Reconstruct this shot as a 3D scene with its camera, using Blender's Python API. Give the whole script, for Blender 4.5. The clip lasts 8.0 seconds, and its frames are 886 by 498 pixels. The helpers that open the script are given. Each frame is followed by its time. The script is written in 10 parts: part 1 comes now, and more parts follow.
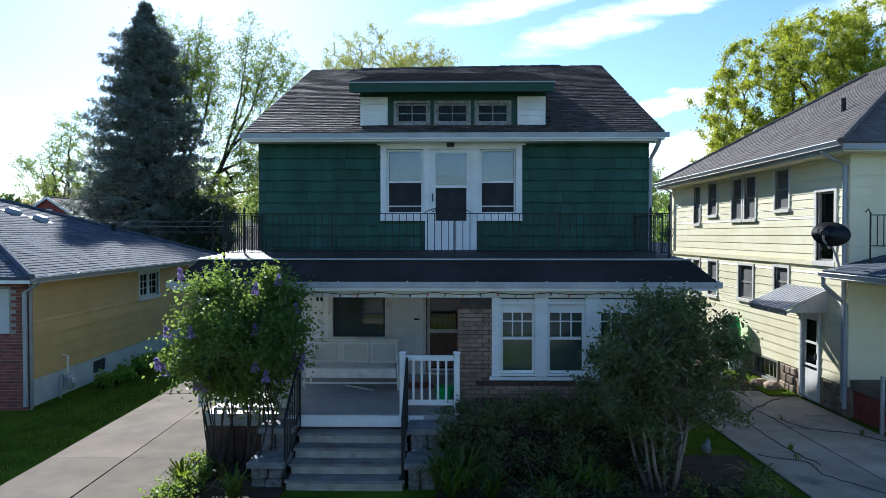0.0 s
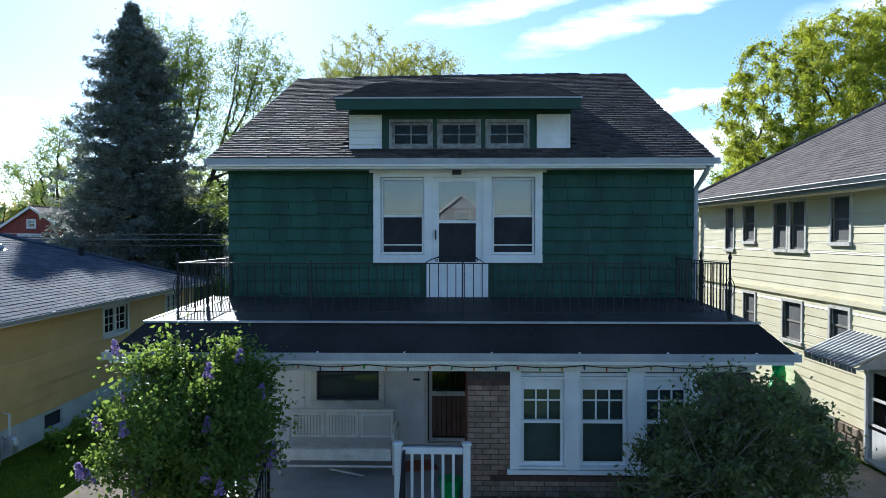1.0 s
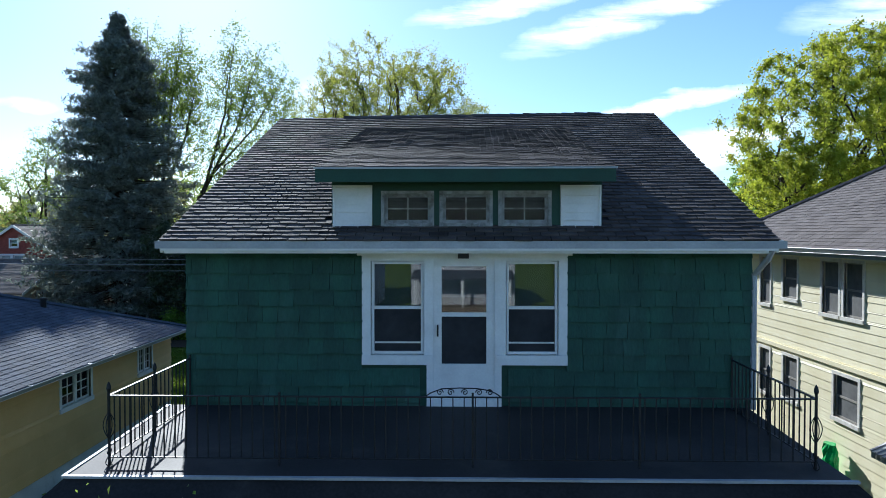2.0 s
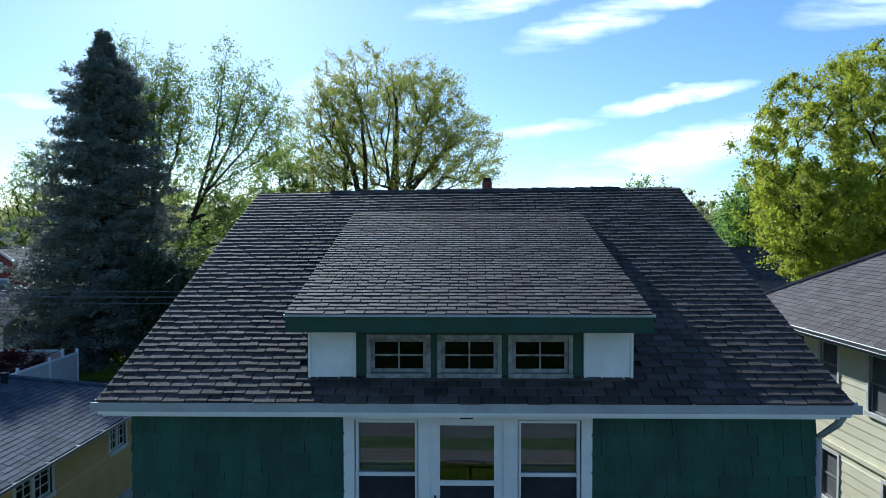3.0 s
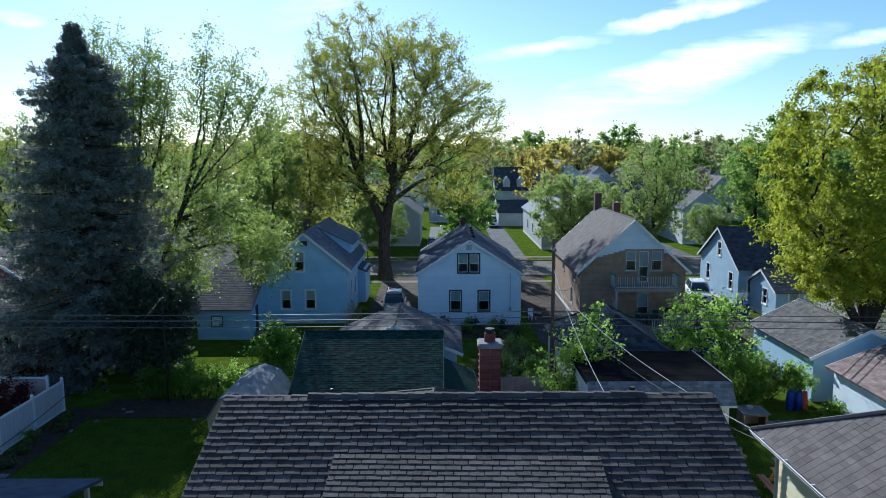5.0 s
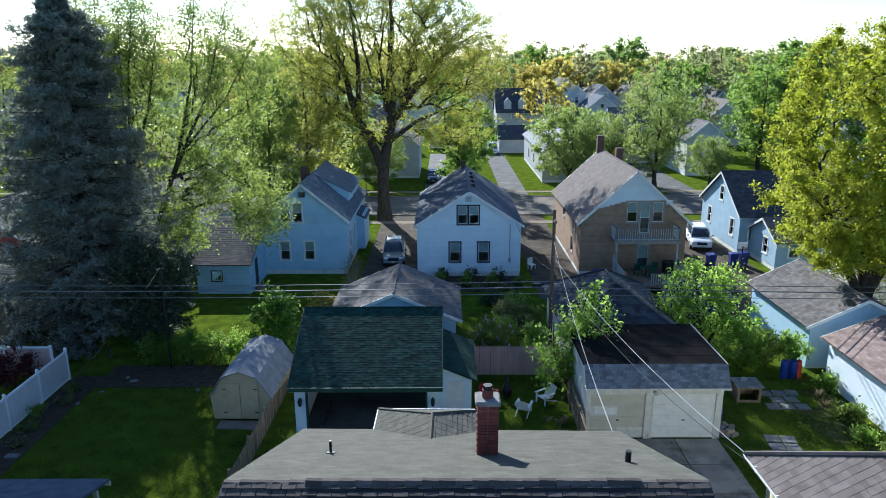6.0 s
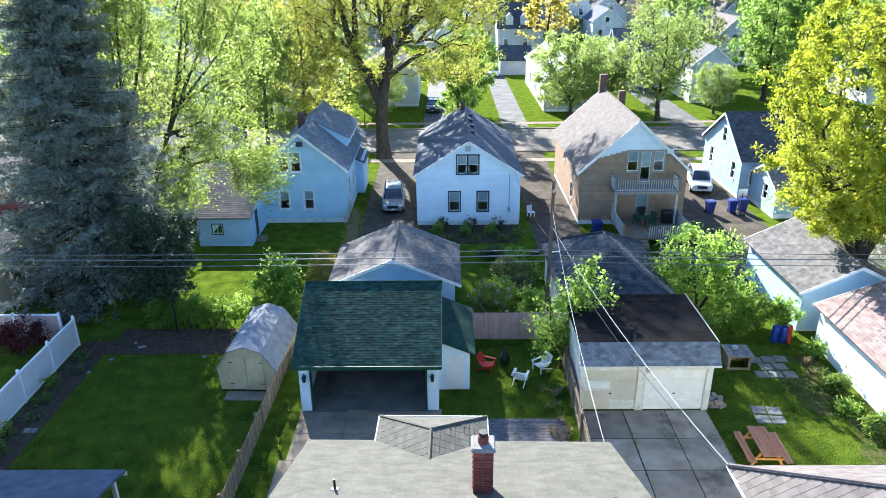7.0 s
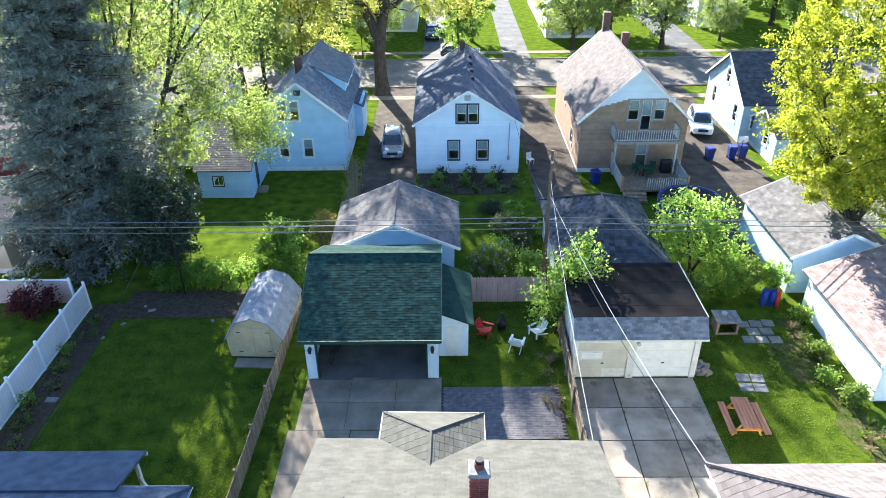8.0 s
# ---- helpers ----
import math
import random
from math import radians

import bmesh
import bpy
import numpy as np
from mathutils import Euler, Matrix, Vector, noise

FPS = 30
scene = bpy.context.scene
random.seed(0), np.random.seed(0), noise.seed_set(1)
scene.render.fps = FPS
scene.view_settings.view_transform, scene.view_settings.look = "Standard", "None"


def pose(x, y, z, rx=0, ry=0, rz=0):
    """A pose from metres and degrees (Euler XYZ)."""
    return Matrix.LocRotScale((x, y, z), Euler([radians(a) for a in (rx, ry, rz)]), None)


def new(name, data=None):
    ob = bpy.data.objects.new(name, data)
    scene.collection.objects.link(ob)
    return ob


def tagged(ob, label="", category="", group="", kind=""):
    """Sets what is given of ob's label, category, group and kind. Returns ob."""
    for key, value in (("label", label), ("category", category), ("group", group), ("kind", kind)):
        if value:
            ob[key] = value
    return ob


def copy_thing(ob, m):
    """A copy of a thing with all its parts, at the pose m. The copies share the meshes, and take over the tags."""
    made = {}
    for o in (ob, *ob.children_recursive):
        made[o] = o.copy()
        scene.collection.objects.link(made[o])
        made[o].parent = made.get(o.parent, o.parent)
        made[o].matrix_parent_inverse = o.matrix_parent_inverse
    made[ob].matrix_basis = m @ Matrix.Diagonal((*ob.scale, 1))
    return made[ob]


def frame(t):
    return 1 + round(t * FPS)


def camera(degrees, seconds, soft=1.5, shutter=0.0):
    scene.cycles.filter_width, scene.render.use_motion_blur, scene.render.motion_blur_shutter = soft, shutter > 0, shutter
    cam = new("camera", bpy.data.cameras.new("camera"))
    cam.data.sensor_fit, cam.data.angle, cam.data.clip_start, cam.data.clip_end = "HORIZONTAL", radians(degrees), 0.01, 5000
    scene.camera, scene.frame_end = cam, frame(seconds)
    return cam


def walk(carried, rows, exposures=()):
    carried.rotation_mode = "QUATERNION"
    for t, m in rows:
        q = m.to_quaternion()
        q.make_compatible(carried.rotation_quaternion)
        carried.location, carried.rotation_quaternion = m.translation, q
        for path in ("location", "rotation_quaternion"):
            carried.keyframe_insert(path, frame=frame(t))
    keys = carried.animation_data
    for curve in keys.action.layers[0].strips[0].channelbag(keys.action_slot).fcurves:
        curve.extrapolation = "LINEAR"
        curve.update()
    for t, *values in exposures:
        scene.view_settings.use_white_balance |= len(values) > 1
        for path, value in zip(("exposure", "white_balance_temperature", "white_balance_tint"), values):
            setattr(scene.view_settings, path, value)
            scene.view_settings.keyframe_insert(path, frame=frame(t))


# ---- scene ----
cam = camera(64.8, 8.0, soft=0.7)
METRES, EYE, TILT, LEAN, TURN = 23.0, 3.85, -1.2, 0.0, 0.0
ROWS = [
    (0.0, 0.0, 0.0, 0.0, -0.0, 0.0, 0.0),
    (0.5, -0.0017, 0.053, 0.013, 0.04, 0.02, -0.02),
    (1.0, -0.0032, 0.1045, 0.0362, 0.06, 0.04, -0.01),
    (1.5, -0.005, 0.1539, 0.0666, 0.06, 0.04, 0.01),
    (2.0, -0.0054, 0.2002, 0.0997, 0.08, 0.02, 0.02),
    (3.5, -0.0036, 0.3089, 0.2354, 0.1, -1.12, 0.1),
    (4.0, -0.0025, 0.3359, 0.2901, 0.11, -2.46, 0.1),
    (5.5, 0.0008, 0.4021, 0.4659, 0.16, -10.02, 0.23),
    (6.0, 0.0024, 0.4219, 0.5331, 0.15, -14.11, 0.26),
    (6.5, 0.0042, 0.4396, 0.5994, 0.13, -17.98, 0.34),
    (7.0, 0.0064, 0.4558, 0.6679, 0.13, -21.76, 0.44),
    (7.5, 0.0071, 0.4717, 0.7365, 0.1, -25.58, 0.49),
    (8.0, 0.0085, 0.4872, 0.8055, 0.08, -29.43, 0.53),
]
walk(cam, [(t, pose(0, 0, EYE, TILT, LEAN, TURN) @ pose(METRES * x, METRES * y, METRES * z, 90 + pitch, roll, yaw)) for t, x, y, z, yaw, pitch, roll in ROWS],
     [(0.0, 0.95, 5500, 10), (2.0, 0.75, 5350, 9), (3.5, 0.38, 5100, 7), (5.0, 0.43, 5200, 8), (6.0, 1.03, 5500, 9), (6.6, 1.79, 5650, 9), (7.0, 2.25, 5800, 10), (8.0, 2.45, 5950, 11)])

# ---- light ----
SUN_AZ, SUN_EL = 19.3, 27.6   # degrees left of the way ahead, degrees up
toward_sun = Vector((-math.sin(radians(SUN_AZ)) * math.cos(radians(SUN_EL)), math.cos(radians(SUN_AZ)) * math.cos(radians(SUN_EL)), math.sin(radians(SUN_EL))))
sun_data = bpy.data.lights.new("sun", "SUN")
sun_data.energy, sun_data.angle, sun_data.color = 5.0, radians(0.6), (1.0, 0.93, 0.80)
sun = new("sun", sun_data)
sun.matrix_world = Matrix.Translation((0, 0, 60)) @ toward_sun.to_track_quat("Z", "Y").to_matrix().to_4x4()

world = bpy.data.worlds.new("sky")
scene.world = world
world.use_nodes = True
wn, wl = world.node_tree.nodes, world.node_tree.links
wn.clear()
w_out, w_bg, w_sky = wn.new("ShaderNodeOutputWorld"), wn.new("ShaderNodeBackground"), wn.new("ShaderNodeTexSky")
w_sky.sky_type, w_sky.sun_disc = "NISHITA", False
w_sky.sun_elevation, w_sky.sun_rotation = radians(SUN_EL), radians(-SUN_AZ)
w_sky.air_density, w_sky.dust_density, w_sky.ozone_density = 1.0, 0.25, 3.5
w_bg.inputs["Strength"].default_value = 0.095
# thin streaked cirrus: soft long wisps on the sky, broken up by noise
w_co, w_sep = wn.new("ShaderNodeTexCoord"), wn.new("ShaderNodeSeparateXYZ")
wl.new(w_co.outputs["Generated"], w_sep.inputs[0])


def sky_math(op, a, b=None):
    n = wn.new("ShaderNodeMath")
    n.operation = op
    for i, v in enumerate((a, b)):
        if v is None:
            continue
        if isinstance(v, (int, float)):
            n.inputs[i].default_value = v
        else:
            wl.new(v, n.inputs[i])
    return n.outputs[0]


ahead = sky_math("MAXIMUM", w_sep.outputs["Y"], 0.05)
w_flat = wn.new("ShaderNodeCombineXYZ")
wl.new(sky_math("DIVIDE", w_sep.outputs["X"], ahead), w_flat.inputs[0])
wl.new(sky_math("DIVIDE", w_sep.outputs["Z"], ahead), w_flat.inputs[1])
w_wisp, w_warp = wn.new("ShaderNodeTexNoise"), wn.new("ShaderNodeMapping")
w_warp.inputs["Rotation"].default_value, w_warp.inputs["Scale"].default_value = (0, 0, radians(-13)), (7.0, 46.0, 1.0)
wl.new(w_flat.outputs[0], w_warp.inputs["Vector"])
wl.new(w_warp.outputs[0], w_wisp.inputs["Vector"])
w_wisp.inputs["Scale"].default_value, w_wisp.inputs["Detail"].default_value, w_wisp.inputs["Roughness"].default_value = 1.0, 8.0, 0.6
w_rag, w_cen, w_amt, w_add = wn.new("ShaderNodeTexNoise"), wn.new("ShaderNodeVectorMath"), wn.new("ShaderNodeVectorMath"), wn.new("ShaderNodeVectorMath")
w_rag.inputs["Scale"].default_value, w_rag.inputs["Detail"].default_value, w_rag.inputs["Roughness"].default_value = 7.0, 9.0, 0.62
wl.new(w_flat.outputs[0], w_rag.inputs["Vector"])
w_cen.operation, w_amt.operation, w_add.operation = "SUBTRACT", "MULTIPLY", "ADD"
w_cen.inputs[1].default_value, w_amt.inputs[1].default_value = (0.5, 0.5, 0.5), (0.13, 0.034, 0.0)
wl.new(w_rag.outputs["Color"], w_cen.inputs[0])
wl.new(w_cen.outputs[0], w_amt.inputs[0])
wl.new(w_amt.outputs[0], w_add.inputs[0])
wl.new(w_flat.outputs[0], w_add.inputs[1])
cover = None
for wx, wz, half, wide, lean_deg, dense in ((0.325, 0.186, 0.135, 0.017, 12, 1.0), (0.13, 0.140, 0.12, 0.012, 8, 0.55), (0.335, 0.112, 0.24, 0.036, 14, 0.95), (0.24, 0.066, 0.16, 0.020, 9, 0.6), (0.07, 0.322, 0.15, 0.022, 10, 0.85), (0.225, 0.300, 0.17, 0.030, 16, 0.75), (0.36, 0.335, 0.15, 0.022, 12, 0.7),
                                            (-0.17, 0.208, 0.10, 0.030, 24, 0.45), (-0.60, 0.185, 0.05, 0.012, -10, 0.6), (0.62, 0.16, 0.12, 0.015, 10, 0.6), (0.75, 0.36, 0.3, 0.05, 14, 0.7), (-0.75, 0.36, 0.3, 0.05, 10, 0.5)):
    w_map = wn.new("ShaderNodeMapping")
    w_map.vector_type = "TEXTURE"
    w_map.inputs["Location"].default_value, w_map.inputs["Rotation"].default_value, w_map.inputs["Scale"].default_value = (wx, wz, 0), (0, 0, radians(lean_deg)), (half, wide, 1)
    wl.new(w_add.outputs[0], w_map.inputs["Vector"])
    w_len = wn.new("ShaderNodeVectorMath")
    w_len.operation = "LENGTH"
    wl.new(w_map.outputs[0], w_len.inputs[0])
    m_ = sky_math("MULTIPLY", sky_math("MAXIMUM", sky_math("SUBTRACT", 1.0, w_len.outputs["Value"]), 0.0), dense * 1.5)
    cover = m_ if cover is None else sky_math("MAXIMUM", cover, m_)
w_ramp, w_mix = wn.new("ShaderNodeValToRGB"), wn.new("ShaderNodeMixRGB")
w_ramp.color_ramp.elements[0].position, w_ramp.color_ramp.elements[1].position = 0.06, 0.75
w_ramp.color_ramp.elements[1].color = (0.9, 0.9, 0.9, 1)
wl.new(sky_math("MULTIPLY", cover, sky_math("SUBTRACT", sky_math("MULTIPLY", w_wisp.outputs[0], 3.6), 1.0)), w_ramp.inputs[0])
w_mix.inputs[2].default_value = (10.5, 10.8, 11.2, 1)
wl.new(w_ramp.outputs[0], w_mix.inputs[0])
wl.new(w_sky.outputs[0], w_mix.inputs[1])
wl.new(w_mix.outputs[0], w_bg.inputs["Color"])
wl.new(w_bg.outputs[0], w_out.inputs["Surface"])


# ---- materials ----
def surface(name, dark, light, scale=6.0, rough=0.8, bump=0.15, grain=60.0, metal=0.0, stretch=(1, 1, 1), pick="", pick_amount=0.25, stain=None, stain_at=0.6, gloss=0.35):
    """A painted, mineral or wooden surface: large patches, fine grain, bump, and one shade a piece where pick is 'object' or 'island'."""
    m = bpy.data.materials.new(name)
    m.use_nodes = True
    n, l = m.node_tree.nodes, m.node_tree.links
    b = n["Principled BSDF"]
    co, mp = n.new("ShaderNodeTexCoord"), n.new("ShaderNodeMapping")
    geo = n.new("ShaderNodeNewGeometry")
    l.new(geo.outputs["Position"], mp.inputs["Vector"])
    mp.inputs["Scale"].default_value = stretch
    big, fine = n.new("ShaderNodeTexNoise"), n.new("ShaderNodeTexNoise")
    big.inputs["Scale"].default_value, big.inputs["Detail"].default_value = scale, 5
    fine.inputs["Scale"].default_value, fine.inputs["Detail"].default_value = grain, 3
    l.new(mp.outputs[0], big.inputs["Vector"])
    l.new(mp.outputs[0], fine.inputs["Vector"])
    add = n.new("ShaderNodeMath")
    add.operation = "MULTIPLY_ADD"
    l.new(fine.outputs[0], add.inputs[0])
    add.inputs[1].default_value = 0.45
    l.new(big.outputs[0], add.inputs[2])
    ramp = n.new("ShaderNodeValToRGB")
    ramp.color_ramp.elements[0].position, ramp.color_ramp.elements[1].position = 0.5, 0.95
    ramp.color_ramp.elements[0].color, ramp.color_ramp.elements[1].color = (*dark, 1), (*light, 1)
    l.new(add.outputs[0], ramp.inputs[0])
    colour = ramp.outputs[0]
    if stain:
        st, sr, sm = n.new("ShaderNodeTexNoise"), n.new("ShaderNodeValToRGB"), n.new("ShaderNodeMixRGB")
        st.inputs["Scale"].default_value, st.inputs["Detail"].default_value, st.inputs["Roughness"].default_value = scale * 0.45, 8, 0.7
        l.new(mp.outputs[0], st.inputs["Vector"])
        sr.color_ramp.elements[0].position, sr.color_ramp.elements[1].position = stain_at - 0.07, stain_at + 0.07
        l.new(st.outputs[0], sr.inputs[0])
        l.new(sr.outputs[0], sm.inputs[0])
        l.new(colour, sm.inputs[1])
        sm.inputs[2].default_value = (*stain, 1)
        colour = sm.outputs[0]
    if pick:
        src = n.new("ShaderNodeObjectInfo").outputs["Random"] if pick == "object" else geo.outputs["Random Per Island"]
        rr, hs = n.new("ShaderNodeMapRange"), n.new("ShaderNodeHueSaturation")
        rr.inputs["To Min"].default_value, rr.inputs["To Max"].default_value = 1 - pick_amount, 1 + pick_amount
        l.new(src, rr.inputs["Value"])
        l.new(rr.outputs[0], hs.inputs["Value"])
        l.new(colour, hs.inputs["Color"])
        colour = hs.outputs[0]
    l.new(colour, b.inputs["Base Color"])
    rv = n.new("ShaderNodeMapRange")
    rv.inputs["To Min"].default_value, rv.inputs["To Max"].default_value = max(0.03, rough - 0.12), min(1, rough + 0.12)
    l.new(big.outputs[0], rv.inputs["Value"])
    l.new(rv.outputs[0], b.inputs["Roughness"])
    b.inputs["Metallic"].default_value = metal
    b.inputs["Specular IOR Level"].default_value = gloss
    if bump:
        bp = n.new("ShaderNodeBump")
        bp.inputs["Strength"].default_value, bp.inputs["Distance"].default_value = bump, 0.02
        l.new(add.outputs[0], bp.inputs["Height"])
        l.new(bp.outputs[0], b.inputs["Normal"])
    return m


def leaf_material(name, dark, light, glow, amount=0.45, rough=0.5):
    """Leaves: a shade for each leaf, and light that comes through from behind."""
    m = bpy.data.materials.new(name)
    m.use_nodes = True
    n, l = m.node_tree.nodes, m.node_tree.links
    b, out = n["Principled BSDF"], n["Material Output"]
    geo, ramp, tr, mix = n.new("ShaderNodeNewGeometry"), n.new("ShaderNodeValToRGB"), n.new("ShaderNodeBsdfTranslucent"), n.new("ShaderNodeMixShader")
    ramp.color_ramp.elements[0].color, ramp.color_ramp.elements[1].color = (*dark, 1), (*light, 1)
    l.new(geo.outputs["Random Per Island"], ramp.inputs[0])
    l.new(ramp.outputs[0], b.inputs["Base Color"])
    b.inputs["Roughness"].default_value = rough
    b.inputs["Specular IOR Level"].default_value = 0.3
    g = n.new("ShaderNodeMixRGB")
    g.blend_type = "MIX"
    g.inputs[0].default_value = 0.75
    l.new(ramp.outputs[0], g.inputs[1])
    g.inputs[2].default_value = (*glow, 1)
    l.new(g.outputs[0], tr.inputs["Color"])
    mix.inputs[0].default_value = amount
    l.new(b.outputs[0], mix.inputs[1])
    l.new(tr.outputs[0], mix.inputs[2])
    l.new(mix.outputs[0], out.inputs["Surface"])
    return m


def glass_material(name, tint=(0.9, 0.95, 0.95), ior=1.55):
    m = bpy.data.materials.new(name)
    m.use_nodes = True
    n, l = m.node_tree.nodes, m.node_tree.links
    n.clear()
    out, tr, gl, mix, fr = n.new("ShaderNodeOutputMaterial"), n.new("ShaderNodeBsdfTransparent"), n.new("ShaderNodeBsdfGlossy"), n.new("ShaderNodeMixShader"), n.new("ShaderNodeFresnel")
    tr.inputs["Color"].default_value = (*tint, 1)
    gl.inputs["Roughness"].default_value = 0.01
    fr.inputs["IOR"].default_value = ior
    l.new(fr.outputs[0], mix.inputs[0])
    l.new(tr.outputs[0], mix.inputs[1])
    l.new(gl.outputs[0], mix.inputs[2])
    l.new(mix.outputs[0], out.inputs["Surface"])
    return m


M_GRASS = surface("grass", (0.012, 0.031, 0.005), (0.078, 0.112, 0.011), 1.3, 0.97, 0.9, 40, stain=(0.11, 0.10, 0.03), stain_at=0.70, gloss=0.0)
M_GRASS.node_tree.nodes["Principled BSDF"].inputs["Sheen Weight"].default_value = 0.12
M_GRASS.node_tree.nodes["Principled BSDF"].inputs["Sheen Roughness"].default_value = 0.6
M_GRASS.node_tree.nodes["Principled BSDF"].inputs["Sheen Tint"].default_value = (0.55, 0.72, 0.08, 1)
M_SOIL = surface("soil", (0.035, 0.026, 0.018), (0.085, 0.065, 0.045), 4, 0.95, 0.8, 50, gloss=0.1)
M_CONC = surface("concrete", (0.155, 0.124, 0.092), (0.262, 0.218, 0.168), 1.2, 0.95, 0.25, 70, pick="object", pick_amount=0.12, stain=(0.15, 0.135, 0.115), stain_at=0.6, gloss=0.08)
M_CONC_OLD = surface("old_concrete", (0.19, 0.163, 0.13), (0.36, 0.315, 0.258), 1.0, 0.92, 0.35, 60, pick="object", pick_amount=0.22, stain=(0.085, 0.08, 0.072), stain_at=0.60, gloss=0.1)
# tan old concrete, lightened and warmed by bounce light painted into its colour
M_CONC_SIDE = surface("bounce_warmed_old_concrete", (0.28, 0.225, 0.165), (0.46, 0.385, 0.295), 1.0, 0.92, 0.35, 60, pick="object", pick_amount=0.16, stain=(0.15, 0.135, 0.11), stain_at=0.60, gloss=0.1)
M_LANE = surface("lane_asphalt", (0.085, 0.083, 0.08), (0.16, 0.155, 0.15), 0.7, 0.9, 0.3, 60, stain=(0.20, 0.19, 0.18), stain_at=0.64, gloss=0.1)
M_DIRTLANE = surface("dirty_lane", (0.05, 0.042, 0.034), (0.12, 0.10, 0.08), 1.1, 0.93, 0.4, 60, stain=(0.07, 0.06, 0.045), stain_at=0.58, gloss=0.05)
M_ROAD = surface("worn_road", (0.135, 0.119, 0.098), (0.21, 0.188, 0.158), 0.6, 0.95, 0.25, 50, stain=(0.11, 0.10, 0.09), stain_at=0.60, gloss=0.1)
M_ASPHALT = surface("asphalt", (0.045, 0.045, 0.047), (0.10, 0.10, 0.10), 0.8, 0.9, 0.3, 80, stain=(0.15, 0.145, 0.14), stain_at=0.62)
M_FOUND = surface("painted_block", (0.55, 0.56, 0.56), (0.75, 0.76, 0.76), 2, 0.85, 0.3, 60, stain=(0.42, 0.41, 0.38), stain_at=0.66)
M_GREEN = surface("green_painted_shake", (0.010, 0.046, 0.030), (0.027, 0.092, 0.060), 3.0, 0.62, 0.6, 35, pick="object", pick_amount=0.15, stretch=(1, 1, 0.35), stain=(0.040, 0.098, 0.074), stain_at=0.62)
M_GREENTRIM = surface("dark_green_paint", (0.010, 0.045, 0.028), (0.018, 0.07, 0.045), 3, 0.55, 0.2, 40)
M_WHITE = surface("white_paint", (0.69, 0.685, 0.66), (0.82, 0.815, 0.79), 3, 0.5, 0.1, 30, stain=(0.58, 0.58, 0.55), stain_at=0.72)
M_WORNWHITE = surface("worn_white_paint", (0.57, 0.55, 0.49), (0.76, 0.74, 0.68), 5, 0.65, 0.3, 40, stain=(0.30, 0.26, 0.20), stain_at=0.66)
# gutter grey lowered: the shading of its face is put into the colour
M_GUTTER = surface("shaded_gutter_metal", (0.30, 0.31, 0.32), (0.44, 0.45, 0.46), 2, 0.4, 0.05, 30, stain=(0.5, 0.48, 0.44), stain_at=0.68)
M_GREYMETAL = surface("grey_metal", (0.33, 0.34, 0.35), (0.48, 0.49, 0.50), 4, 0.45, 0.1, 40, metal=0.5)
M_IRON = surface("black_iron", (0.006, 0.006, 0.007), (0.018, 0.018, 0.020), 10, 0.5, 0.2, 80)
M_YELLOWWALL = surface("pale_yellow_siding", (0.76, 0.69, 0.45), (0.85, 0.79, 0.56), 1.5, 0.55, 0.08, 40, pick="object", pick_amount=0.04, stain=(0.62, 0.55, 0.36), stain_at=0.72)
M_OCHRE = surface("ochre_siding", (0.62, 0.40, 0.15), (0.73, 0.50, 0.21), 1.2, 0.6, 0.1, 40, pick="object", pick_amount=0.05)
M_PALEBLUE = surface("pale_blue_siding", (0.35, 0.525, 0.66), (0.44, 0.615, 0.74), 1.2, 0.55, 0.1, 40, pick="object", pick_amount=0.04)
M_WHITEBLUE = surface("white_siding", (0.63, 0.715, 0.785), (0.73, 0.80, 0.85), 1.2, 0.55, 0.1, 40, pick="object", pick_amount=0.03)
M_TAN = surface("tan_shingle_wall", (0.25, 0.165, 0.110), (0.35, 0.245, 0.165), 2, 0.85, 0.3, 40, pick="object", pick_amount=0.08)
M_TANTRIM = surface("brown_grey_trim", (0.26, 0.22, 0.19), (0.36, 0.32, 0.28), 3, 0.7, 0.1, 30)
M_SIDEBLUE = surface("light_blue_siding", (0.27, 0.40, 0.50), (0.35, 0.48, 0.58), 1.2, 0.6, 0.1, 40, pick="object", pick_amount=0.04)
M_TANSHED = surface("tan_shed_panel", (0.46, 0.36, 0.20), (0.56, 0.45, 0.27), 3, 0.7, 0.15, 40)
M_FARWALLS = [surface("far_wall_white", (0.46, 0.47, 0.465), (0.57, 0.58, 0.57), 1.0, 0.7, 0.1, 30), surface("far_wall_grey", (0.36, 0.37, 0.38), (0.46, 0.47, 0.48), 1.0, 0.7, 0.1, 30),
              surface("far_wall_buff", (0.46, 0.40, 0.27), (0.56, 0.49, 0.35), 1.0, 0.7, 0.1, 30), surface("far_wall_blue", (0.42, 0.52, 0.60), (0.52, 0.60, 0.68), 1.0, 0.7, 0.1, 30)]
M_REDWALL = surface("red_brick_wall", (0.20, 0.045, 0.035), (0.32, 0.09, 0.065), 6, 0.85, 0.3, 60)


def shingle_material(name, dark, light, pick, amount=0.3, stain=None, gloss=0.12, rough=0.9):
    return surface(name, dark, light, 2.2, rough, 0.7, 130, pick=pick, pick_amount=amount, stain=stain, stain_at=0.66, gloss=gloss)


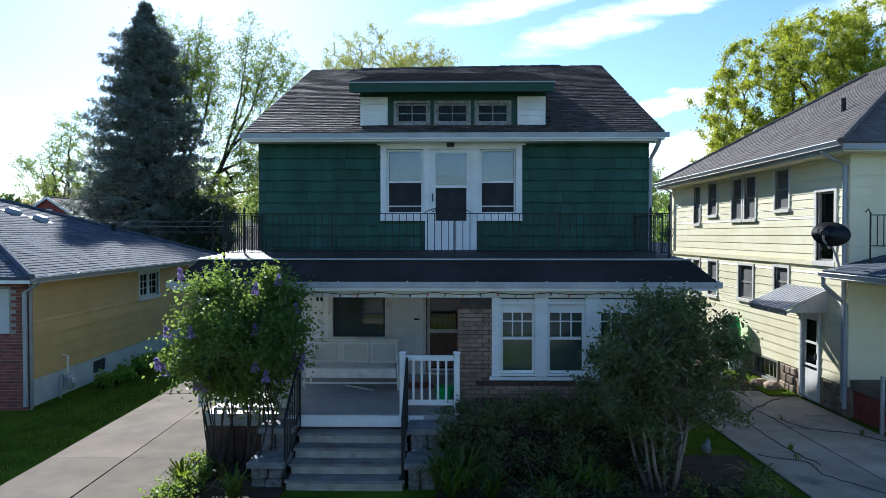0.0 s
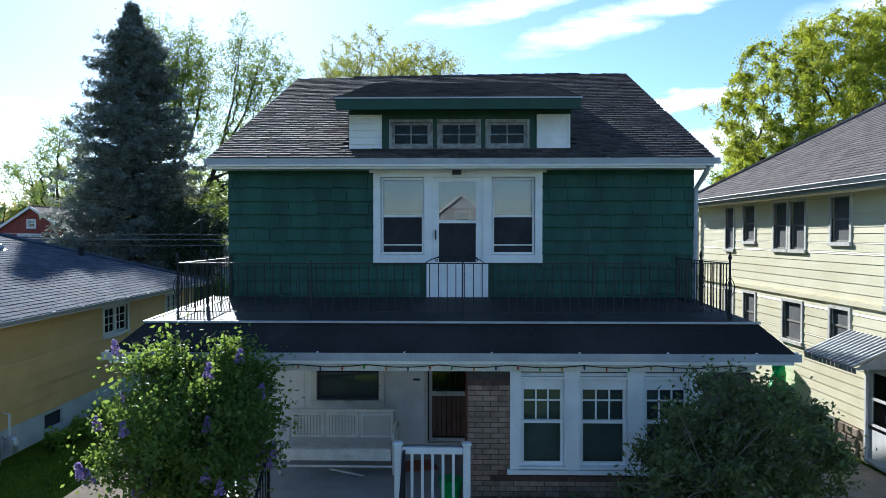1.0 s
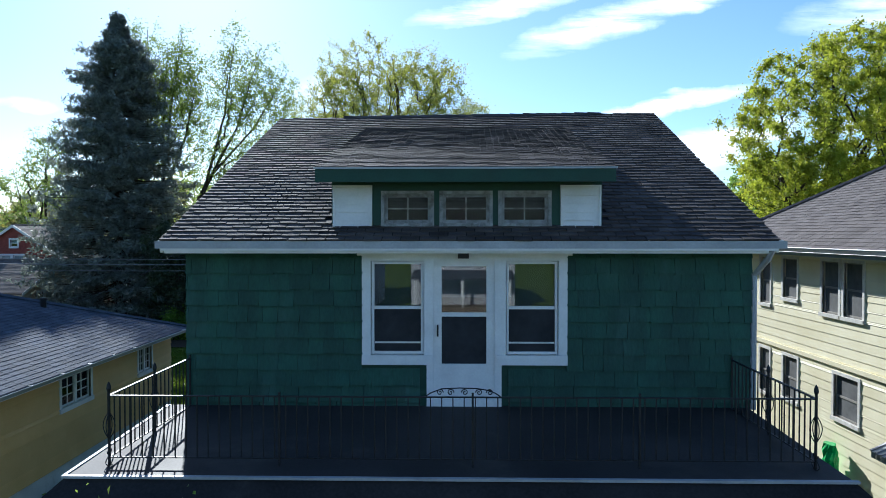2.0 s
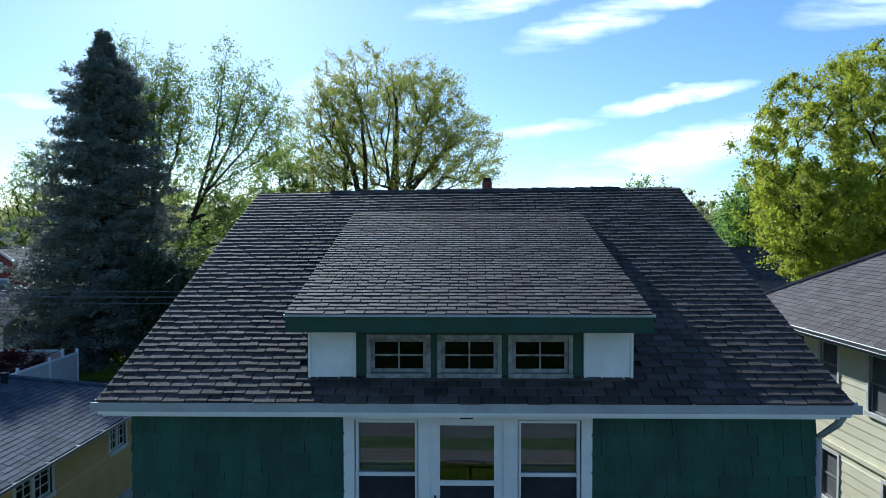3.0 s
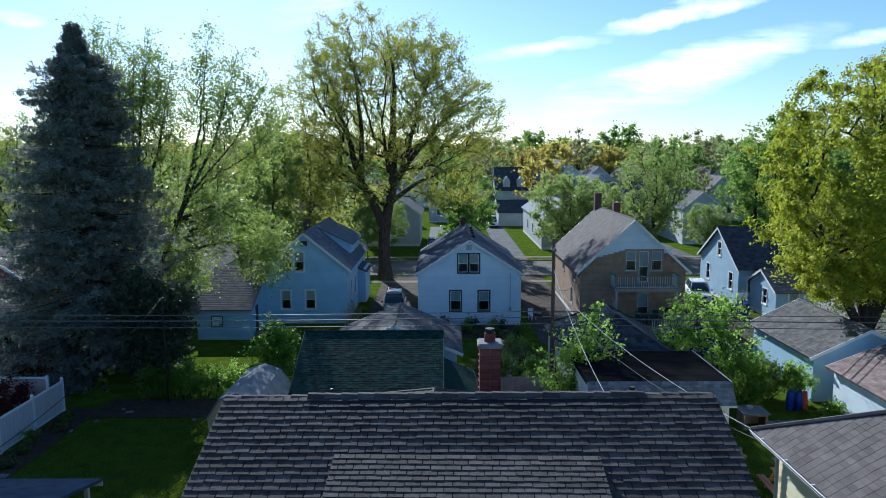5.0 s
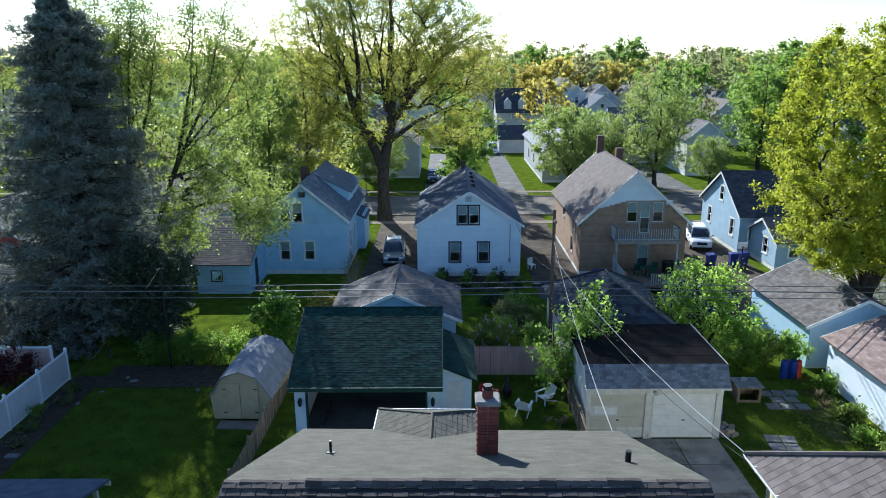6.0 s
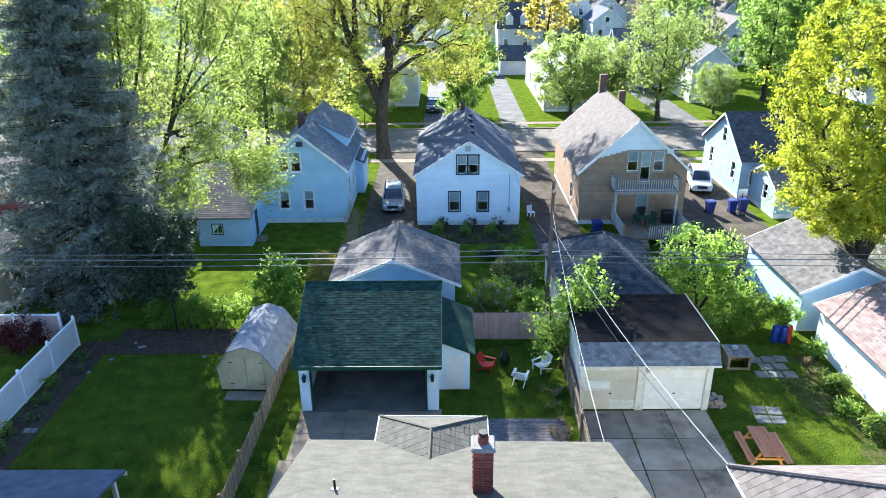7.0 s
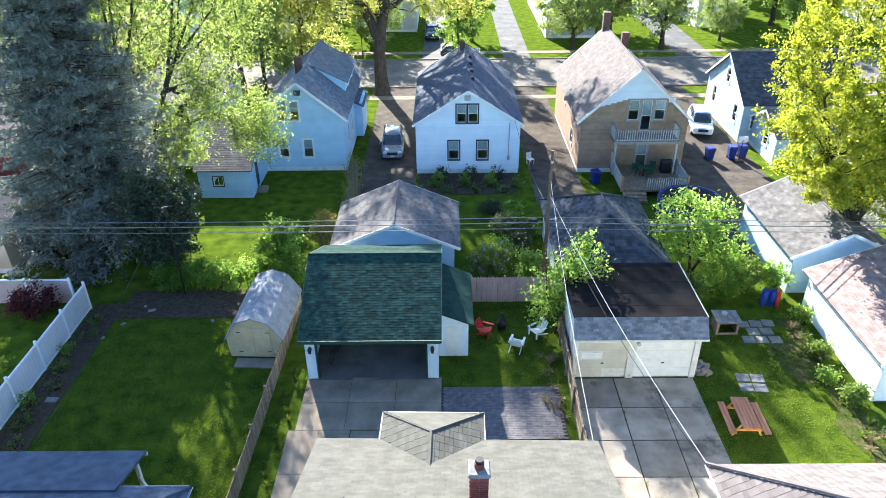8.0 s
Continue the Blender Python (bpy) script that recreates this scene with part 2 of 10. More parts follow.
M_ROOF_P = shingle_material("charcoal_shingle", (0.058, 0.049, 0.046), (0.112, 0.096, 0.087), "object", gloss=0.11, rough=0.82)
M_ROOF_S = shingle_material("charcoal_shingle_field", (0.058, 0.049, 0.046), (0.112, 0.096, 0.087), "island", gloss=0.11, rough=0.82)
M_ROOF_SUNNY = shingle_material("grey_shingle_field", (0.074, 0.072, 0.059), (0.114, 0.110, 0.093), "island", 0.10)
M_ROOF_BLUE = shingle_material("blue_grey_shingle_field", (0.060, 0.070, 0.092), (0.115, 0.13, 0.162), "island", 0.16)
M_ROOF_BROWN = shingle_material("grey_brown_shingle_field", (0.114, 0.098, 0.091), (0.178, 0.156, 0.145), "island", 0.15)
M_ROOF_GREEN = shingle_material("green_shingle_field", (0.010, 0.029, 0.024), (0.027, 0.060, 0.048), "island", 0.38, gloss=0.06)
M_ROOF_GREY = shingle_material("worn_grey_shingle_field", (0.08, 0.075, 0.073), (0.17, 0.16, 0.155), "island", 0.2, stain=(0.05, 0.045, 0.042))
M_ROOF_PALE = shingle_material("pale_grey_shingle_field", (0.17, 0.18, 0.20), (0.30, 0.315, 0.335), "island", 0.15)
M_ROOF_RED = shingle_material("red_brown_shingle_field", (0.19, 0.138, 0.123), (0.30, 0.232, 0.212), "island", 0.2)
M_ROOF_DARK = shingle_material("dark_shingle_field", (0.045, 0.045, 0.050), (0.09, 0.09, 0.095), "island", 0.25)
M_ROOFS_FAR = [M_ROOF_GREY, M_ROOF_DARK, M_ROOF_BROWN, M_ROOF_BLUE]
M_CREAMDOOR = surface("cream_door_paint", (0.50, 0.46, 0.37), (0.62, 0.58, 0.48), 1.5, 0.6, 0.2, 40, stain=(0.38, 0.34, 0.27), stain_at=0.66)
M_DECK = surface("roll_roofing", (0.028, 0.025, 0.024), (0.060, 0.053, 0.048), 0.8, 0.66, 0.12, 40, stain=(0.085, 0.074, 0.062), stain_at=0.60, gloss=0.14)
M_ROOF_SHED = surface("shed_roof_felt", (0.15, 0.16, 0.175), (0.26, 0.275, 0.295), 2.5, 0.8, 0.4, 80, stain=(0.10, 0.105, 0.11), stain_at=0.66, gloss=0.2)
M_FLATTAR = surface("flat_tar_roof", (0.010, 0.010, 0.0105), (0.022, 0.021, 0.021), 0.7, 0.92, 0.25, 30, stain=(0.032, 0.030, 0.029), stain_at=0.74, gloss=0.0)
M_ROOF_SLATE = shingle_material("slate_shingle_field", (0.035, 0.038, 0.043), (0.085, 0.092, 0.100), "island", 0.4)
M_ROOF_MANSARD = shingle_material("pale_blue_grey_shingle", (0.115, 0.130, 0.150), (0.20, 0.222, 0.25), "object", 0.30)
M_ROOF_MID = shingle_material("mid_grey_shingle_field", (0.115, 0.125, 0.142), (0.195, 0.21, 0.232), "island", 0.2, stain=(0.09, 0.095, 0.10))
M_TAR = surface("tar_roof", (0.018, 0.017, 0.017), (0.042, 0.040, 0.039), 0.9, 0.9, 0.3, 30, stain=(0.07, 0.066, 0.062), stain_at=0.66, gloss=0.1)
M_BRICK_TAN = surface("tan_brick", (0.20, 0.132, 0.090), (0.33, 0.228, 0.160), 9, 0.85, 0.4, 90, pick="object", pick_amount=0.25)
M_BRICK_DARK = surface("dark_brown_brick", (0.075, 0.040, 0.030), (0.14, 0.080, 0.060), 9, 0.85, 0.4, 90, pick="object", pick_amount=0.25)
M_BRICK_RED = surface("red_brick", (0.13, 0.034, 0.026), (0.22, 0.066, 0.05), 9, 0.85, 0.4, 90, pick="object", pick_amount=0.25)
M_CHIM = surface("brown_red_brick", (0.10, 0.045, 0.035), (0.19, 0.095, 0.075), 7, 0.85, 0.4, 60)
M_BRICK_REDS = surface("red_brick_field", (0.15, 0.050, 0.038), (0.25, 0.09, 0.07), 9, 0.85, 0.4, 90, pick="island", pick_amount=0.25)
M_MORTAR_DARK = surface("dark_mortar", (0.045, 0.036, 0.030), (0.085, 0.070, 0.060), 8, 0.95, 0.4, 80)
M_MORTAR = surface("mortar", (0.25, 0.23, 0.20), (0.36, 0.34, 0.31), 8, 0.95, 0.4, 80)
M_PAVER = surface("grey_paver", (0.085, 0.078, 0.082), (0.15, 0.137, 0.14), 4, 0.85, 0.4, 70, pick="island", pick_amount=0.2)
M_STONE = surface("blue_grey_stone", (0.075, 0.072, 0.070), (0.25, 0.24, 0.23), 14, 0.9, 1.0, 45, stain=(0.11, 0.08, 0.05), stain_at=0.6)
M_STONE_TAN = surface("field_stone", (0.20, 0.14, 0.09), (0.40, 0.31, 0.22), 5, 0.9, 0.8, 60, pick="island", pick_amount=0.3)
M_STONE_PICK = surface("field_stone_piece", (0.16, 0.12, 0.085), (0.36, 0.285, 0.21), 6, 0.9, 0.8, 60, pick="object", pick_amount=0.4)
M_CAP = surface("concrete_cap", (0.12, 0.115, 0.11), (0.24, 0.235, 0.23), 5, 0.85, 0.3, 60, stain=(0.25, 0.23, 0.2), stain_at=0.64)
M_STEP = surface("grey_painted_step", (0.14, 0.128, 0.115), (0.26, 0.242, 0.22), 4, 0.8, 0.35, 60, stain=(0.15, 0.11, 0.075), stain_at=0.60)
M_RISER = surface("worn_cream_riser", (0.25, 0.23, 0.19), (0.40, 0.375, 0.32), 5, 0.8, 0.3, 50, stain=(0.20, 0.16, 0.12), stain_at=0.62)
M_PORCHFLOOR = surface("grey_porch_floor", (0.27, 0.265, 0.255), (0.40, 0.395, 0.38), 3, 0.55, 0.2, 50, stain=(0.26, 0.24, 0.22), stain_at=0.66)
M_WOOD = surface("weathered_wood", (0.16, 0.115, 0.075), (0.34, 0.26, 0.18), 5, 0.85, 0.5, 30, stretch=(1, 1, 0.15), pick="object", pick_amount=0.25)
M_GREYWOOD = surface("grey_weathered_timber", (0.13, 0.125, 0.12), (0.26, 0.25, 0.24), 5, 0.85, 0.4, 30, stretch=(1, 1, 0.2), pick="object", pick_amount=0.2)
M_POLE = surface("brown_pole_timber", (0.075, 0.05, 0.032), (0.15, 0.105, 0.07), 5, 0.9, 0.5, 30, stretch=(1, 1, 0.1))
M_PINK = surface("pinkish_vinyl", (0.44, 0.29, 0.26), (0.54, 0.37, 0.34), 2, 0.6, 0.1, 30, pick="object", pick_amount=0.05)
M_VINYL = surface("grey_vinyl", (0.50, 0.50, 0.50), (0.62, 0.62, 0.62), 1, 0.45, 0.05, 30)
M_PICNIC = surface("reddish_cedar", (0.36, 0.14, 0.07), (0.52, 0.23, 0.13), 6, 0.7, 0.3, 40, stretch=(1, 0.2, 1))
M_PICNIC2 = surface("orange_timber", (0.50, 0.22, 0.06), (0.62, 0.30, 0.10), 6, 0.7, 0.3, 40)
M_BARK = surface("bark", (0.030, 0.023, 0.018), (0.085, 0.068, 0.055), 7, 0.95, 0.9, 30, stretch=(1, 1, 0.25), gloss=0.1)
M_BARK_PALE = surface("pale_bark", (0.14, 0.12, 0.095), (0.30, 0.26, 0.21), 9, 0.95, 0.8, 40, stretch=(1, 1, 0.25), gloss=0.1)
M_GLASS = glass_material("window_glass")
M_GLASS_DULL = glass_material("dusty_glass", (0.7, 0.72, 0.70), 1.22)
M_GLASS_STORM = glass_material("storm_glass", (0.8, 0.84, 0.85), 1.85)
# blind behind the upper front panes, shade and sky blue put into its colour
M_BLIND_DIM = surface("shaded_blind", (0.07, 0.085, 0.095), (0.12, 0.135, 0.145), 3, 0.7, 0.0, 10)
# near black for inner surfaces, the shade of unlit rooms put into the colour
M_BLACK = surface("room_gloom_black", (0.012, 0.012, 0.012), (0.03, 0.03, 0.03), 3, 0.9, 0.0, 10)
# flat sheet colour that paints the gloom of a room behind glass
M_DIM = surface("room_gloom_grey", (0.07, 0.082, 0.075), (0.13, 0.145, 0.135), 2, 0.9, 0.0, 6)
M_SCREEN = surface("insect_screen", (0.015, 0.016, 0.018), (0.035, 0.036, 0.04), 3, 0.8, 0.0, 10)
# white blind greyed and blued: the shade it hangs in is in its colour
M_BLIND = surface("shaded_white_blind", (0.36, 0.41, 0.43), (0.47, 0.51, 0.53), 3, 0.7, 0.0, 10)
M_DUSK = surface("grey_screen", (0.095, 0.097, 0.098), (0.155, 0.157, 0.155), 3, 0.9, 0.0, 10)
M_DARKSASH = surface("grey_brown_sash", (0.22, 0.205, 0.18), (0.34, 0.32, 0.285), 4, 0.7, 0.1, 30)
M_PEELED = surface("peeling_grey_paint", (0.16, 0.155, 0.145), (0.40, 0.395, 0.375), 9, 0.8, 0.4, 50, stain=(0.10, 0.085, 0.07), stain_at=0.60)
M_DARKFRAME = surface("dark_window_frame", (0.03, 0.035, 0.05), (0.06, 0.065, 0.08), 3, 0.6, 0.1, 30)
M_BLUEPL = surface("blue_plastic", (0.008, 0.03, 0.20), (0.016, 0.05, 0.29), 3, 0.45, 0.05, 20)
M_NAVYPL = surface("navy_plastic", (0.006, 0.017, 0.12), (0.012, 0.030, 0.20), 3, 0.45, 0.05, 20)
M_REDPL = surface("red_plastic", (0.42, 0.02, 0.02), (0.55, 0.04, 0.035), 3, 0.45, 0.05, 20)
M_WHITEPL = surface("white_plastic", (0.70, 0.71, 0.72), (0.80, 0.80, 0.80), 3, 0.45, 0.05, 20)
M_GREENPL = surface("green_plastic", (0.01, 0.30, 0.06), (0.03, 0.50, 0.12), 5, 0.4, 0.3, 20)
M_RUBBER = surface("rubber", (0.012, 0.012, 0.012), (0.025, 0.025, 0.025), 8, 0.8, 0.2, 60)
M_SILVER = surface("silver_car_paint", (0.22, 0.24, 0.26), (0.28, 0.30, 0.32), 2, 0.25, 0.0, 10, metal=0.3, gloss=0.6)
M_CARWHITE = surface("white_car_paint", (0.68, 0.70, 0.72), (0.78, 0.79, 0.80), 2, 0.25, 0.0, 10, gloss=0.6)
M_CARDARK = surface("dark_car_paint", (0.015, 0.017, 0.02), (0.03, 0.032, 0.036), 2, 0.25, 0.0, 10, gloss=0.6)
M_CARGLASS = surface("car_glass", (0.015, 0.018, 0.02), (0.03, 0.034, 0.04), 2, 0.08, 0.0, 10, gloss=0.8)
M_LAMP = surface("headlight_lens", (0.6, 0.6, 0.6), (0.75, 0.75, 0.75), 3, 0.2, 0.0, 10)
M_PLATE = surface("number_plate_plain", (0.5, 0.5, 0.45), (0.6, 0.6, 0.5), 3, 0.5, 0.0, 10)

L_SPRUCE = leaf_material("spruce_needles", (0.088, 0.110, 0.098), (0.265, 0.295, 0.262), (0.32, 0.36, 0.27), 0.30)
L_YEW = leaf_material("dark_evergreen_leaves", (0.022, 0.036, 0.020), (0.055, 0.076, 0.040), (0.12, 0.17, 0.06), 0.2)
L_POPLAR = leaf_material("poplar_leaves", (0.070, 0.112, 0.022), (0.150, 0.205, 0.045), (0.50, 0.63, 0.13), 0.45)
L_OAK = leaf_material("oak_leaves", (0.10, 0.125, 0.020), (0.215, 0.235, 0.042), (0.66, 0.68, 0.11), 0.52)
L_GOLD = leaf_material("golden_leaves", (0.13, 0.15, 0.028), (0.24, 0.25, 0.055), (0.66, 0.68, 0.14), 0.52)
L_MAPLE = leaf_material("maple_leaves", (0.14, 0.178, 0.012), (0.285, 0.33, 0.030), (0.68, 0.72, 0.05), 0.44)
L_GREEN = leaf_material("green_leaves", (0.04, 0.09, 0.015), (0.11, 0.19, 0.035), (0.55, 0.80, 0.14), 0.58)
L_LILAC = leaf_material("lilac_leaves", (0.030, 0.064, 0.014), (0.090, 0.145, 0.030), (0.44, 0.60, 0.10), 0.42)
L_HOLLY = leaf_material("dark_shrub_leaves", (0.052, 0.070, 0.028), (0.15, 0.175, 0.075), (0.34, 0.42, 0.11), 0.38, 0.36)
L_FAR = leaf_material("far_leaves", (0.075, 0.11, 0.032), (0.16, 0.20, 0.065), (0.44, 0.55, 0.16), 0.48)
L_FARTHIN = leaf_material("street_leaves", (0.07, 0.105, 0.026), (0.155, 0.20, 0.055), (0.52, 0.66, 0.16), 0.48)
L_FARGREEN = leaf_material("far_green_leaves", (0.045, 0.10, 0.016), (0.12, 0.20, 0.035), (0.40, 0.60, 0.10), 0.45)
L_FARBROWN = leaf_material("far_budding_leaves", (0.12, 0.12, 0.06), (0.20, 0.19, 0.095), (0.46, 0.45, 0.20), 0.52)
L_FARGOLD = leaf_material("far_golden_leaves", (0.18, 0.155, 0.03), (0.30, 0.25, 0.055), (0.75, 0.64, 0.14), 0.55)
L_REDLEAF = leaf_material("purple_leaves", (0.035, 0.006, 0.010), (0.085, 0.016, 0.022), (0.20, 0.03, 0.03), 0.3)
L_BLOSSOM = leaf_material("white_blossom", (0.55, 0.52, 0.45), (0.75, 0.73, 0.66), (0.7, 0.68, 0.6), 0.35)
L_LILACFLOWER = leaf_material("lilac_flowers", (0.27, 0.18, 0.44), (0.46, 0.33, 0.62), (0.45, 0.36, 0.55), 0.35)
L_PINKFLOWER = leaf_material("pink_lilac_flowers", (0.40, 0.26, 0.40), (0.55, 0.42, 0.55), (0.5, 0.4, 0.5), 0.35)
L_YELLOWBUSH = leaf_material("yellow_bush_leaves", (0.20, 0.17, 0.03), (0.34, 0.28, 0.06), (0.5, 0.42, 0.08), 0.4)
L_GRASSBLADE = leaf_material("grass_blades", (0.020, 0.050, 0.007), (0.058, 0.098, 0.013), (0.36, 0.45, 0.03), 0.40)


# ---- mesh tools ----
class Geo:
    """Collects faces for one mesh."""
    def __init__(self):
        self.v, self.f = [], []

    def add(self, verts, faces):
        k = len(self.v)
        self.v += [tuple(p) for p in verts]
        self.f += [tuple(k + i for i in q) for q in faces]
        return self

    def hexa(self, p):
        """Eight corners: four below, four above, both in the same turn (anticlockwise from above)."""
        return self.add(p, [(3, 2, 1, 0), (4, 5, 6, 7), (0, 1, 5, 4), (1, 2, 6, 5), (2, 3, 7, 6), (3, 0, 4, 7)])

    def box(self, x0, x1, y0, y1, z0, z1):
        return self.hexa([(x0, y0, z0), (x1, y0, z0), (x1, y1, z0), (x0, y1, z0), (x0, y0, z1), (x1, y0, z1), (x1, y1, z1), (x0, y1, z1)])

    def softbox(self, x0, x1, y0, y1, z0, z1, r=0.02):
        """A box with chamfered upright and top edges."""
        ring = lambda d, z: [(x0 + d + r, y0 + d, z), (x1 - d - r, y0 + d, z), (x1 - d, y0 + d + r, z), (x1 - d, y1 - d - r, z), (x1 - d - r, y1 - d, z), (x0 + d + r, y1 - d, z), (x0 + d, y1 - d - r, z), (x0 + d, y0 + d + r, z)]
        return self.loft([ring(0, z0), ring(0, z1 - r), ring(r, z1)])

    def loft(self, rings, closed=True, caps=True):
        n = len(rings[0])
        v = [p for r in rings for p in r]
        f = []
        for i in range(len(rings) - 1):
            for j in range(n if closed else n - 1):
                a, b = i * n + j, i * n + (j + 1) % n
                f.append((a, b, b + n, a + n))
        if caps:
            f.append(tuple(range(n - 1, -1, -1)))
            f.append(tuple((len(rings) - 1) * n + j for j in range(n)))
        return self.add(v, f)

    def slab(self, pts, t):
        """A flat polygon made thick: pts anticlockwise seen from its upper side, t its thickness downward along its normal."""
        p = [Vector(q) for q in pts]
        nrm = (p[1] - p[0]).cross(p[2] - p[0]).normalized()
        return self.loft([[q - nrm * t for q in p], p])

    def tube(self, points, radii, sides=6, caps=True):
        pts = [Vector(p) for p in points]
        if not hasattr(radii, "__len__"):
            radii = [radii] * len(pts)
        rings = []
        for i, p in enumerate(pts):
            d = (pts[min(i + 1, len(pts) - 1)] - pts[max(i - 1, 0)]).normalized()
            a = d.orthogonal().normalized() if abs(d.z) > 0.9 else d.cross(Vector((0, 0, 1))).normalized()
            if abs(d.z) > 0.9:
                a = (Vector((1, 0, 0)) - d * d.x).normalized()
            b = d.cross(a)
            rings.append([p + (a * math.cos(2 * math.pi * k / sides) + b * math.sin(2 * math.pi * k / sides)) * radii[i] for k in range(sides)])
        return self.loft(rings, True, caps)

    def bar(self, p, q, w, h=None):
        """A square bar from p to q."""
        p, q = Vector(p), Vector(q)
        h = h or w
        d = (q - p).normalized()
        a = d.cross(Vector((0, 0, 1)))
        a = a.normalized() if a.length > 1e-3 else Vector((1, 0, 0))
        b = a.cross(d)
        o = [a * (-w / 2) - b * (h / 2), a * (w / 2) - b * (h / 2), a * (w / 2) + b * (h / 2), a * (-w / 2) + b * (h / 2)]
        return self.loft([[p + e for e in o], [q + e for e in o]])

    def mesh(self, name, smooth=False):
        me = bpy.data.meshes.new(name)
        me.from_pydata(self.v, [], self.f)
        me.update()
        if smooth:
            me.polygons.foreach_set("use_smooth", [True] * len(me.polygons))
        return me


def weld(geo):
    """Joins corners that meet and drops the faces hidden between pieces that touch."""
    index, order, v, faces, count = {}, [], [], [], {}
    for p in geo.v:
        key = (round(p[0], 3), round(p[1], 3), round(p[2], 3))
        if key not in index:
            index[key] = len(v)
            v.append(p)
        order.append(index[key])
    for f in geo.f:
        q = []
        for i in f:
            if order[i] not in q:
                q.append(order[i])
        if len(q) > 2:
            faces.append(tuple(q))
            k = tuple(sorted(q))
            count[k] = count.get(k, 0) + 1
    out = Geo()
    out.v, out.f = v, [f for f in faces if count[tuple(sorted(f))] == 1]
    return out


def part(name, geo, material, parent=None, label="", smooth=False, at=None):
    """ONE mesh object under a thing or a part."""
    if isinstance(geo, Geo) and 8 < len(geo.v) < 400 and not smooth:
        geo = weld(geo)
    me = geo if isinstance(geo, bpy.types.Mesh) else geo.mesh(name, smooth)
    if not me.materials:
        me.materials.append(material)
    ob = new(name, me)
    if parent:
        ob.parent = parent
    if at:
        ob.matrix_basis = at
    return tagged(ob, label)


def thing(name, label, category, m=None, group="", kind=""):
    ob = new(name)
    ob.empty_display_size = 0.2
    if m is not None:
        ob.matrix_basis = m
    return tagged(ob, label, category, group, kind)


def solid(name, geo, material, label, category, m=None, group="", kind="", smooth=False):
    """A thing of one mesh."""
    ob = part(name, geo, material, None, "", smooth, m)
    return tagged(ob, label, category, group, kind)


# ---- walls, cladding, windows, roofs ----
def strips(prof, cuts, holes):
    """Cuts a convex wall outline (u, z) into level strips at the heights given, and leaves out the holes (u0, u1, z0, z1)."""
    zmin, zmax = min(p[1] for p in prof), max(p[1] for p in prof)

    def span(z):
        us = []
        for (u0, a), (u1, b) in zip(prof, prof[1:] + prof[:1]):
            if abs(a - b) < 1e-9:
                if abs(a - z) < 1e-6:
                    us += [u0, u1]
            elif min(a, b) - 1e-6 <= z <= max(a, b) + 1e-6:
                us.append(u0 + (u1 - u0) * (z - a) / (b - a))
        return (min(us), max(us)) if us else (0, 0)

    zs = sorted({round(z, 4) for z in [*cuts, *(p[1] for p in prof), *(h for o in holes for h in o[2:4])] if zmin - 1e-6 <= z <= zmax + 1e-6})
    out = []
    for a, b in zip(zs, zs[1:]):
        if b - a < 0.004:
            continue
        l0, r0 = span(a + 1e-4)
        l1, r1 = span(b - 1e-4)
        mid = (a + b) / 2
        left0, left1 = l0, l1
        for h in sorted(o for o in holes if o[2] < mid < o[3]):
            if h[0] > max(left0, left1) + 0.01:
                out.append((left0, h[0], left1, h[0], a, b))
            left0 = left1 = h[1]
        if max(r0, r1) > max(left0, left1) + 0.01:
            out.append((left0, r0, left1, r1, a, b))
    return out


class Side:
    """One face of a building: u runs along it, n points out of it."""
    def __init__(self, x, y, dx, dy):
        k = math.hypot(dx, dy)
        self.o, self.d = Vector((x, y, 0)), Vector((dx / k, dy / k, 0))
        self.n = Vector((self.d.y, -self.d.x, 0))

    def at(self, u, z, out=0.0):
        return self.o + self.d * u + self.n * out + Vector((0, 0, z))

    def block(self, geo, u0, u1, z0, z1, a, b):
        """A block on the face, from a (inner) to b (outer)."""
        at = self.at
        return geo.hexa([at(u0, z0, b), at(u1, z0, b), at(u1, z0, a), at(u0, z0, a), at(u0, z1, b), at(u1, z1, b), at(u1, z1, a), at(u0, z1, a)])

    def strip(self, geo, s, a, b0, b1):
        at = self.at
        l0, r0, l1, r1, z0, z1 = s
        return geo.hexa([at(l0, z0, b0), at(r0, z0, b0), at(r0, z0, a), at(l0, z0, a), at(l1, z1, b1), at(r1, z1, b1), at(r1, z1, a), at(l1, z1, a)])


def rect(u0, u1, z0, z1):
    return [(u0, z0), (u1, z0), (u1, z1), (u0, z1)]


def gable(u0, u1, z0, z1, zr, ur=None):
    return [(u0, z0), (u1, z0), (u1, z1), ((u0 + u1) / 2 if ur is None else ur, zr), (u0, z1)]


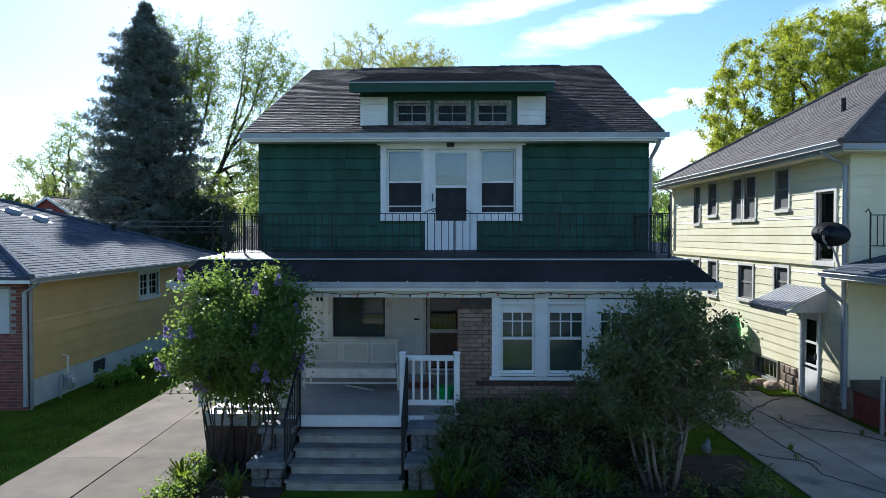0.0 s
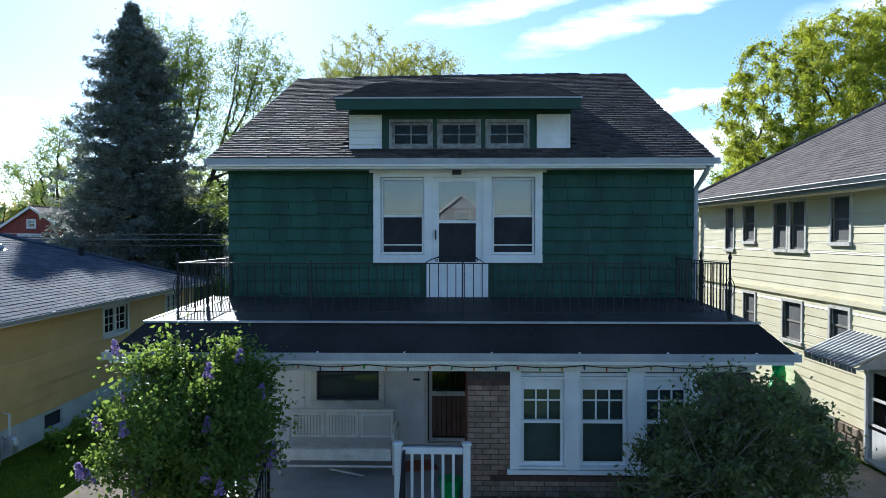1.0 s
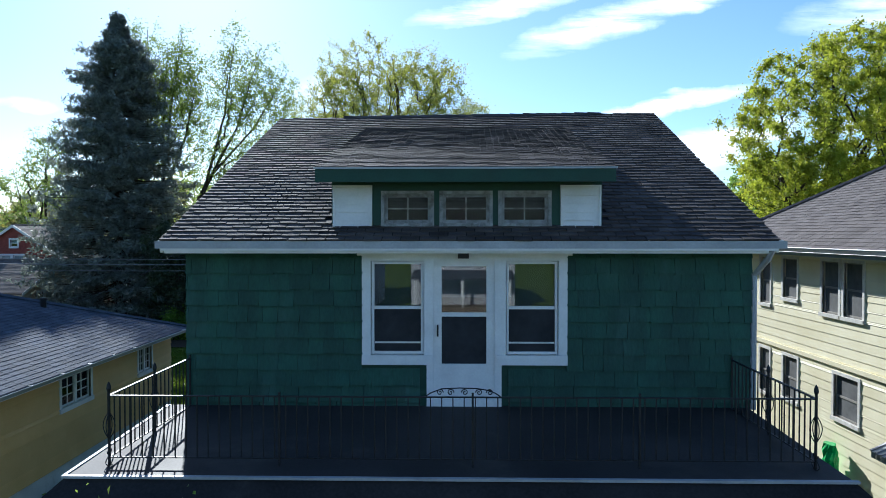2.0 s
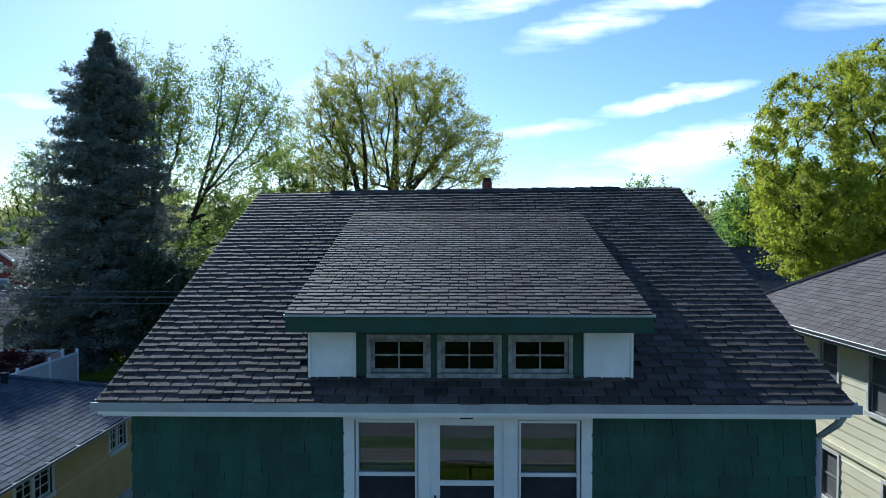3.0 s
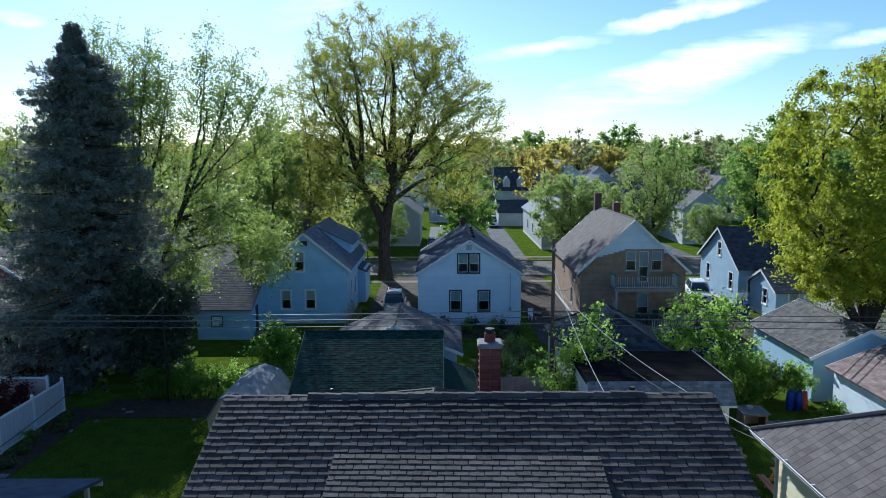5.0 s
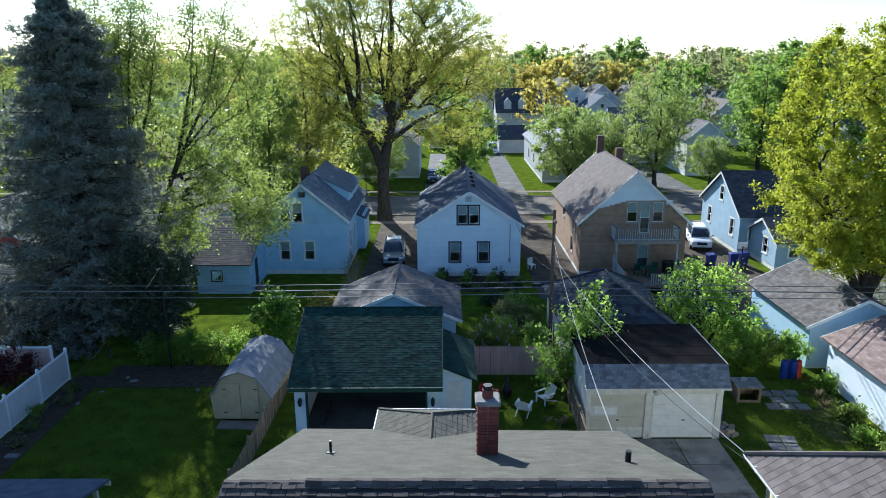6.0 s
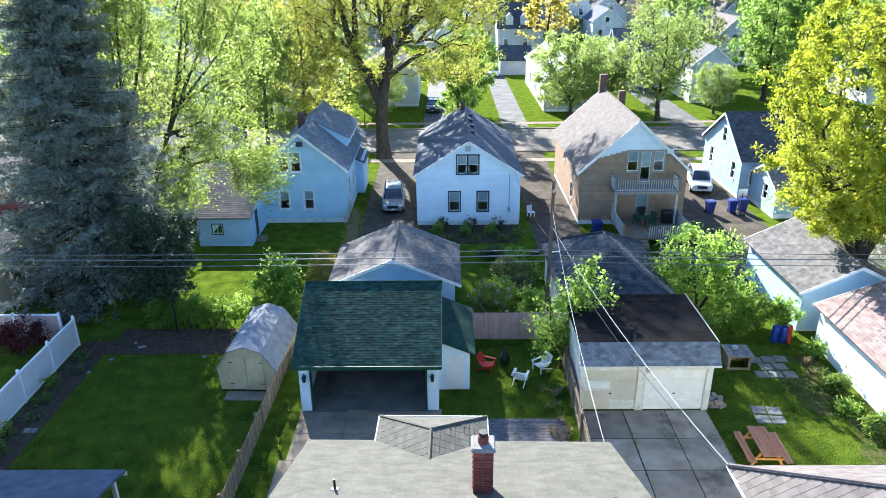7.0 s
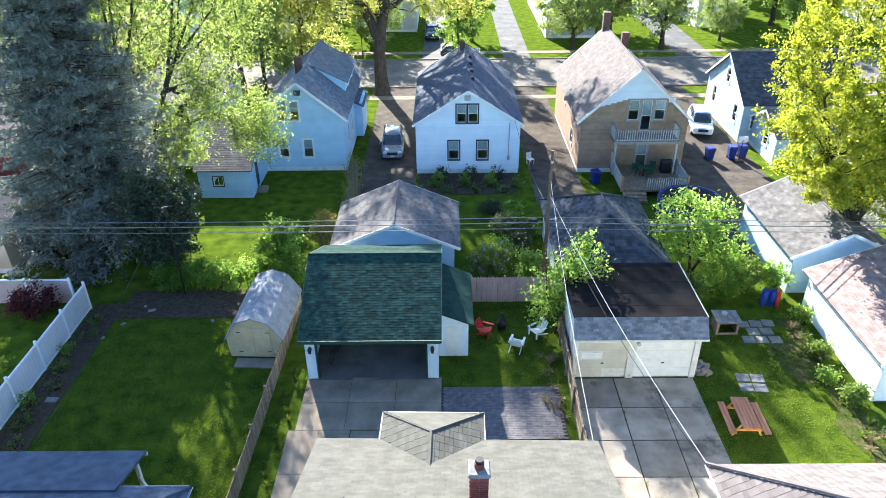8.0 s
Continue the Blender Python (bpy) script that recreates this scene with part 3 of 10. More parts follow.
def wall(parent, side, prof, holes, material, board=0.0, board_material=None, thick=0.14, each=True, name="wall", lip=0.014):
    """A wall with real openings, and lapped boards on it, each a part of the wall."""
    g = Geo()
    cuts = sorted({round(e, 4) for h in holes for e in h[:2]})
    edge = lambda u, d: u if any(abs(u - c) < 1e-3 for c in cuts) else u + d
    for l0, r0, l1, r1, z0, z1 in strips(prof, [], holes):
        us = [c for c in cuts if max(l0, l1) + 0.01 < c < min(r0, r1) - 0.01]
        low, high = [edge(l0, 0.003), *us, edge(r0, -0.003)], [edge(l1, 0.003), *us, edge(r1, -0.003)]
        for a0, b0, a1, b1 in zip(low, low[1:], high, high[1:]):
            side.strip(g, (a0, b0, a1, b1, z0, z1), -thick, 0, 0)
    w = part(name, g, material, parent)
    if board:
        z0, z1 = min(p[1] for p in prof), max(p[1] for p in prof)
        lines = [z0 + board * i for i in range(int((z1 - z0) / board) + 2)]
        joined = Geo()
        for s in strips(prof, lines, holes):
            g = Geo() if each else joined
            side.strip(g, s, 0.001, lip, 0.004)
            if each:
                part("siding_board", g, board_material or material, w)
        if not each:
            tagged(part("siding_field", joined, board_material or material, w), kind="stuff")
    return w


def ring(side, g, u0, u1, z0, z1, w, a, b, sill=0.0):
    side.block(g, u0 - w, u0, z0, z1, a, b)
    side.block(g, u1, u1 + w, z0, z1, a, b)
    side.block(g, u0 - w, u1 + w, z1, z1 + w, a, b)
    side.block(g, u0 - w, u1 + w, z0 - (sill or w), z0, a, b + (0.03 if sill else 0))
    return g


def window(parent, side, u0, u1, z0, z1, trim=M_WHITE, sash=M_WHITE, trim_w=0.09, rail=0.5, grid=(1, 1), grid_on="both", blind=0.0, screen=False, name="window", panes=True, lip=0.035, glass=None, blind_m=None, storm=False):
    """A sash window in its opening: casing, sashes, bars and panes."""
    w = part(name, ring(side, Geo(), u0, u1, z0, z1, trim_w, -0.02, lip, trim_w * 1.1), trim, parent)
    s = 0.045
    halves = [(z0, z1, "both")] if not rail else [(z0, z0 + (z1 - z0) * rail + s / 2, "low"), (z0 + (z1 - z0) * rail - s / 2, z1, "top")]
    for i, (a, b, which) in enumerate(halves):
        back = -0.085 if which == "top" else -0.06
        g = ring(side, Geo(), u0 + s, u1 - s, a + s, b - s, s, back, back + 0.04)
        if grid_on in ("both", which) and grid != (1, 1):
            nx, nz = grid
            for k in range(1, nx):
                c = u0 + s + (u1 - u0 - 2 * s) * k / nx
                side.block(g, c - 0.011, c + 0.011, a + s, b - s, back + 0.006, back + 0.032)
            for k in range(1, nz):
                c = a + s + (b - a - 2 * s) * k / nz
                side.block(g, u0 + s, u1 - s, c - 0.011, c + 0.011, back + 0.008, back + 0.030)
        sa = part("sash", g, sash, w)
        if panes:
            pane = part("pane", side.block(Geo(), u0 + s, u1 - s, a + s, b - s, back + 0.014, back + 0.018), glass or M_GLASS, sa)
            pane.visible_shadow = False
    if storm:
        part("storm_frame", ring(side, Geo(), u0 + 0.045, u1 - 0.045, z0 + 0.045, z1 - 0.045, 0.030, -0.018, 0.012), sash, w)
    # sheet behind the panes: a drawn blind; with M_DIM it is painted room gloom
    if blind:
        part("blind", side.block(Geo(), u0 + 0.03, u1 - 0.03, z1 - (z1 - z0) * blind, z1, -0.125, -0.115), blind_m or M_BLIND, w)
    if screen:
        part("screen", side.block(Geo(), u0 + 0.02, u1 - 0.02, z0 + 0.02, z0 + (z1 - z0) * 0.5, -0.045, -0.040), M_SCREEN, w)
    return w


def shingles(parent, origin, along, up, width, length, material, tab=0.305, show=0.14, tilt=0.016, left=lambda s: 0.0, right=None, name="shingle_field", picks=None, pick_material=None, skip=None, jitter=0.006, seed=3, gap=0.014, lift=lambda s, u: 0.0):
    """Courses of shingle tabs on a roof plane: origin at its lower left, along its eave, up its slope. left(s), right(s): the plane's edges at s up the slope.
    picks(s, u) tells which tabs are parts of their own; skip(s, u) leaves tabs out."""
    rnd = random.Random(seed)
    o, a, b = Vector(origin), Vector(along).normalized(), Vector(up).normalized()
    n = a.cross(b)
    right = right or (lambda s: width)
    joined = Geo()
    rows = int(length / show) + 1
    shared = {}
    for r in range(rows):
        s0 = r * show
        s1 = min(s0 + show * 1.15, length)
        if s1 - s0 < 0.02:
            continue
        lo, hi = left(s0), right(s0)
        u = lo - (r % 2) * tab / 2 - rnd.random() * 0.02
        while u < hi:
            u0, u1 = max(u, lo), min(u + tab - gap, hi)
            u += tab
            if u1 - u0 < 0.02 or (skip and skip((s0 + s1) / 2, (u0 + u1) / 2)):
                continue
            j, k = rnd.uniform(-jitter, jitter), rnd.uniform(0, 0.006)
            full = u1 - u0 > tab - 0.03
            if picks and full and picks(s0, u0):
                if "m" not in shared:
                    w = tab - gap
                    h = [(0, 0, 0), (w, 0, 0), (w, show * 1.15, 0), (0, show * 1.15, 0), (0, 0, tilt), (w, 0, tilt), (w, show * 1.15, 0.004), (0, show * 1.15, 0.004)]
                    shared["m"] = Geo().hexa(h).mesh("shingle")
                q = o + a * u0 + b * (s0 - j) + n * (k + 0.002) + Vector((0, 0, lift(s0, u0)))
                part("shingle", shared["m"], pick_material or material, parent, at=Matrix.Translation(q) @ Matrix((a, b, n)).transposed().to_4x4())
                continue
            at = lambda uu, ss, hh: o + a * uu + b * ss + n * hh + Vector((0, 0, lift(ss, uu)))
            joined.hexa([at(u0, s0 - j, 0.001), at(u1, s0 - j, 0.001), at(u1, s1, 0.001), at(u0, s1, 0.001), at(u0, s0 - j, tilt + k), at(u1, s0 - j, tilt + k), at(u1, s1, 0.004), at(u0, s1, 0.004)])
    if joined.v:
        tagged(part(name, joined, material, parent), kind="stuff")


def gutter(parent, p, q, r=0.065, name="gutter"):
    """An open eaves gutter from p to q, with a lip."""
    p, q = Vector(p), Vector(q)
    d = (q - p).normalized()
    out = d.cross(Vector((0, 0, 1)))
    prof = [(0, 0), (0, -1.6), (0.9, -1.6), (1.5, -0.5), (1.7, 0), (1.55, 0), (1.3, -0.5), (0.8, -1.35), (0.15, -1.35), (0.15, 0)]
    rg = [[e + out * (u * r) + Vector((0, 0, v * r)) for u, v in prof] for e in (p, q)]
    gt = part(name, Geo().loft(rg), M_GUTTER, parent)
    # white beads paint the bright lines along the lip and the foot
    for u, v, k in ((1.66, 0.02, 0.16), (0.95, -1.5, 0.10)):
        part("gutter_bead", Geo().tube([p + out * (u * r) + Vector((0, 0, v * r)), q + out * (u * r) + Vector((0, 0, v * r))], r * k, 5), M_WHITE, gt)
    n = int((q - p).length / 1.15)
    for i in range(n):
        c = p.lerp(q, (i + 0.5) / n)
        part("gutter_hanger", Geo().bar(c + out * (0.05 * r) + Vector((0, 0, r * 0.15)), c + out * (1.6 * r) + Vector((0, 0, r * 0.1)), 0.022, 0.012), M_WHITE, gt)
    return gt


def downspout(parent, pts, r=0.045, material=None):
    return part("downspout", Geo().tube(pts, r, 8), material or M_GUTTER, parent, smooth=False)


# ---- ground, roads, drives ----
tagged(part("ground", Geo().add([(-1500, -1500, 0), (1500, -1500, 0), (1500, 3000, 0), (-1500, 3000, 0)], [(0, 1, 2, 3)]), M_GRASS), "mown green lawn with patches of worn earth", "lawn", kind="structure")
tagged(part("road", Geo().box(-400, 400, 81.5, 91.5, -0.2, 0.012), M_ROAD), "pale worn residential street with tree shadows", "road", kind="structure")
tagged(part("street", Geo().box(-400, 400, -13, -3.2, -0.2, 0.012), M_ROAD), "pale worn residential street before the house", "road", kind="structure")
for nm, y0, y1 in (("pavement", 77.6, 78.7), ("pavement", 94.0, 95.1), ("pavement", -1.6, -0.2)):
    tagged(part(nm, Geo().box(-400, 400, y0, y1, -0.1, 0.03), M_CONC), "concrete pavement along the street", "pavement", kind="structure")
for y0, y1 in ((81.3, 81.5), (91.5, 91.7)):
    tagged(part("kerb", Geo().box(-400, 400, y0, y1, -0.1, 0.12), M_CONC), "low concrete kerb", "kerb", kind="structure")


def slabs(name, label, x0, x1, y0, y1, nx, ny, z=0.03, gap=0.02, material=M_CONC, seed=1):
    """A drive of concrete slabs with open joints."""
    rnd = random.Random(seed)
    t = part(name, Geo().box(x0 + 0.01, x1 - 0.01, y0 + 0.01, y1 - 0.01, -0.1, z - 0.022), M_SOIL)
    tagged(t, label, "driveway", kind="structure")
    for i in range(nx):
        for j in range(ny):
            a, b = x0 + (x1 - x0) * i / nx, x0 + (x1 - x0) * (i + 1) / nx
            c, d = y0 + (y1 - y0) * j / ny, y0 + (y1 - y0) * (j + 1) / ny
            g = gap / 2
            h = [z + rnd.uniform(-0.008, 0.008) for _ in range(4)]
            part("slab", Geo().hexa([(a + g, c + g, -0.05), (b - g, c + g, -0.05), (b - g, d - g, -0.05), (a + g, d - g, -0.05), (a + g, c + g, h[0]), (b - g, c + g, h[1]), (b - g, d - g, h[2]), (a + g, d - g, h[3])]), material, t)
    return t


slabs("driveway_1", "grey concrete driveway slabs between the houses", -6.75, -4.05, -0.2, 33.6, 2, 14)
slabs("driveway_2", "grey concrete apron before the open garage", -6.45, -0.10, 33.6, 37.0, 3, 2, seed=2)
slabs("driveway_11", "grey concrete strip behind the green house", -4.03, -0.10, 32.2, 33.58, 2, 1, seed=6)
slabs("driveway_3", "cracked old concrete driveway beside the pale yellow house", 5.35, 8.35, -0.2, 27.0, 2, 11, gap=0.03, material=M_CONC_SIDE, seed=3)
slabs("driveway_4", "stained concrete drive slabs before the double garage", 6.10, 11.75, 27.0, 36.85, 3, 5, gap=0.05, material=M_CONC_OLD, seed=4)
tagged(part("planting_bed", Geo().box(7.72, 8.42, 16.4, 20.8, -0.05, 0.055), M_GRASS), "narrow grass strip against the stone basement", "lawn", kind="structure")
tagged(part("driveway_5", Geo().box(6.5, 10.12, 55.0, 81.4, -0.1, 0.02), M_DIRTLANE), "long brown worn drive to the street", "driveway", kind="structure")
tagged(part("driveway_6", Geo().box(-6.3, -2.1, 51.5, 81.4, -0.1, 0.02), M_DIRTLANE), "long brown drive beside the white house", "driveway", kind="structure")
tagged(part("driveway_7", Geo().box(17.95, 24.2, 47.0, 81.4, -0.1, 0.02), M_DIRTLANE), "worn brown drive with a parked car", "driveway", kind="structure")
tagged(part("driveway_8", Geo().box(6.9, 10.0, 91.5, 140, -0.1, 0.02), M_LANE), "grey drive across the street", "driveway", kind="structure")
tagged(part("driveway_9", Geo().box(-2.5, 0.2, 91.5, 130, -0.1, 0.02), M_ASPHALT), "dark drive across the street", "driveway", kind="structure")
tagged(part("driveway_10", Geo().box(27, 31, 91.5, 125, -0.1, 0.02), M_ASPHALT), "dark drive across the street", "driveway", kind="structure")

# ---- the green house ----
HX0, HX1, HY = -4.14, 4.15, 14.9      # wall ends and front, about the house's own axis
house = thing("house", "dark green shingled two-storey house with charcoal roof", "house", pose(0.2, 14.9, 0, 0, 0, -1.2))
front = Side(HX0, 0, 1, 0)
W = HX1 - HX0
cx = lambda x: x - 0.2 - HX0          # along the front wall, from the plan's x
Z_EAVE, Z_RIDGE, Y_RIDGE, Y_BACK = 5.82, 8.75, 5.78, 12.2
open2 = [(cx(-1.20), cx(-0.42), 4.28, 5.66), (cx(-0.36), cx(0.70), 3.56, 5.70), (cx(0.78), cx(1.55), 4.28, 5.66)]
open1 = [(cx(-2.36), cx(-1.24), 1.66, 2.72), (cx(-0.40), cx(0.44), 0.88, 2.86), (cx(0.62), cx(4.0), 0.9, 2.9)]
up_wall = wall(house, front, rect(0, W, 3.30, Z_EAVE), open2, M_GREENTRIM, name="upper_wall")
low_wall = wall(house, front, rect(0, W, 0, 3.30), open1, M_WHITE, name="porch_wall")
side_l, side_r, back = Side(HX0, 11.9, 0, -1), Side(HX1, 0, 0, 1), Side(HX1, 11.9, -1, 0)
wall(house, side_r, [(0, 0), (11.9, 0), (11.9, Z_EAVE), (Y_RIDGE, Z_RIDGE - 0.2), (0, Z_EAVE)], [], M_GREENTRIM, 0.25, M_GREEN, each=False)
wall(house, side_l, [(0, 0), (11.9, 0), (11.9, Z_EAVE), (11.9 - Y_RIDGE, Z_RIDGE - 0.2), (0, Z_EAVE)], [], M_GREENTRIM, 0.25, M_GREEN, each=False)
wall(house, back, rect(0, W, 0, Z_EAVE), [], M_GREENTRIM, 0.25, M_GREEN, each=False)
# added floor and upright sheet, blackened so the rooms look unlit
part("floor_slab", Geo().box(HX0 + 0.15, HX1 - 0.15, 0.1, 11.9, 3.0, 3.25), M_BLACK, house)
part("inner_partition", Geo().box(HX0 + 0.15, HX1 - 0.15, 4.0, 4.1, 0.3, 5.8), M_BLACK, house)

# roof slabs: front, back
RX0, RX1 = -4.36, 4.36
RR0, RR1 = -4.20, 4.30                # ridge ends; it climbs a little to the right
ridge_z = lambda x: Z_RIDGE + 0.012 * x
YF, YB = -0.42, 12.32
Z_F, Z_B = 5.955, 5.98
roof = part("roof", Geo().slab([(RX0, YF, Z_F), (RX1, YF, Z_F), (RR1, Y_RIDGE, ridge_z(RR1)), (RR0, Y_RIDGE, ridge_z(RR0))], 0.12)
            .slab([(RX1, YB, Z_B), (RX0, YB, Z_B), (RR0, Y_RIDGE, ridge_z(RR0)), (RR1, Y_RIDGE, ridge_z(RR1))], 0.12), M_TAR, house)
part("soffit", Geo().box(RX0 + 0.05, RX1 - 0.05, YF + 0.03, -0.005, 5.78, 5.84), M_WHITE, house)
part("fascia", Geo().box(RX0 + 0.02, RX1 - 0.02, YF - 0.025, YF + 0.02, 5.82, 5.945), M_WHITE, house)
gutter(house, (RX1 + 0.1, YF - 0.03, 5.955), (RX0 - 0.06, YF - 0.03, 5.955)).name = "gutter"
for nm, s, e in (("rake_board", RX0, RR0), ("rake_board", RX1, RR1)):
    part(nm, Geo().slab([(s - 0.02, YF, Z_F - 0.02), (s + 0.02, YF, Z_F - 0.02), (e + 0.02, Y_RIDGE, ridge_z(e) - 0.02), (e - 0.02, Y_RIDGE, ridge_z(e) - 0.02)], 0.16), M_WHITE, house)
downspout(house, [(4.28, YF + 0.02, 5.84), (4.26, -0.3, 5.70), (4.20, 0.02, 5.45), (4.18, -0.03, 4.2), (4.18, -0.03, 3.5)])

# dormer
DX0, DX1 = -2.13, 2.09               # roof ends
DW0, DW1 = -1.98, 1.99               # wall ends
DZ0, DZ1, DY1 = 6.985, 8.27, 4.40
dfront = Side(DW0, 0.02, 1, 0)
dw = lambda x: x - 0.2 - DW0
dopen = [(dw(-1.00), dw(-0.32), 6.22, 6.64), (dw(-0.14), dw(0.54), 6.22, 6.64), (dw(0.72), dw(1.40), 6.22, 6.64)]
dormer_wall = wall(house, dfront, rect(0, DW1 - DW0, 5.90, 6.87), dopen, M_GREENTRIM, name="dormer_wall")
for s in (Side(DW1, 0.02, 0, 1), Side(DW0, DY1, 0, -1)):
    flip = s.d.y < 0
    wall(house, s, [(0, 5.95), (DY1 - 0.02, 5.95), (DY1 - 0.02, 7.98), (0, 6.84)] if not flip else [(0, 5.95), (DY1 - 0.02, 5.95), (DY1 - 0.02, 6.84), (0, 7.98)], [], M_GREENTRIM, name="dormer_cheek")
for o in dopen:
    window(house, dfront, *o, trim=M_PEELED, sash=M_PEELED, trim_w=0.05, rail=0, grid=(2, 2), lip=0.03, glass=M_GLASS_DULL, name="dormer_window")
for a, b in ((-1.76, -1.18), (1.58, 2.17)):
    g = ring(dfront, Geo(), dw(a) + 0.03, dw(b) - 0.03, 6.13, 6.74, 0.03, 0.0, 0.05)
    v = part("vent_panel", g, M_WHITE, house)
    for i in range(5):
        part("siding_board", dfront.strip(Geo(), (dw(a) + 0.03, dw(b) - 0.03, dw(a) + 0.03, dw(b) - 0.03, 6.13 + i * 0.122, 6.13 + (i + 1) * 0.122), 0.0, 0.036, 0.014), M_WHITE, v)
# added black sheet that paints the dark behind the dormer panes
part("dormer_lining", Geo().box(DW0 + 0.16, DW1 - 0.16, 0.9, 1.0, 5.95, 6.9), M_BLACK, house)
part("dormer_roof", Geo().slab([(DX0, -0.46, DZ0), (DX1, -0.46, DZ0), (DX1, DY1, DZ1), (DX0 + 0.09, DY1, DZ1)], 0.10), M_TAR, house)
part("dormer_fascia", Geo().box(DX0 + 0.01, DX1 - 0.01, -0.49, -0.45, DZ0 - 0.20, DZ0 - 0.02), M_GREENTRIM, house)
part("dormer_soffit", Geo().box(DX0 + 0.02, DX1 - 0.02, -0.44, 0.0, DZ0 - 0.13, DZ0 - 0.09), M_GREENTRIM, house)
part("drip_edge", Geo().box(DX0 - 0.01, DX1 + 0.01, -0.51, -0.455, DZ0 - 0.02, DZ0 + 0.006), M_GUTTER, house)

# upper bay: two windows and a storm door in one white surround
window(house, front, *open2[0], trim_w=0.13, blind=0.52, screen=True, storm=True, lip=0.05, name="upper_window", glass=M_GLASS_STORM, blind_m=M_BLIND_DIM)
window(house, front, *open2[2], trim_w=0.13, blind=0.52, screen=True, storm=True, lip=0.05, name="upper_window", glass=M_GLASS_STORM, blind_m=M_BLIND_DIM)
for k, o in enumerate((open2[0], open2[2])):
    uw = [q for q in house.children if q.name.startswith("upper_window")][k]
    part("bottom_rail", front.block(Geo(), o[0] + 0.05, o[1] - 0.05, o[2] + 0.16, o[2] + 0.185, -0.038, -0.032), M_WORNWHITE, uw)
    # slats in the same shade-darkened blind colour
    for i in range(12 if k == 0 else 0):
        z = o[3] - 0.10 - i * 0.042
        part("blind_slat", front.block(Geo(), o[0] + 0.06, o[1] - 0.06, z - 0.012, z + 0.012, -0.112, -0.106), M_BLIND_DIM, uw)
d2 = part("balcony_door", ring(front, Geo(), open2[1][0] + 0.08, open2[1][1] - 0.08, 3.62, 5.66, 0.10, -0.05, 0.045), M_WHITE, house)
a, b = open2[1][0] + 0.10, open2[1][1] - 0.10
g = ring(front, Geo(), a + 0.10, b - 0.10, 4.14, 5.58, 0.125, -0.04, 0.0)
front.block(g, a + 0.10, b - 0.10, 4.84, 4.90, -0.03, -0.002)
leaf = part("door_leaf", g, M_WHITE, d2)
part("kick_panel", front.block(front.block(Geo(), a - 0.02, b + 0.02, 3.58, 4.05, -0.04, -0.004), a + 0.10, b - 0.10, 3.68, 3.98, -0.004, 0.004), M_WHITE, d2)
p = part("pane", front.block(Geo(), a + 0.10, b - 0.10, 4.90, 5.58, -0.024, -0.02), M_GLASS_STORM, d2)
p.visible_shadow = False
part("screen", front.block(Geo(), a + 0.10, b - 0.10, 4.14, 4.84, -0.034, -0.03), M_SCREEN, d2)
# curtain takes the shade-darkened blind colour too
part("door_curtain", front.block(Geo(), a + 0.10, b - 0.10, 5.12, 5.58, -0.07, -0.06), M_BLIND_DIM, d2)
part("handle", front.block(Geo(), a + 0.03, a + 0.055, 4.55, 4.72, 0.0, 0.04), M_IRON, d2)
part("head_casing", front.block(Geo(), open2[0][0] - 0.2, open2[2][1] + 0.2, 5.74, 5.80, 0.0, 0.06), M_WHITE, house)
part("wall_light", front.block(Geo(), cx(0.08), cx(0.24), 5.70, 5.78, 0.06, 0.16), M_IRON, house)

# porch deck and its steep pent roof
PX0, PX1 = -4.78, 4.48
deck = part("porch_deck", Geo().slab([(-4.42, -2.80, 3.415), (4.10, -2.80, 3.415), (4.10, -0.002, 3.52), (-4.42, -0.002, 3.52)], 0.16), M_DECK, house)
ptop, plow = 3.40, 3.03
TX0, TX1, TY, LY = -4.40, 4.12, -2.80, -3.18
pent = Geo()
pent.slab([(PX0, LY, plow), (PX1, LY, plow), (TX1, TY, ptop), (TX0, TY, ptop)], 0.05)
pent.slab([(PX0, 0.0, plow), (PX0, LY, plow), (TX0, TY, ptop), (TX0, 0.0, ptop + 0.11)], 0.05)
pent.slab([(PX1, LY, plow), (PX1, 0.0, plow), (TX1, 0.0, ptop + 0.11), (TX1, TY, ptop)], 0.05)
part("pent_roof", pent, M_TAR, house)
part("edge_flashing", Geo().box(TX0 - 0.02, TX1 + 0.02, TY - 0.035, TY + 0.02, 3.405, 3.432), M_GUTTER, house)
part("edge_flashing", Geo().slab([(TX0 - 0.03, TY + 0.02, 3.43), (TX0 + 0.01, TY + 0.02, 3.43), (TX0 + 0.01, -0.01, 3.53), (TX0 - 0.03, -0.01, 3.53)], 0.03), M_GUTTER, house)
gutter(house, (PX1 + 0.05, LY - 0.01, plow + 0.02), (PX0 - 0.05, LY - 0.01, plow + 0.02))
part("porch_soffit", Geo().box(PX0 + 0.04, PX1 - 0.04, LY + 0.02, -0.002, 2.90, 2.95), M_WHITE, house)
part("porch_beam", Geo().box(-4.34, 4.02, -2.98, -2.78, 2.77, 2.90), M_WORNWHITE, house)
part("porch_floor", Geo().box(-4.12, 0.12, -3.40, -0.002, 0.66, 0.86), M_PORCHFLOOR, house)
part("porch_rim_board", Geo().box(-2.75, -0.45, -3.425, -3.40, 0.66, 0.845), M_WHITE, house)
part("porch_skirt", Geo().box(-4.10, 0.12, -3.36, -3.28, 0.0, 0.66), M_BRICK_DARK, house)
for x in (-4.30, -2.85):
    part("porch_post", Geo().softbox(x - 0.08, x + 0.08, -2.97, -2.81, 0.86, 2.77, 0.015), M_WORNWHITE, house)

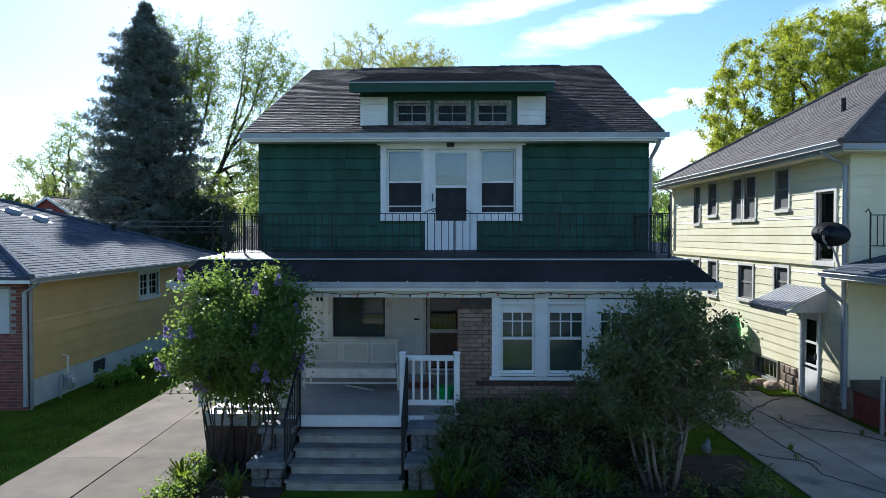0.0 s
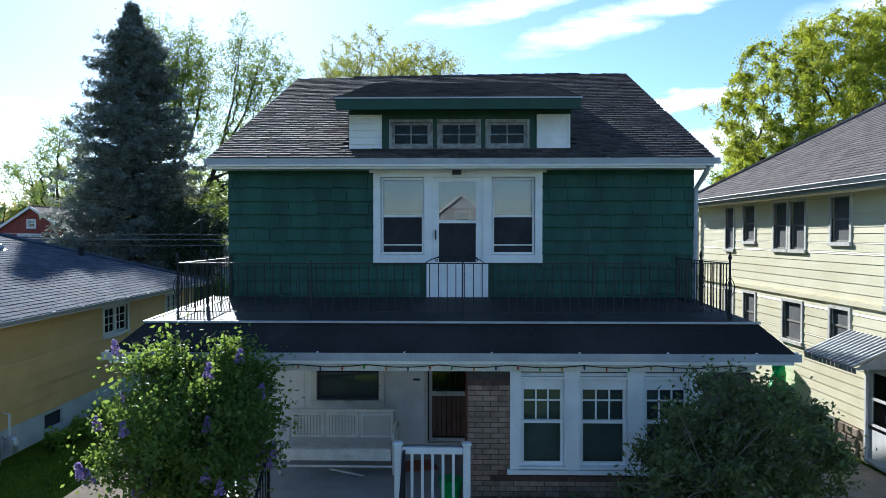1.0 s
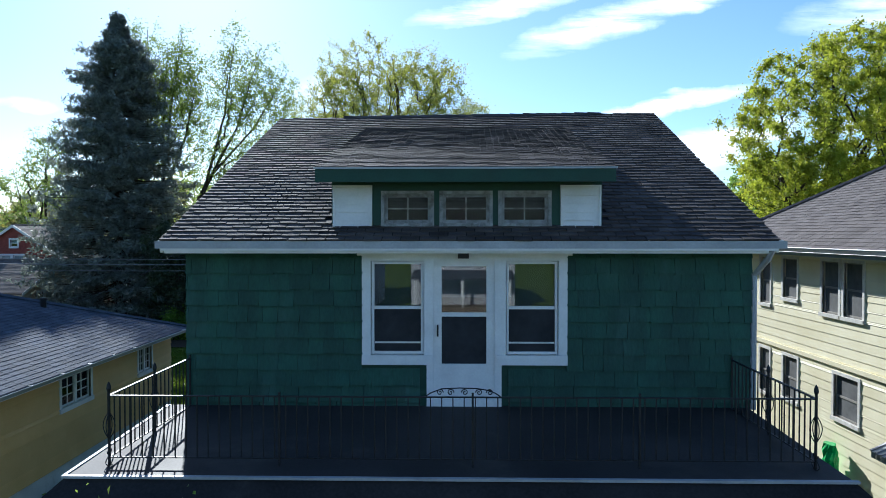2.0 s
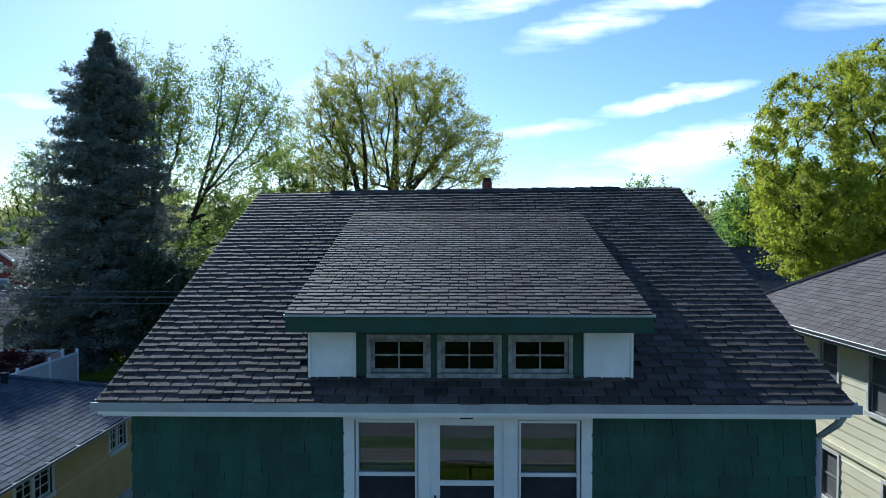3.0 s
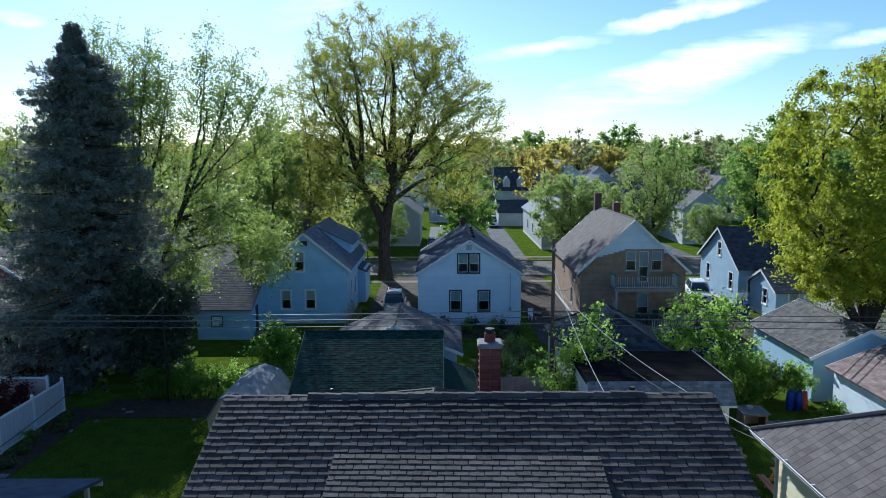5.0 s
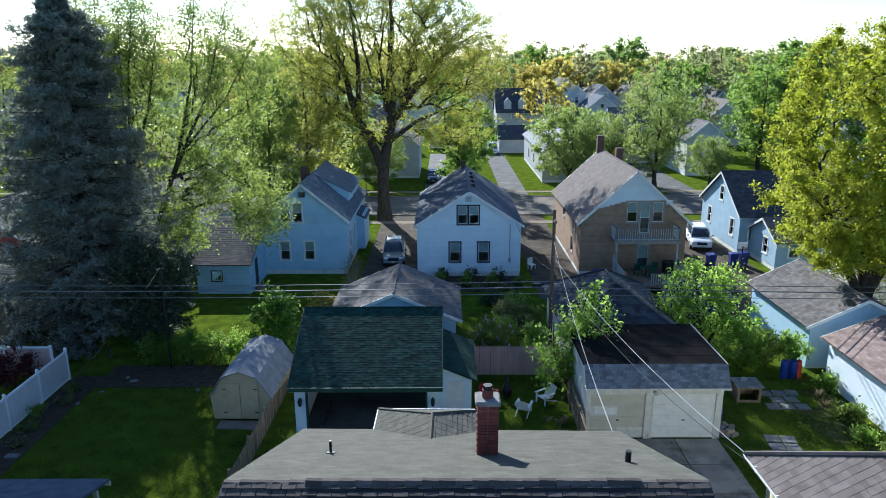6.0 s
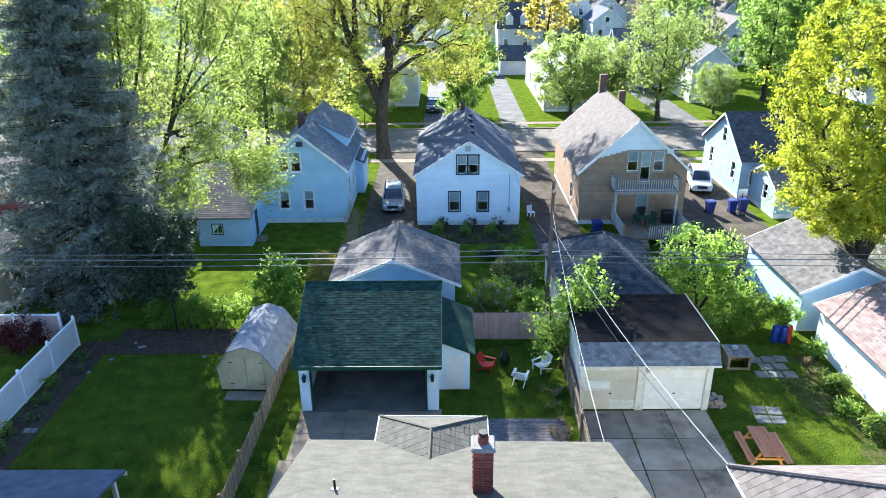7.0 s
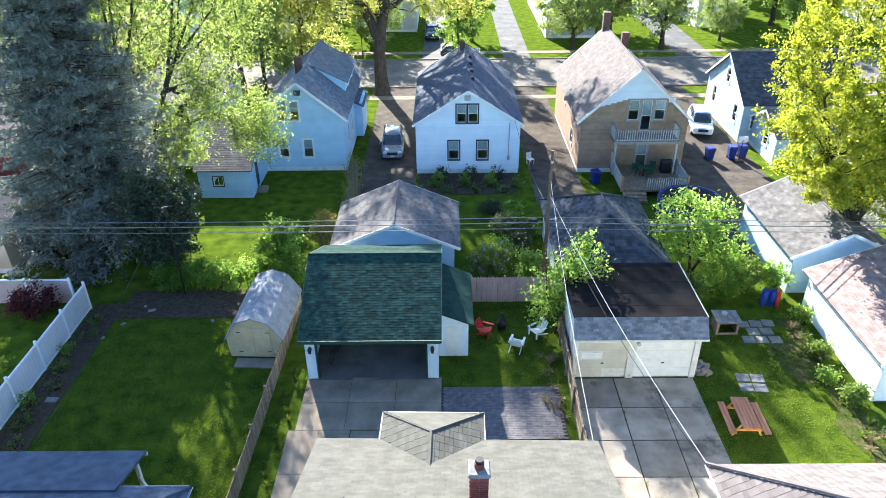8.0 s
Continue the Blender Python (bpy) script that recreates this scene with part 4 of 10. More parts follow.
# sunroom: brick walls and a band of windows
SX0, SX1, SY = 0.12, 3.98, -2.9
srf = Side(SX0, SY, 1, 0)
sw = lambda x: x - 0.2 - SX0
sopen = [(sw(1.05), sw(1.64), 1.46, 2.66), (sw(1.86), sw(2.50), 1.46, 2.66), (sw(2.74), sw(3.34), 1.46, 2.66)]
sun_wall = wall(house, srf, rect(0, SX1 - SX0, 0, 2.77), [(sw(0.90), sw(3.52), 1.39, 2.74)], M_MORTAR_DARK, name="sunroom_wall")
sr_side = wall(house, Side(SX0, -0.15, 0, -1), rect(0, 2.75, 0, 2.9), [], M_MORTAR, name="sunroom_side")
part("sunroom_roof_beam", Geo().box(SX0, SX1, -2.86, -2.78, 2.5, 2.9), M_WHITE, house)
# floor blackened with the sunroom's inner shade
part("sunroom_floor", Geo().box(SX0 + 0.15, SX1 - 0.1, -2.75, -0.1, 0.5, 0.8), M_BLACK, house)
wall(house, Side(SX1, SY, 0, 1), rect(0, 2.8, 0, 2.9), [], M_MORTAR, name="sunroom_side")
band = Geo()
for u0, u1 in ((sw(0.90), sopen[0][0]), (sopen[0][1], sopen[1][0]), (sopen[1][1], sopen[2][0]), (sopen[2][1], sw(3.52))):
    srf.block(band, u0, u1, 1.39, 2.76, -0.10, 0.03)
srf.block(band, sw(0.86), sw(3.56), 1.35, 1.41, -0.10, 0.07)
part("window_surround", band, M_WHITE, house)
# full-height M_DIM sheets paint the dim room behind these panes
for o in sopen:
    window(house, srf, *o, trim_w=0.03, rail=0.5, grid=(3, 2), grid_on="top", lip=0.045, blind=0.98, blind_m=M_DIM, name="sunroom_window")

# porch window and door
# the M_DIM sheet paints the dim room behind this window
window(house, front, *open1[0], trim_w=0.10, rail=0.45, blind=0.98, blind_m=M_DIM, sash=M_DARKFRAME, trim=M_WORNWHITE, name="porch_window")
g = ring(front, Geo(), open1[1][0] + 0.04, open1[1][1] - 0.04, 0.90, 2.80, 0.07, -0.06, 0.05)
fd = part("front_door", g, M_WORNWHITE, house)
a, b = open1[1][0] + 0.06, open1[1][1] - 0.06
g = ring(front, Geo(), a + 0.06, b - 0.06, 0.98, 2.74, 0.06, -0.04, 0.0)
front.block(g, a + 0.06, b - 0.06, 1.74, 1.82, -0.04, 0.0)
part("storm_frame", g, M_WORNWHITE, fd)
p = part("pane", front.block(Geo(), a + 0.06, b - 0.06, 1.82, 2.74, -0.024, -0.02), M_GLASS, fd)
for i in range(7):
    w = (b - a - 0.12) / 7
    part("slat", front.block(Geo(), a + 0.06 + i * w + 0.006, a + 0.06 + (i + 1) * w - 0.006, 1.0, 1.74, -0.05, -0.035), surface("brown_slat", (0.14, 0.08, 0.055), (0.22, 0.13, 0.09), 6, 0.7, 0.2, 40) if i == 0 else bpy.data.materials["brown_slat"], fd)
for i in range(17):
    x = -4.1 + i * 0.26
    if x + 0.2 + 0 < 0.3:
        u = cx(x + 0.2)
        if not any(o[0] - 0.12 < u < o[1] + 0.12 for o in open1):
            part("batten", front.block(Geo(), u - 0.012, u + 0.012, 0.86, 2.9, 0.0, 0.012), M_WHITE, low_wall)

# steps and piers
steps = thing("front_steps", "grey painted wooden front steps with worn edges", "steps", pose(0.2, 14.9, 0, 0, 0, -1.2))
for i in range(4):
    z, y = 0.155 * (i + 1), -4.56 + 0.29 * i
    part("riser", Geo().box(-2.46, -0.72, y + 0.03, y + 0.06, z - 0.155, z - 0.035), M_RISER, steps)
    part("tread", Geo().softbox(-2.50, -0.68, y, y + 0.34, z - 0.035, z, 0.012), M_STEP, steps)
for x in (-2.48, -0.76):
    part("stringer", Geo().box(x, x + 0.06, -4.5, -3.43, 0, 0.1), M_STEP, steps)
for x0, x1 in ((-3.02, -2.54), (-0.64, -0.16)):
    pier = thing("stone_pier", "stepped blue-grey stone pier beside the front steps", "pier", pose(0.2, 14.9, 0, 0, 0, -1.2), "stone piers")
    rnd = random.Random(int(x0 * 100))
    for (ya, yb, zt) in ((-3.95, -3.44, 0.70), (-4.50, -3.95, 0.33)):
        nz = 3 if zt > 0.5 else 2
        for k in range(nz):
            z0 = zt * k / nz
            cut = x0 + (x1 - x0) * rnd.uniform(0.35, 0.65)
            for xa, xb in ((x0, cut), (cut, x1)):
                part("stone", Geo().softbox(xa + 0.008, xb - 0.008, ya + rnd.uniform(0, 0.025), yb, z0 + 0.006, z0 + zt / nz - 0.004, 0.025), M_STONE, pier)
        part("cap", Geo().softbox(x0 - 0.05, x1 + 0.05, ya - 0.05, yb + 0.02, zt, zt + 0.09, 0.02), M_CAP, pier)


# ---- generic small house for the surroundings ----
def hip_roof(parent, x0, x1, y0, y1, z, rise, material, tab=0.5, show=0.25, thick=0.10, name="roof"):
    """A hip roof: slabs and courses of shingles. The ridge runs along the longer side."""
    half = min(x1 - x0, y1 - y0) / 2
    if y1 - y0 >= x1 - x0:
        ra, rb = ((x0 + x1) / 2, y0 + half, z + rise), ((x0 + x1) / 2, y1 - half, z + rise)
        faces = [[(x0, y0, z), (x1, y0, z), ra], [(x1, y0, z), (x1, y1, z), rb, ra], [(x1, y1, z), (x0, y1, z), rb], [(x0, y1, z), (x0, y0, z), ra, rb]]
    else:
        ra, rb = (x0 + half, (y0 + y1) / 2, z + rise), (x1 - half, (y0 + y1) / 2, z + rise)
        faces = [[(x0, y0, z), (x1, y0, z), rb, ra], [(x1, y0, z), (x1, y1, z), rb], [(x1, y1, z), (x0, y1, z), ra, rb], [(x0, y1, z), (x0, y0, z), ra]]
    g = Geo()
    for f in faces:
        g.slab(f, thick)
    r = part(name, g, material, parent)
    slope = math.hypot(half, rise)
    for k, f in enumerate(faces):
        p, q = Vector(f[0]), Vector(f[1])
        wd = (q - p).length
        a = (q - p) / wd
        top = Vector(f[-1])
        foot = p + a * (top - p).dot(a)
        b = (top - foot).normalized()
        k_in = half / slope
        shingles(r, p, a, b, wd, slope, material, tab, show, 0.014, left=lambda s, k=k_in: s * k, right=lambda s, wd=wd, k=k_in: wd - s * k, seed=k)
    # hip caps
    hips = Geo()
    for c in ((x0, y0), (x1, y0), (x1, y1), (x0, y1)):
        e = min((ra, rb), key=lambda e: (Vector(e).xy - Vector(c)).length)
        hips.tube([(c[0], c[1], z + 0.02), (e[0], e[1], e[2] + 0.03)], 0.07, 6)
    hips.tube([(*ra[:2], ra[2] + 0.02), (*rb[:2], rb[2] + 0.02)], 0.06, 5)
    part("ridge_cap", hips, material, r)
    return r


def gable_roof(parent, x0, x1, y0, y1, ze, zr, material, axis="y", tab=0.34, show=0.17, thick=0.10, ridge=None, trim=M_WHITE, field=True, name="roof", tilt=0.014, cap=0.06):
    """A gable roof with bargeboards and courses of shingles."""
    if axis == "y":
        c = (x0 + x1) / 2 if ridge is None else ridge
        planes = [[(x0, y1, ze), (x0, y0, ze), (c, y0, zr), (c, y1, zr)], [(x1, y0, ze), (x1, y1, ze), (c, y1, zr), (c, y0, zr)]]
    else:
        c = (y0 + y1) / 2 if ridge is None else ridge
        planes = [[(x0, y0, ze), (x1, y0, ze), (x1, c, zr), (x0, c, zr)], [(x1, y1, ze), (x0, y1, ze), (x0, c, zr), (x1, c, zr)]]
    g = Geo()
    for f in planes:
        g.slab(f, thick)
    r = part(name, g, material, parent)
    for k, f in enumerate(planes):
        p, q, t = Vector(f[0]), Vector(f[1]), Vector(f[3])
        if field:
            shingles(r, p, q - p, t - p, (q - p).length, (t - p).length, material, tab, show, tilt, seed=k, gap=0.006)
        for e, h in ((f[0], f[3]), (f[1], f[2])):
            out = (p - q).normalized() if e == f[0] else (q - p).normalized()
            e, h = Vector(e) + out * 0.012, Vector(h) + out * 0.012
            part("bargeboard", Geo().bar(e - Vector((0, 0, 0.08)), h - Vector((0, 0, 0.08)), 0.03, 0.17), trim, r)
    if axis == "y":
        part("ridge_cap", Geo().tube([(c, y0, zr + 0.02), (c, y1, zr + 0.02)], cap, 5), material, r)
    else:
        part("ridge_cap", Geo().tube([(x0, c, zr + 0.02), (x1, c, zr + 0.02)], cap, 5), material, r)
    return r


def plain_house(name, label, x, y, w, d, ze, zr, wall_m, roof_m, axis="y", windows=True, board=0.25, each=False, over=0.35, yaw=0.0, group="", base=0.35, field=True, win=None, sides=None, found=M_FOUND, category="house", detail=True, win_trim=M_WHITE):
    """A house whose wall towards the camera lies along y, its near left corner at x, y."""
    h = thing(name, label, category, pose(x, y, 0, 0, 0, yaw), group)
    f, r, b, l = Side(0, 0, 1, 0), Side(w, 0, 0, 1), Side(w, d, -1, 0), Side(0, d, 0, -1)
    fo = win if win is not None else [(w * 0.18, w * 0.18 + 0.8, 1.2, 2.5), (w * 0.65, w * 0.65 + 0.8, 1.2, 2.5)]
    so = sides if sides is not None else [(d * 0.2, d * 0.2 + 0.8, 1.2, 2.5), (d * 0.6, d * 0.6 + 0.8, 1.2, 2.5)]
    pf = gable(0, w, base, ze, zr - 0.1) if axis == "y" else rect(0, w, base, ze)
    ps = rect(0, d, base, ze) if axis == "y" else gable(0, d, base, ze, zr - 0.1)
    for s, p, o in ((f, pf, fo), (r, ps, so), (b, pf, []), (l, ps, [(d - q[1], d - q[0], q[2], q[3]) for q in so])):
        wall(h, s, p, o, wall_m, board, None, each=each and s is f)
        for q in o:
            window(h, s, *q, trim=win_trim, trim_w=0.10, rail=0.5 if detail else 0, blind=(0.5 if s is f else 0) if detail else 0)
    part("foundation", Geo().box(0.02, w - 0.02, 0.02, d - 0.02, 0, base), found, h)
    gable_roof(h, -over if axis == "y" else -0.25, w + over if axis == "y" else w + 0.25, -0.25 if axis == "y" else -over, d + 0.25 if axis == "y" else d + over, ze - over * (zr - ze) / ((w if axis == "y" else d) / 2), zr, roof_m, axis, field=field)
    return h


# ---- neighbour to the right: pale yellow lapped siding, two storeys ----
rh = thing("yellow_house", "two-storey pale yellow clapboard house with grey-brown hip roof", "house", pose(8.5, 14.6, 0))
RD, RW = 11.3, 9.0
rl = Side(0, RD, 0, -1)             # its wall towards the green house; u runs from the back to the front
ru = lambda y: RD - (y - 14.6)
rwin = [(ru(23.60), ru(23.05), 4.22, 5.44), (ru(22.35), ru(21.65), 4.46, 5.44), (ru(20.52), ru(19.86), 4.28, 5.44), (ru(19.66), ru(18.98), 4.28, 5.44), (ru(17.85), ru(17.15), 4.48, 5.46),
        (ru(15.86), ru(15.14), 3.26, 4.80), (ru(23.6), ru(23.05), 1.85, 3.0), (ru(22.3), ru(21.6), 1.95, 3.0), (ru(20.0), ru(19.1), 2.05, 2.98), (ru(17.85), ru(17.15), 2.3, 3.02), (ru(16.5), ru(15.7), 0.05, 2.05)]
wall(rh, rl, rect(0, RD, 3.20, 5.55), [w for w in rwin if w[2] > 3.1], M_YELLOWWALL, 0.21, name="upper_wall", lip=0.017)
wall(rh, rl, rect(0, RD, 0.65, 3.20), [(a, b, max(c, 0.65), d) for a, b, c, d in rwin if c < 3.1], M_YELLOWWALL, 0.21, name="lower_wall", lip=0.017)
wall(rh, rl, rect(0, RD, 0, 0.65), [(rwin[-1][0], rwin[-1][1], 0.05, 0.65), (ru(18.95), ru(17.65), 0.12, 0.6)], M_STONE_TAN, name="basement_wall")
part("band_board", rl.block(Geo(), 0, RD, 3.15, 3.25, 0.0, 0.06), M_YELLOWWALL, rh)
for w in rwin[:5] + rwin[6:10]:
    sw_ = window(rh, rl, *w, trim_w=0.075, sash=M_DARKSASH, trim=M_WORNWHITE)
    part("screen", rl.block(Geo(), w[0] + 0.03, w[1] - 0.03, w[2] + 0.03, w[3] - 0.03, -0.040, -0.037), M_DUSK, sw_)
window(rh, rl, *rwin[5], trim_w=0.10, rail=0.5, blind=0.97, trim=M_WORNWHITE, sash=M_DARKSASH, blind_m=M_DUSK)
window(rh, rl, ru(18.95), ru(17.65), 0.12, 0.6, trim_w=0.05, rail=0, grid=(5, 1), sash=M_DARKSASH, trim=M_DARKSASH, name="basement_window")
dr = rwin[-1]
door = part("side_door", ring(rl, Geo(), dr[0] + 0.03, dr[1] - 0.03, 0.1, 2.0, 0.06, -0.04, 0.045), M_WHITE, rh)
g = ring(rl, Geo(), dr[0] + 0.15, dr[1] - 0.15, 0.85, 1.88, 0.11, -0.05, -0.005)
rl.block(g, dr[0] + 0.04, dr[1] - 0.04, 0.1, 0.8, -0.05, -0.005)
rl.block(g, dr[0] + 0.15, dr[1] - 0.15, 1.33, 1.38, -0.05, -0.005)
part("door_leaf", g, M_WHITE, door)
part("pane", rl.block(Geo(), dr[0] + 0.15, dr[1] - 0.15, 0.85, 1.88, -0.035, -0.03), M_GLASS, door)
part("handle", rl.block(Geo(), dr[1] - 0.12, dr[1] - 0.08, 1.0, 1.14, 0.0, 0.06), M_IRON, door)
rs = random.Random(14)
base_wall = [o for o in rh.children if o.name.startswith("basement_wall")][0]
for row, (za, zb) in enumerate(((0.0, 0.20), (0.21, 0.42), (0.43, 0.63))):
    u = 0.02 + 0.1 * row
    while u < RD - 0.2:
        w = rs.uniform(0.20, 0.42)
        if not (u + w > dr[0] - 0.1 and u < dr[1] + 0.1) and not (u + w > ru(18.95) - 0.06 and u < ru(17.65) + 0.06 and zb > 0.1):
            g = Geo()
            k = lambda: rs.uniform(-0.015, 0.015)
            g.hexa(
                   [rl.at(u + k(), za + 0.01, 0.001), rl.at(u + w - 0.025 + k(), za + 0.01 + k(), 0.001), rl.at(u + w - 0.045, za + 0.03, 0.05), rl.at(u + 0.02, za + 0.03, 0.045),
                    rl.at(u + k(), zb - 0.01, 0.001), rl.at(u + w - 0.025 + k(), zb - 0.01 + k() * 0.5, 0.001), rl.at(u + w - 0.045, zb - 0.03, 0.045), rl.at(u + 0.02, zb - 0.03, 0.05)])
            part("stone", g, M_STONE_PICK, base_wall)
        u += w
aw = part("awning", Geo().slab([rl.at(dr[0] - 0.55, 2.18, 1.0), rl.at(dr[1] + 0.35, 2.18, 1.0), rl.at(dr[1] + 0.35, 2.62, 0.02), rl.at(dr[0] - 0.55, 2.62, 0.02)], 0.03), M_GREYMETAL, rh, "ribbed grey metal awning over the side door")
for i in range(13):
    u = dr[0] - 0.55 + i * 0.142
    part("awning_rib", Geo().bar(rl.at(u, 2.185, 1.0), rl.at(u, 2.635, 0.02), 0.05, 0.035), M_GREYMETAL, aw)
    part("awning_scallop", rl.block(Geo(), u, u + 0.12, 2.07, 2.18, 0.985, 0.995), M_GREYMETAL, aw)
for u in (dr[0] - 0.55, dr[1] + 0.35):
    part("awning_cheek", Geo().slab([rl.at(u, 2.12, 0.98), rl.at(u, 2.12, 0.02), rl.at(u, 2.6, 0.02)], 0.012), M_GREYMETAL, aw)
wall(rh, Side(0, 0, 1, 0), rect(0, RW, 0.65, 5.55), [(1.2, 2.1, 3.3, 5.1), (3.5, 4.4, 3.6, 5.1)], M_YELLOWWALL, 0.21, each=False)
window(rh, Side(0, 0, 1, 0), 1.2, 2.1, 3.3, 5.1)
window(rh, Side(0, 0, 1, 0), 3.5, 4.4, 3.6, 5.1)
wall(rh, Side(RW, 0, 0, 1), rect(0, RD, 0, 5.55), [], M_YELLOWWALL, name="wall")
wall(rh, Side(RW, RD, -1, 0), rect(0, RW, 0, 5.55), [(1, 1.8, 3.8, 5.1), (6.5, 7.3, 3.8, 5.1)], M_YELLOWWALL, 0.21, each=False, name="wall")
part("front_basement", Geo().box(0.02, RW, -0.02, 0.1, 0, 0.65), M_STONE_TAN, rh)
part("soffit", Geo().box(-0.42, RW + 0.42, -0.45, RD + 0.45, 5.53, 5.58), M_YELLOWWALL, rh)
part("fascia", Geo().box(-0.45, -0.42, -0.47, RD + 0.47, 5.56, 5.74).box(-0.45, RW + 0.45, -0.50, -0.47, 5.56, 5.74).box(-0.45, RW + 0.45, RD + 0.47, RD + 0.5, 5.56, 5.74), M_GUTTER, rh)
hip_roof(rh, -0.5, RW + 0.5, -0.52, RD + 0.52, 5.72, 3.0, M_ROOF_BROWN, 0.26, 0.15)
gutter(rh, (-0.47, RD + 0.5, 5.74), (-0.47, -0.5, 5.74))
downspout(rh, [(-0.5, 0.2, 5.62), (-0.3, 0.12, 5.45), (-0.06, 0.08, 5.3), (-0.06, 0.08, 0.3)], 0.05)
downspout(rh, [(-0.5, RD - 0.1, 5.62), (-0.1, RD - 0.12, 5.4), (-0.06, RD - 0.12, 0.2)], 0.05)
for y, z0 in ((17.5, 7.0), (16.3, 7.35)):
    part("vent_pipe", Geo().tube([(1.5 if y > 17 else 2.0, y - 14.6, z0 - 0.3), (1.5 if y > 17 else 2.0, y - 14.6, z0 + 0.25)], 0.06, 10), M_IRON, rh)
# its front porch roof, seen at the frame's edge
pr = part("porch_roof", Geo().slab([(-0.55, -2.9, 3.08), (1.3, -1.3, 3.55), (1.3, 0.0, 3.55), (-0.55, 0.0, 3.08)], 0.10).slab([(-0.55, -2.9, 3.08), (RW, -2.9, 3.08), (RW, -1.3, 3.55), (1.3, -1.3, 3.55)], 0.10).slab([(1.3, -1.3, 3.55), (RW, -1.3, 3.55), (RW, 0.0, 3.55), (1.3, 0.0, 3.55)], 0.10), M_ROOF_BLUE, rh)
shingles(pr, (-0.56, 0.0, 3.085), (0, -1, 0), (1.85, 0, 0.47), 2.9, 1.9, M_ROOF_BLUE, 0.32, 0.17, 0.016, right=lambda s: 2.9 - s * 0.84)
part("porch_soffit", Geo().box(-0.5, RW, -2.85, -0.02, 2.92, 2.97), M_YELLOWWALL, rh)
gutter(rh, (-0.56, 0.0, 3.06), (-0.56, -2.95, 3.06))
up_rail = thing("porch_top_railing", "short black iron railing on the porch roof", "railing", pose(8.5, 14.6, 0))
for z in (3.62, 4.24):
    part("rail", Geo().bar((0.10, -0.55, z), (1.75, -0.55, z), 0.03, 0.02), M_IRON, up_rail)
for x in (0.10, 1.75):
    part("post", Geo().tube([(x, -0.55, 3.2 if x < 1 else 3.5), (x, -0.55, 4.28), (x - 0.05, -0.55, 4.36), (x - 0.10, -0.55, 4.30)], 0.018, 7), M_IRON, up_rail)
for i in range(11):
    x = 0.24 + i * 0.13
    part("baluster", Geo().box(x - 0.007, x + 0.007, -0.557, -0.543, 3.62, 4.24), M_IRON, up_rail)
part("porch_floor", Geo().box(0.05, RW, -2.4, 0, 0.6, 0.8), M_CONC, rh)
part("porch_base", Geo().box(0.1, RW, -2.35, -0.05, 0, 0.6), M_REDWALL, rh)
for x in (0.25, 4.5):
    part("porch_post", Geo().softbox(x - 0.08, x + 0.08, -2.4, -2.24, 0.8, 2.8, 0.012), M_WHITE, rh)
downspout(rh, [(-0.62, -0.15, 2.98), (-0.60, -0.12, 2.80), (-0.30, -0.08, 2.55), (-0.10, -0.06, 2.40), (-0.10, -0.06, 0.2)], 0.05)

# ---- neighbour to the left: ochre single-storey house ----
lh = thing("ochre_house", "single-storey ochre house with blue-grey hip roof and white foundation", "house", pose(-9.15, 15.2, 0))
LD, LW = 12.4, 10.5
lr = Side(0, 0, 0, 1)
lop = [(5.80, 7.15, 1.95, 2.66), (9.95, 10.85, 1.95, 2.66)]
wall(lh, lr, rect(0.12, LD, 0.62, 2.80), lop, M_OCHRE, 0.31, name="wall", lip=0.034)
wall(lh, lr, rect(0.12, LD, 0, 0.62), [(3.0, 3.75, 0.18, 0.52)], M_FOUND, name="foundation")
part("basement_window", lr.block(Geo(), 3.0, 3.75, 0.18, 0.52, -0.09, -0.06), M_DARKFRAME, lh)
for w in lop:
    cw_ = window(lh, lr, *w, trim_w=0.10, rail=0, grid=(4, 3), name="window")
    part("mullion", lr.block(Geo(), (w[0] + w[1]) / 2 - 0.055, (w[0] + w[1]) / 2 + 0.055, w[2], w[3], -0.05, 0.0), M_WHITE, cw_)
lf = Side(-LW, 0, 1, 0)
wall(lh, lf, rect(0, LW + 0.12, 0, 2.80), [(LW - 1.70, LW - 0.32, 1.68, 2.66)], M_MORTAR, name="brick_front")
part("window_panel", lf.block(Geo(), LW - 1.70, LW - 0.32, 1.68, 2.66, -0.08, -0.04), M_VINYL, lh)
part("corner_board", Geo().softbox(-0.02, 0.12, 0.0, 0.12, 0, 2.8, 0.01), M_GUTTER, lh)
wall(lh, Side(0, LD, -1, 0), rect(0, LW, 0, 2.8), [], M_OCHRE, 0.36, each=False)
wall(lh, Side(-LW, LD, 0, -1), rect(0, LD, 0, 2.8), [], M_OCHRE, name="wall")
part("soffit", Geo().box(-LW - 0.4, 0.4, -0.4, LD + 0.4, 2.80, 2.84), M_WHITE, lh)
hip_roof(lh, -LW - 0.45, 0.45, -0.45, LD + 0.45, 2.93, 2.05, M_ROOF_BLUE, 0.32, 0.15)
part("fascia", Geo().box(0.40, 0.43, -0.43, LD + 0.43, 2.80, 2.93).box(-LW - 0.43, 0.43, -0.43, -0.40, 2.80, 2.93).box(-LW - 0.43, 0.43, LD + 0.40, LD + 0.43, 2.80, 2.93), M_WHITE, lh)
gutter(lh, (0.43, -0.45, 2.93), (0.43, LD + 0.45, 2.93))
gutter(lh, (0.43, LD + 0.43, 2.93), (-LW, LD + 0.43, 2.93))
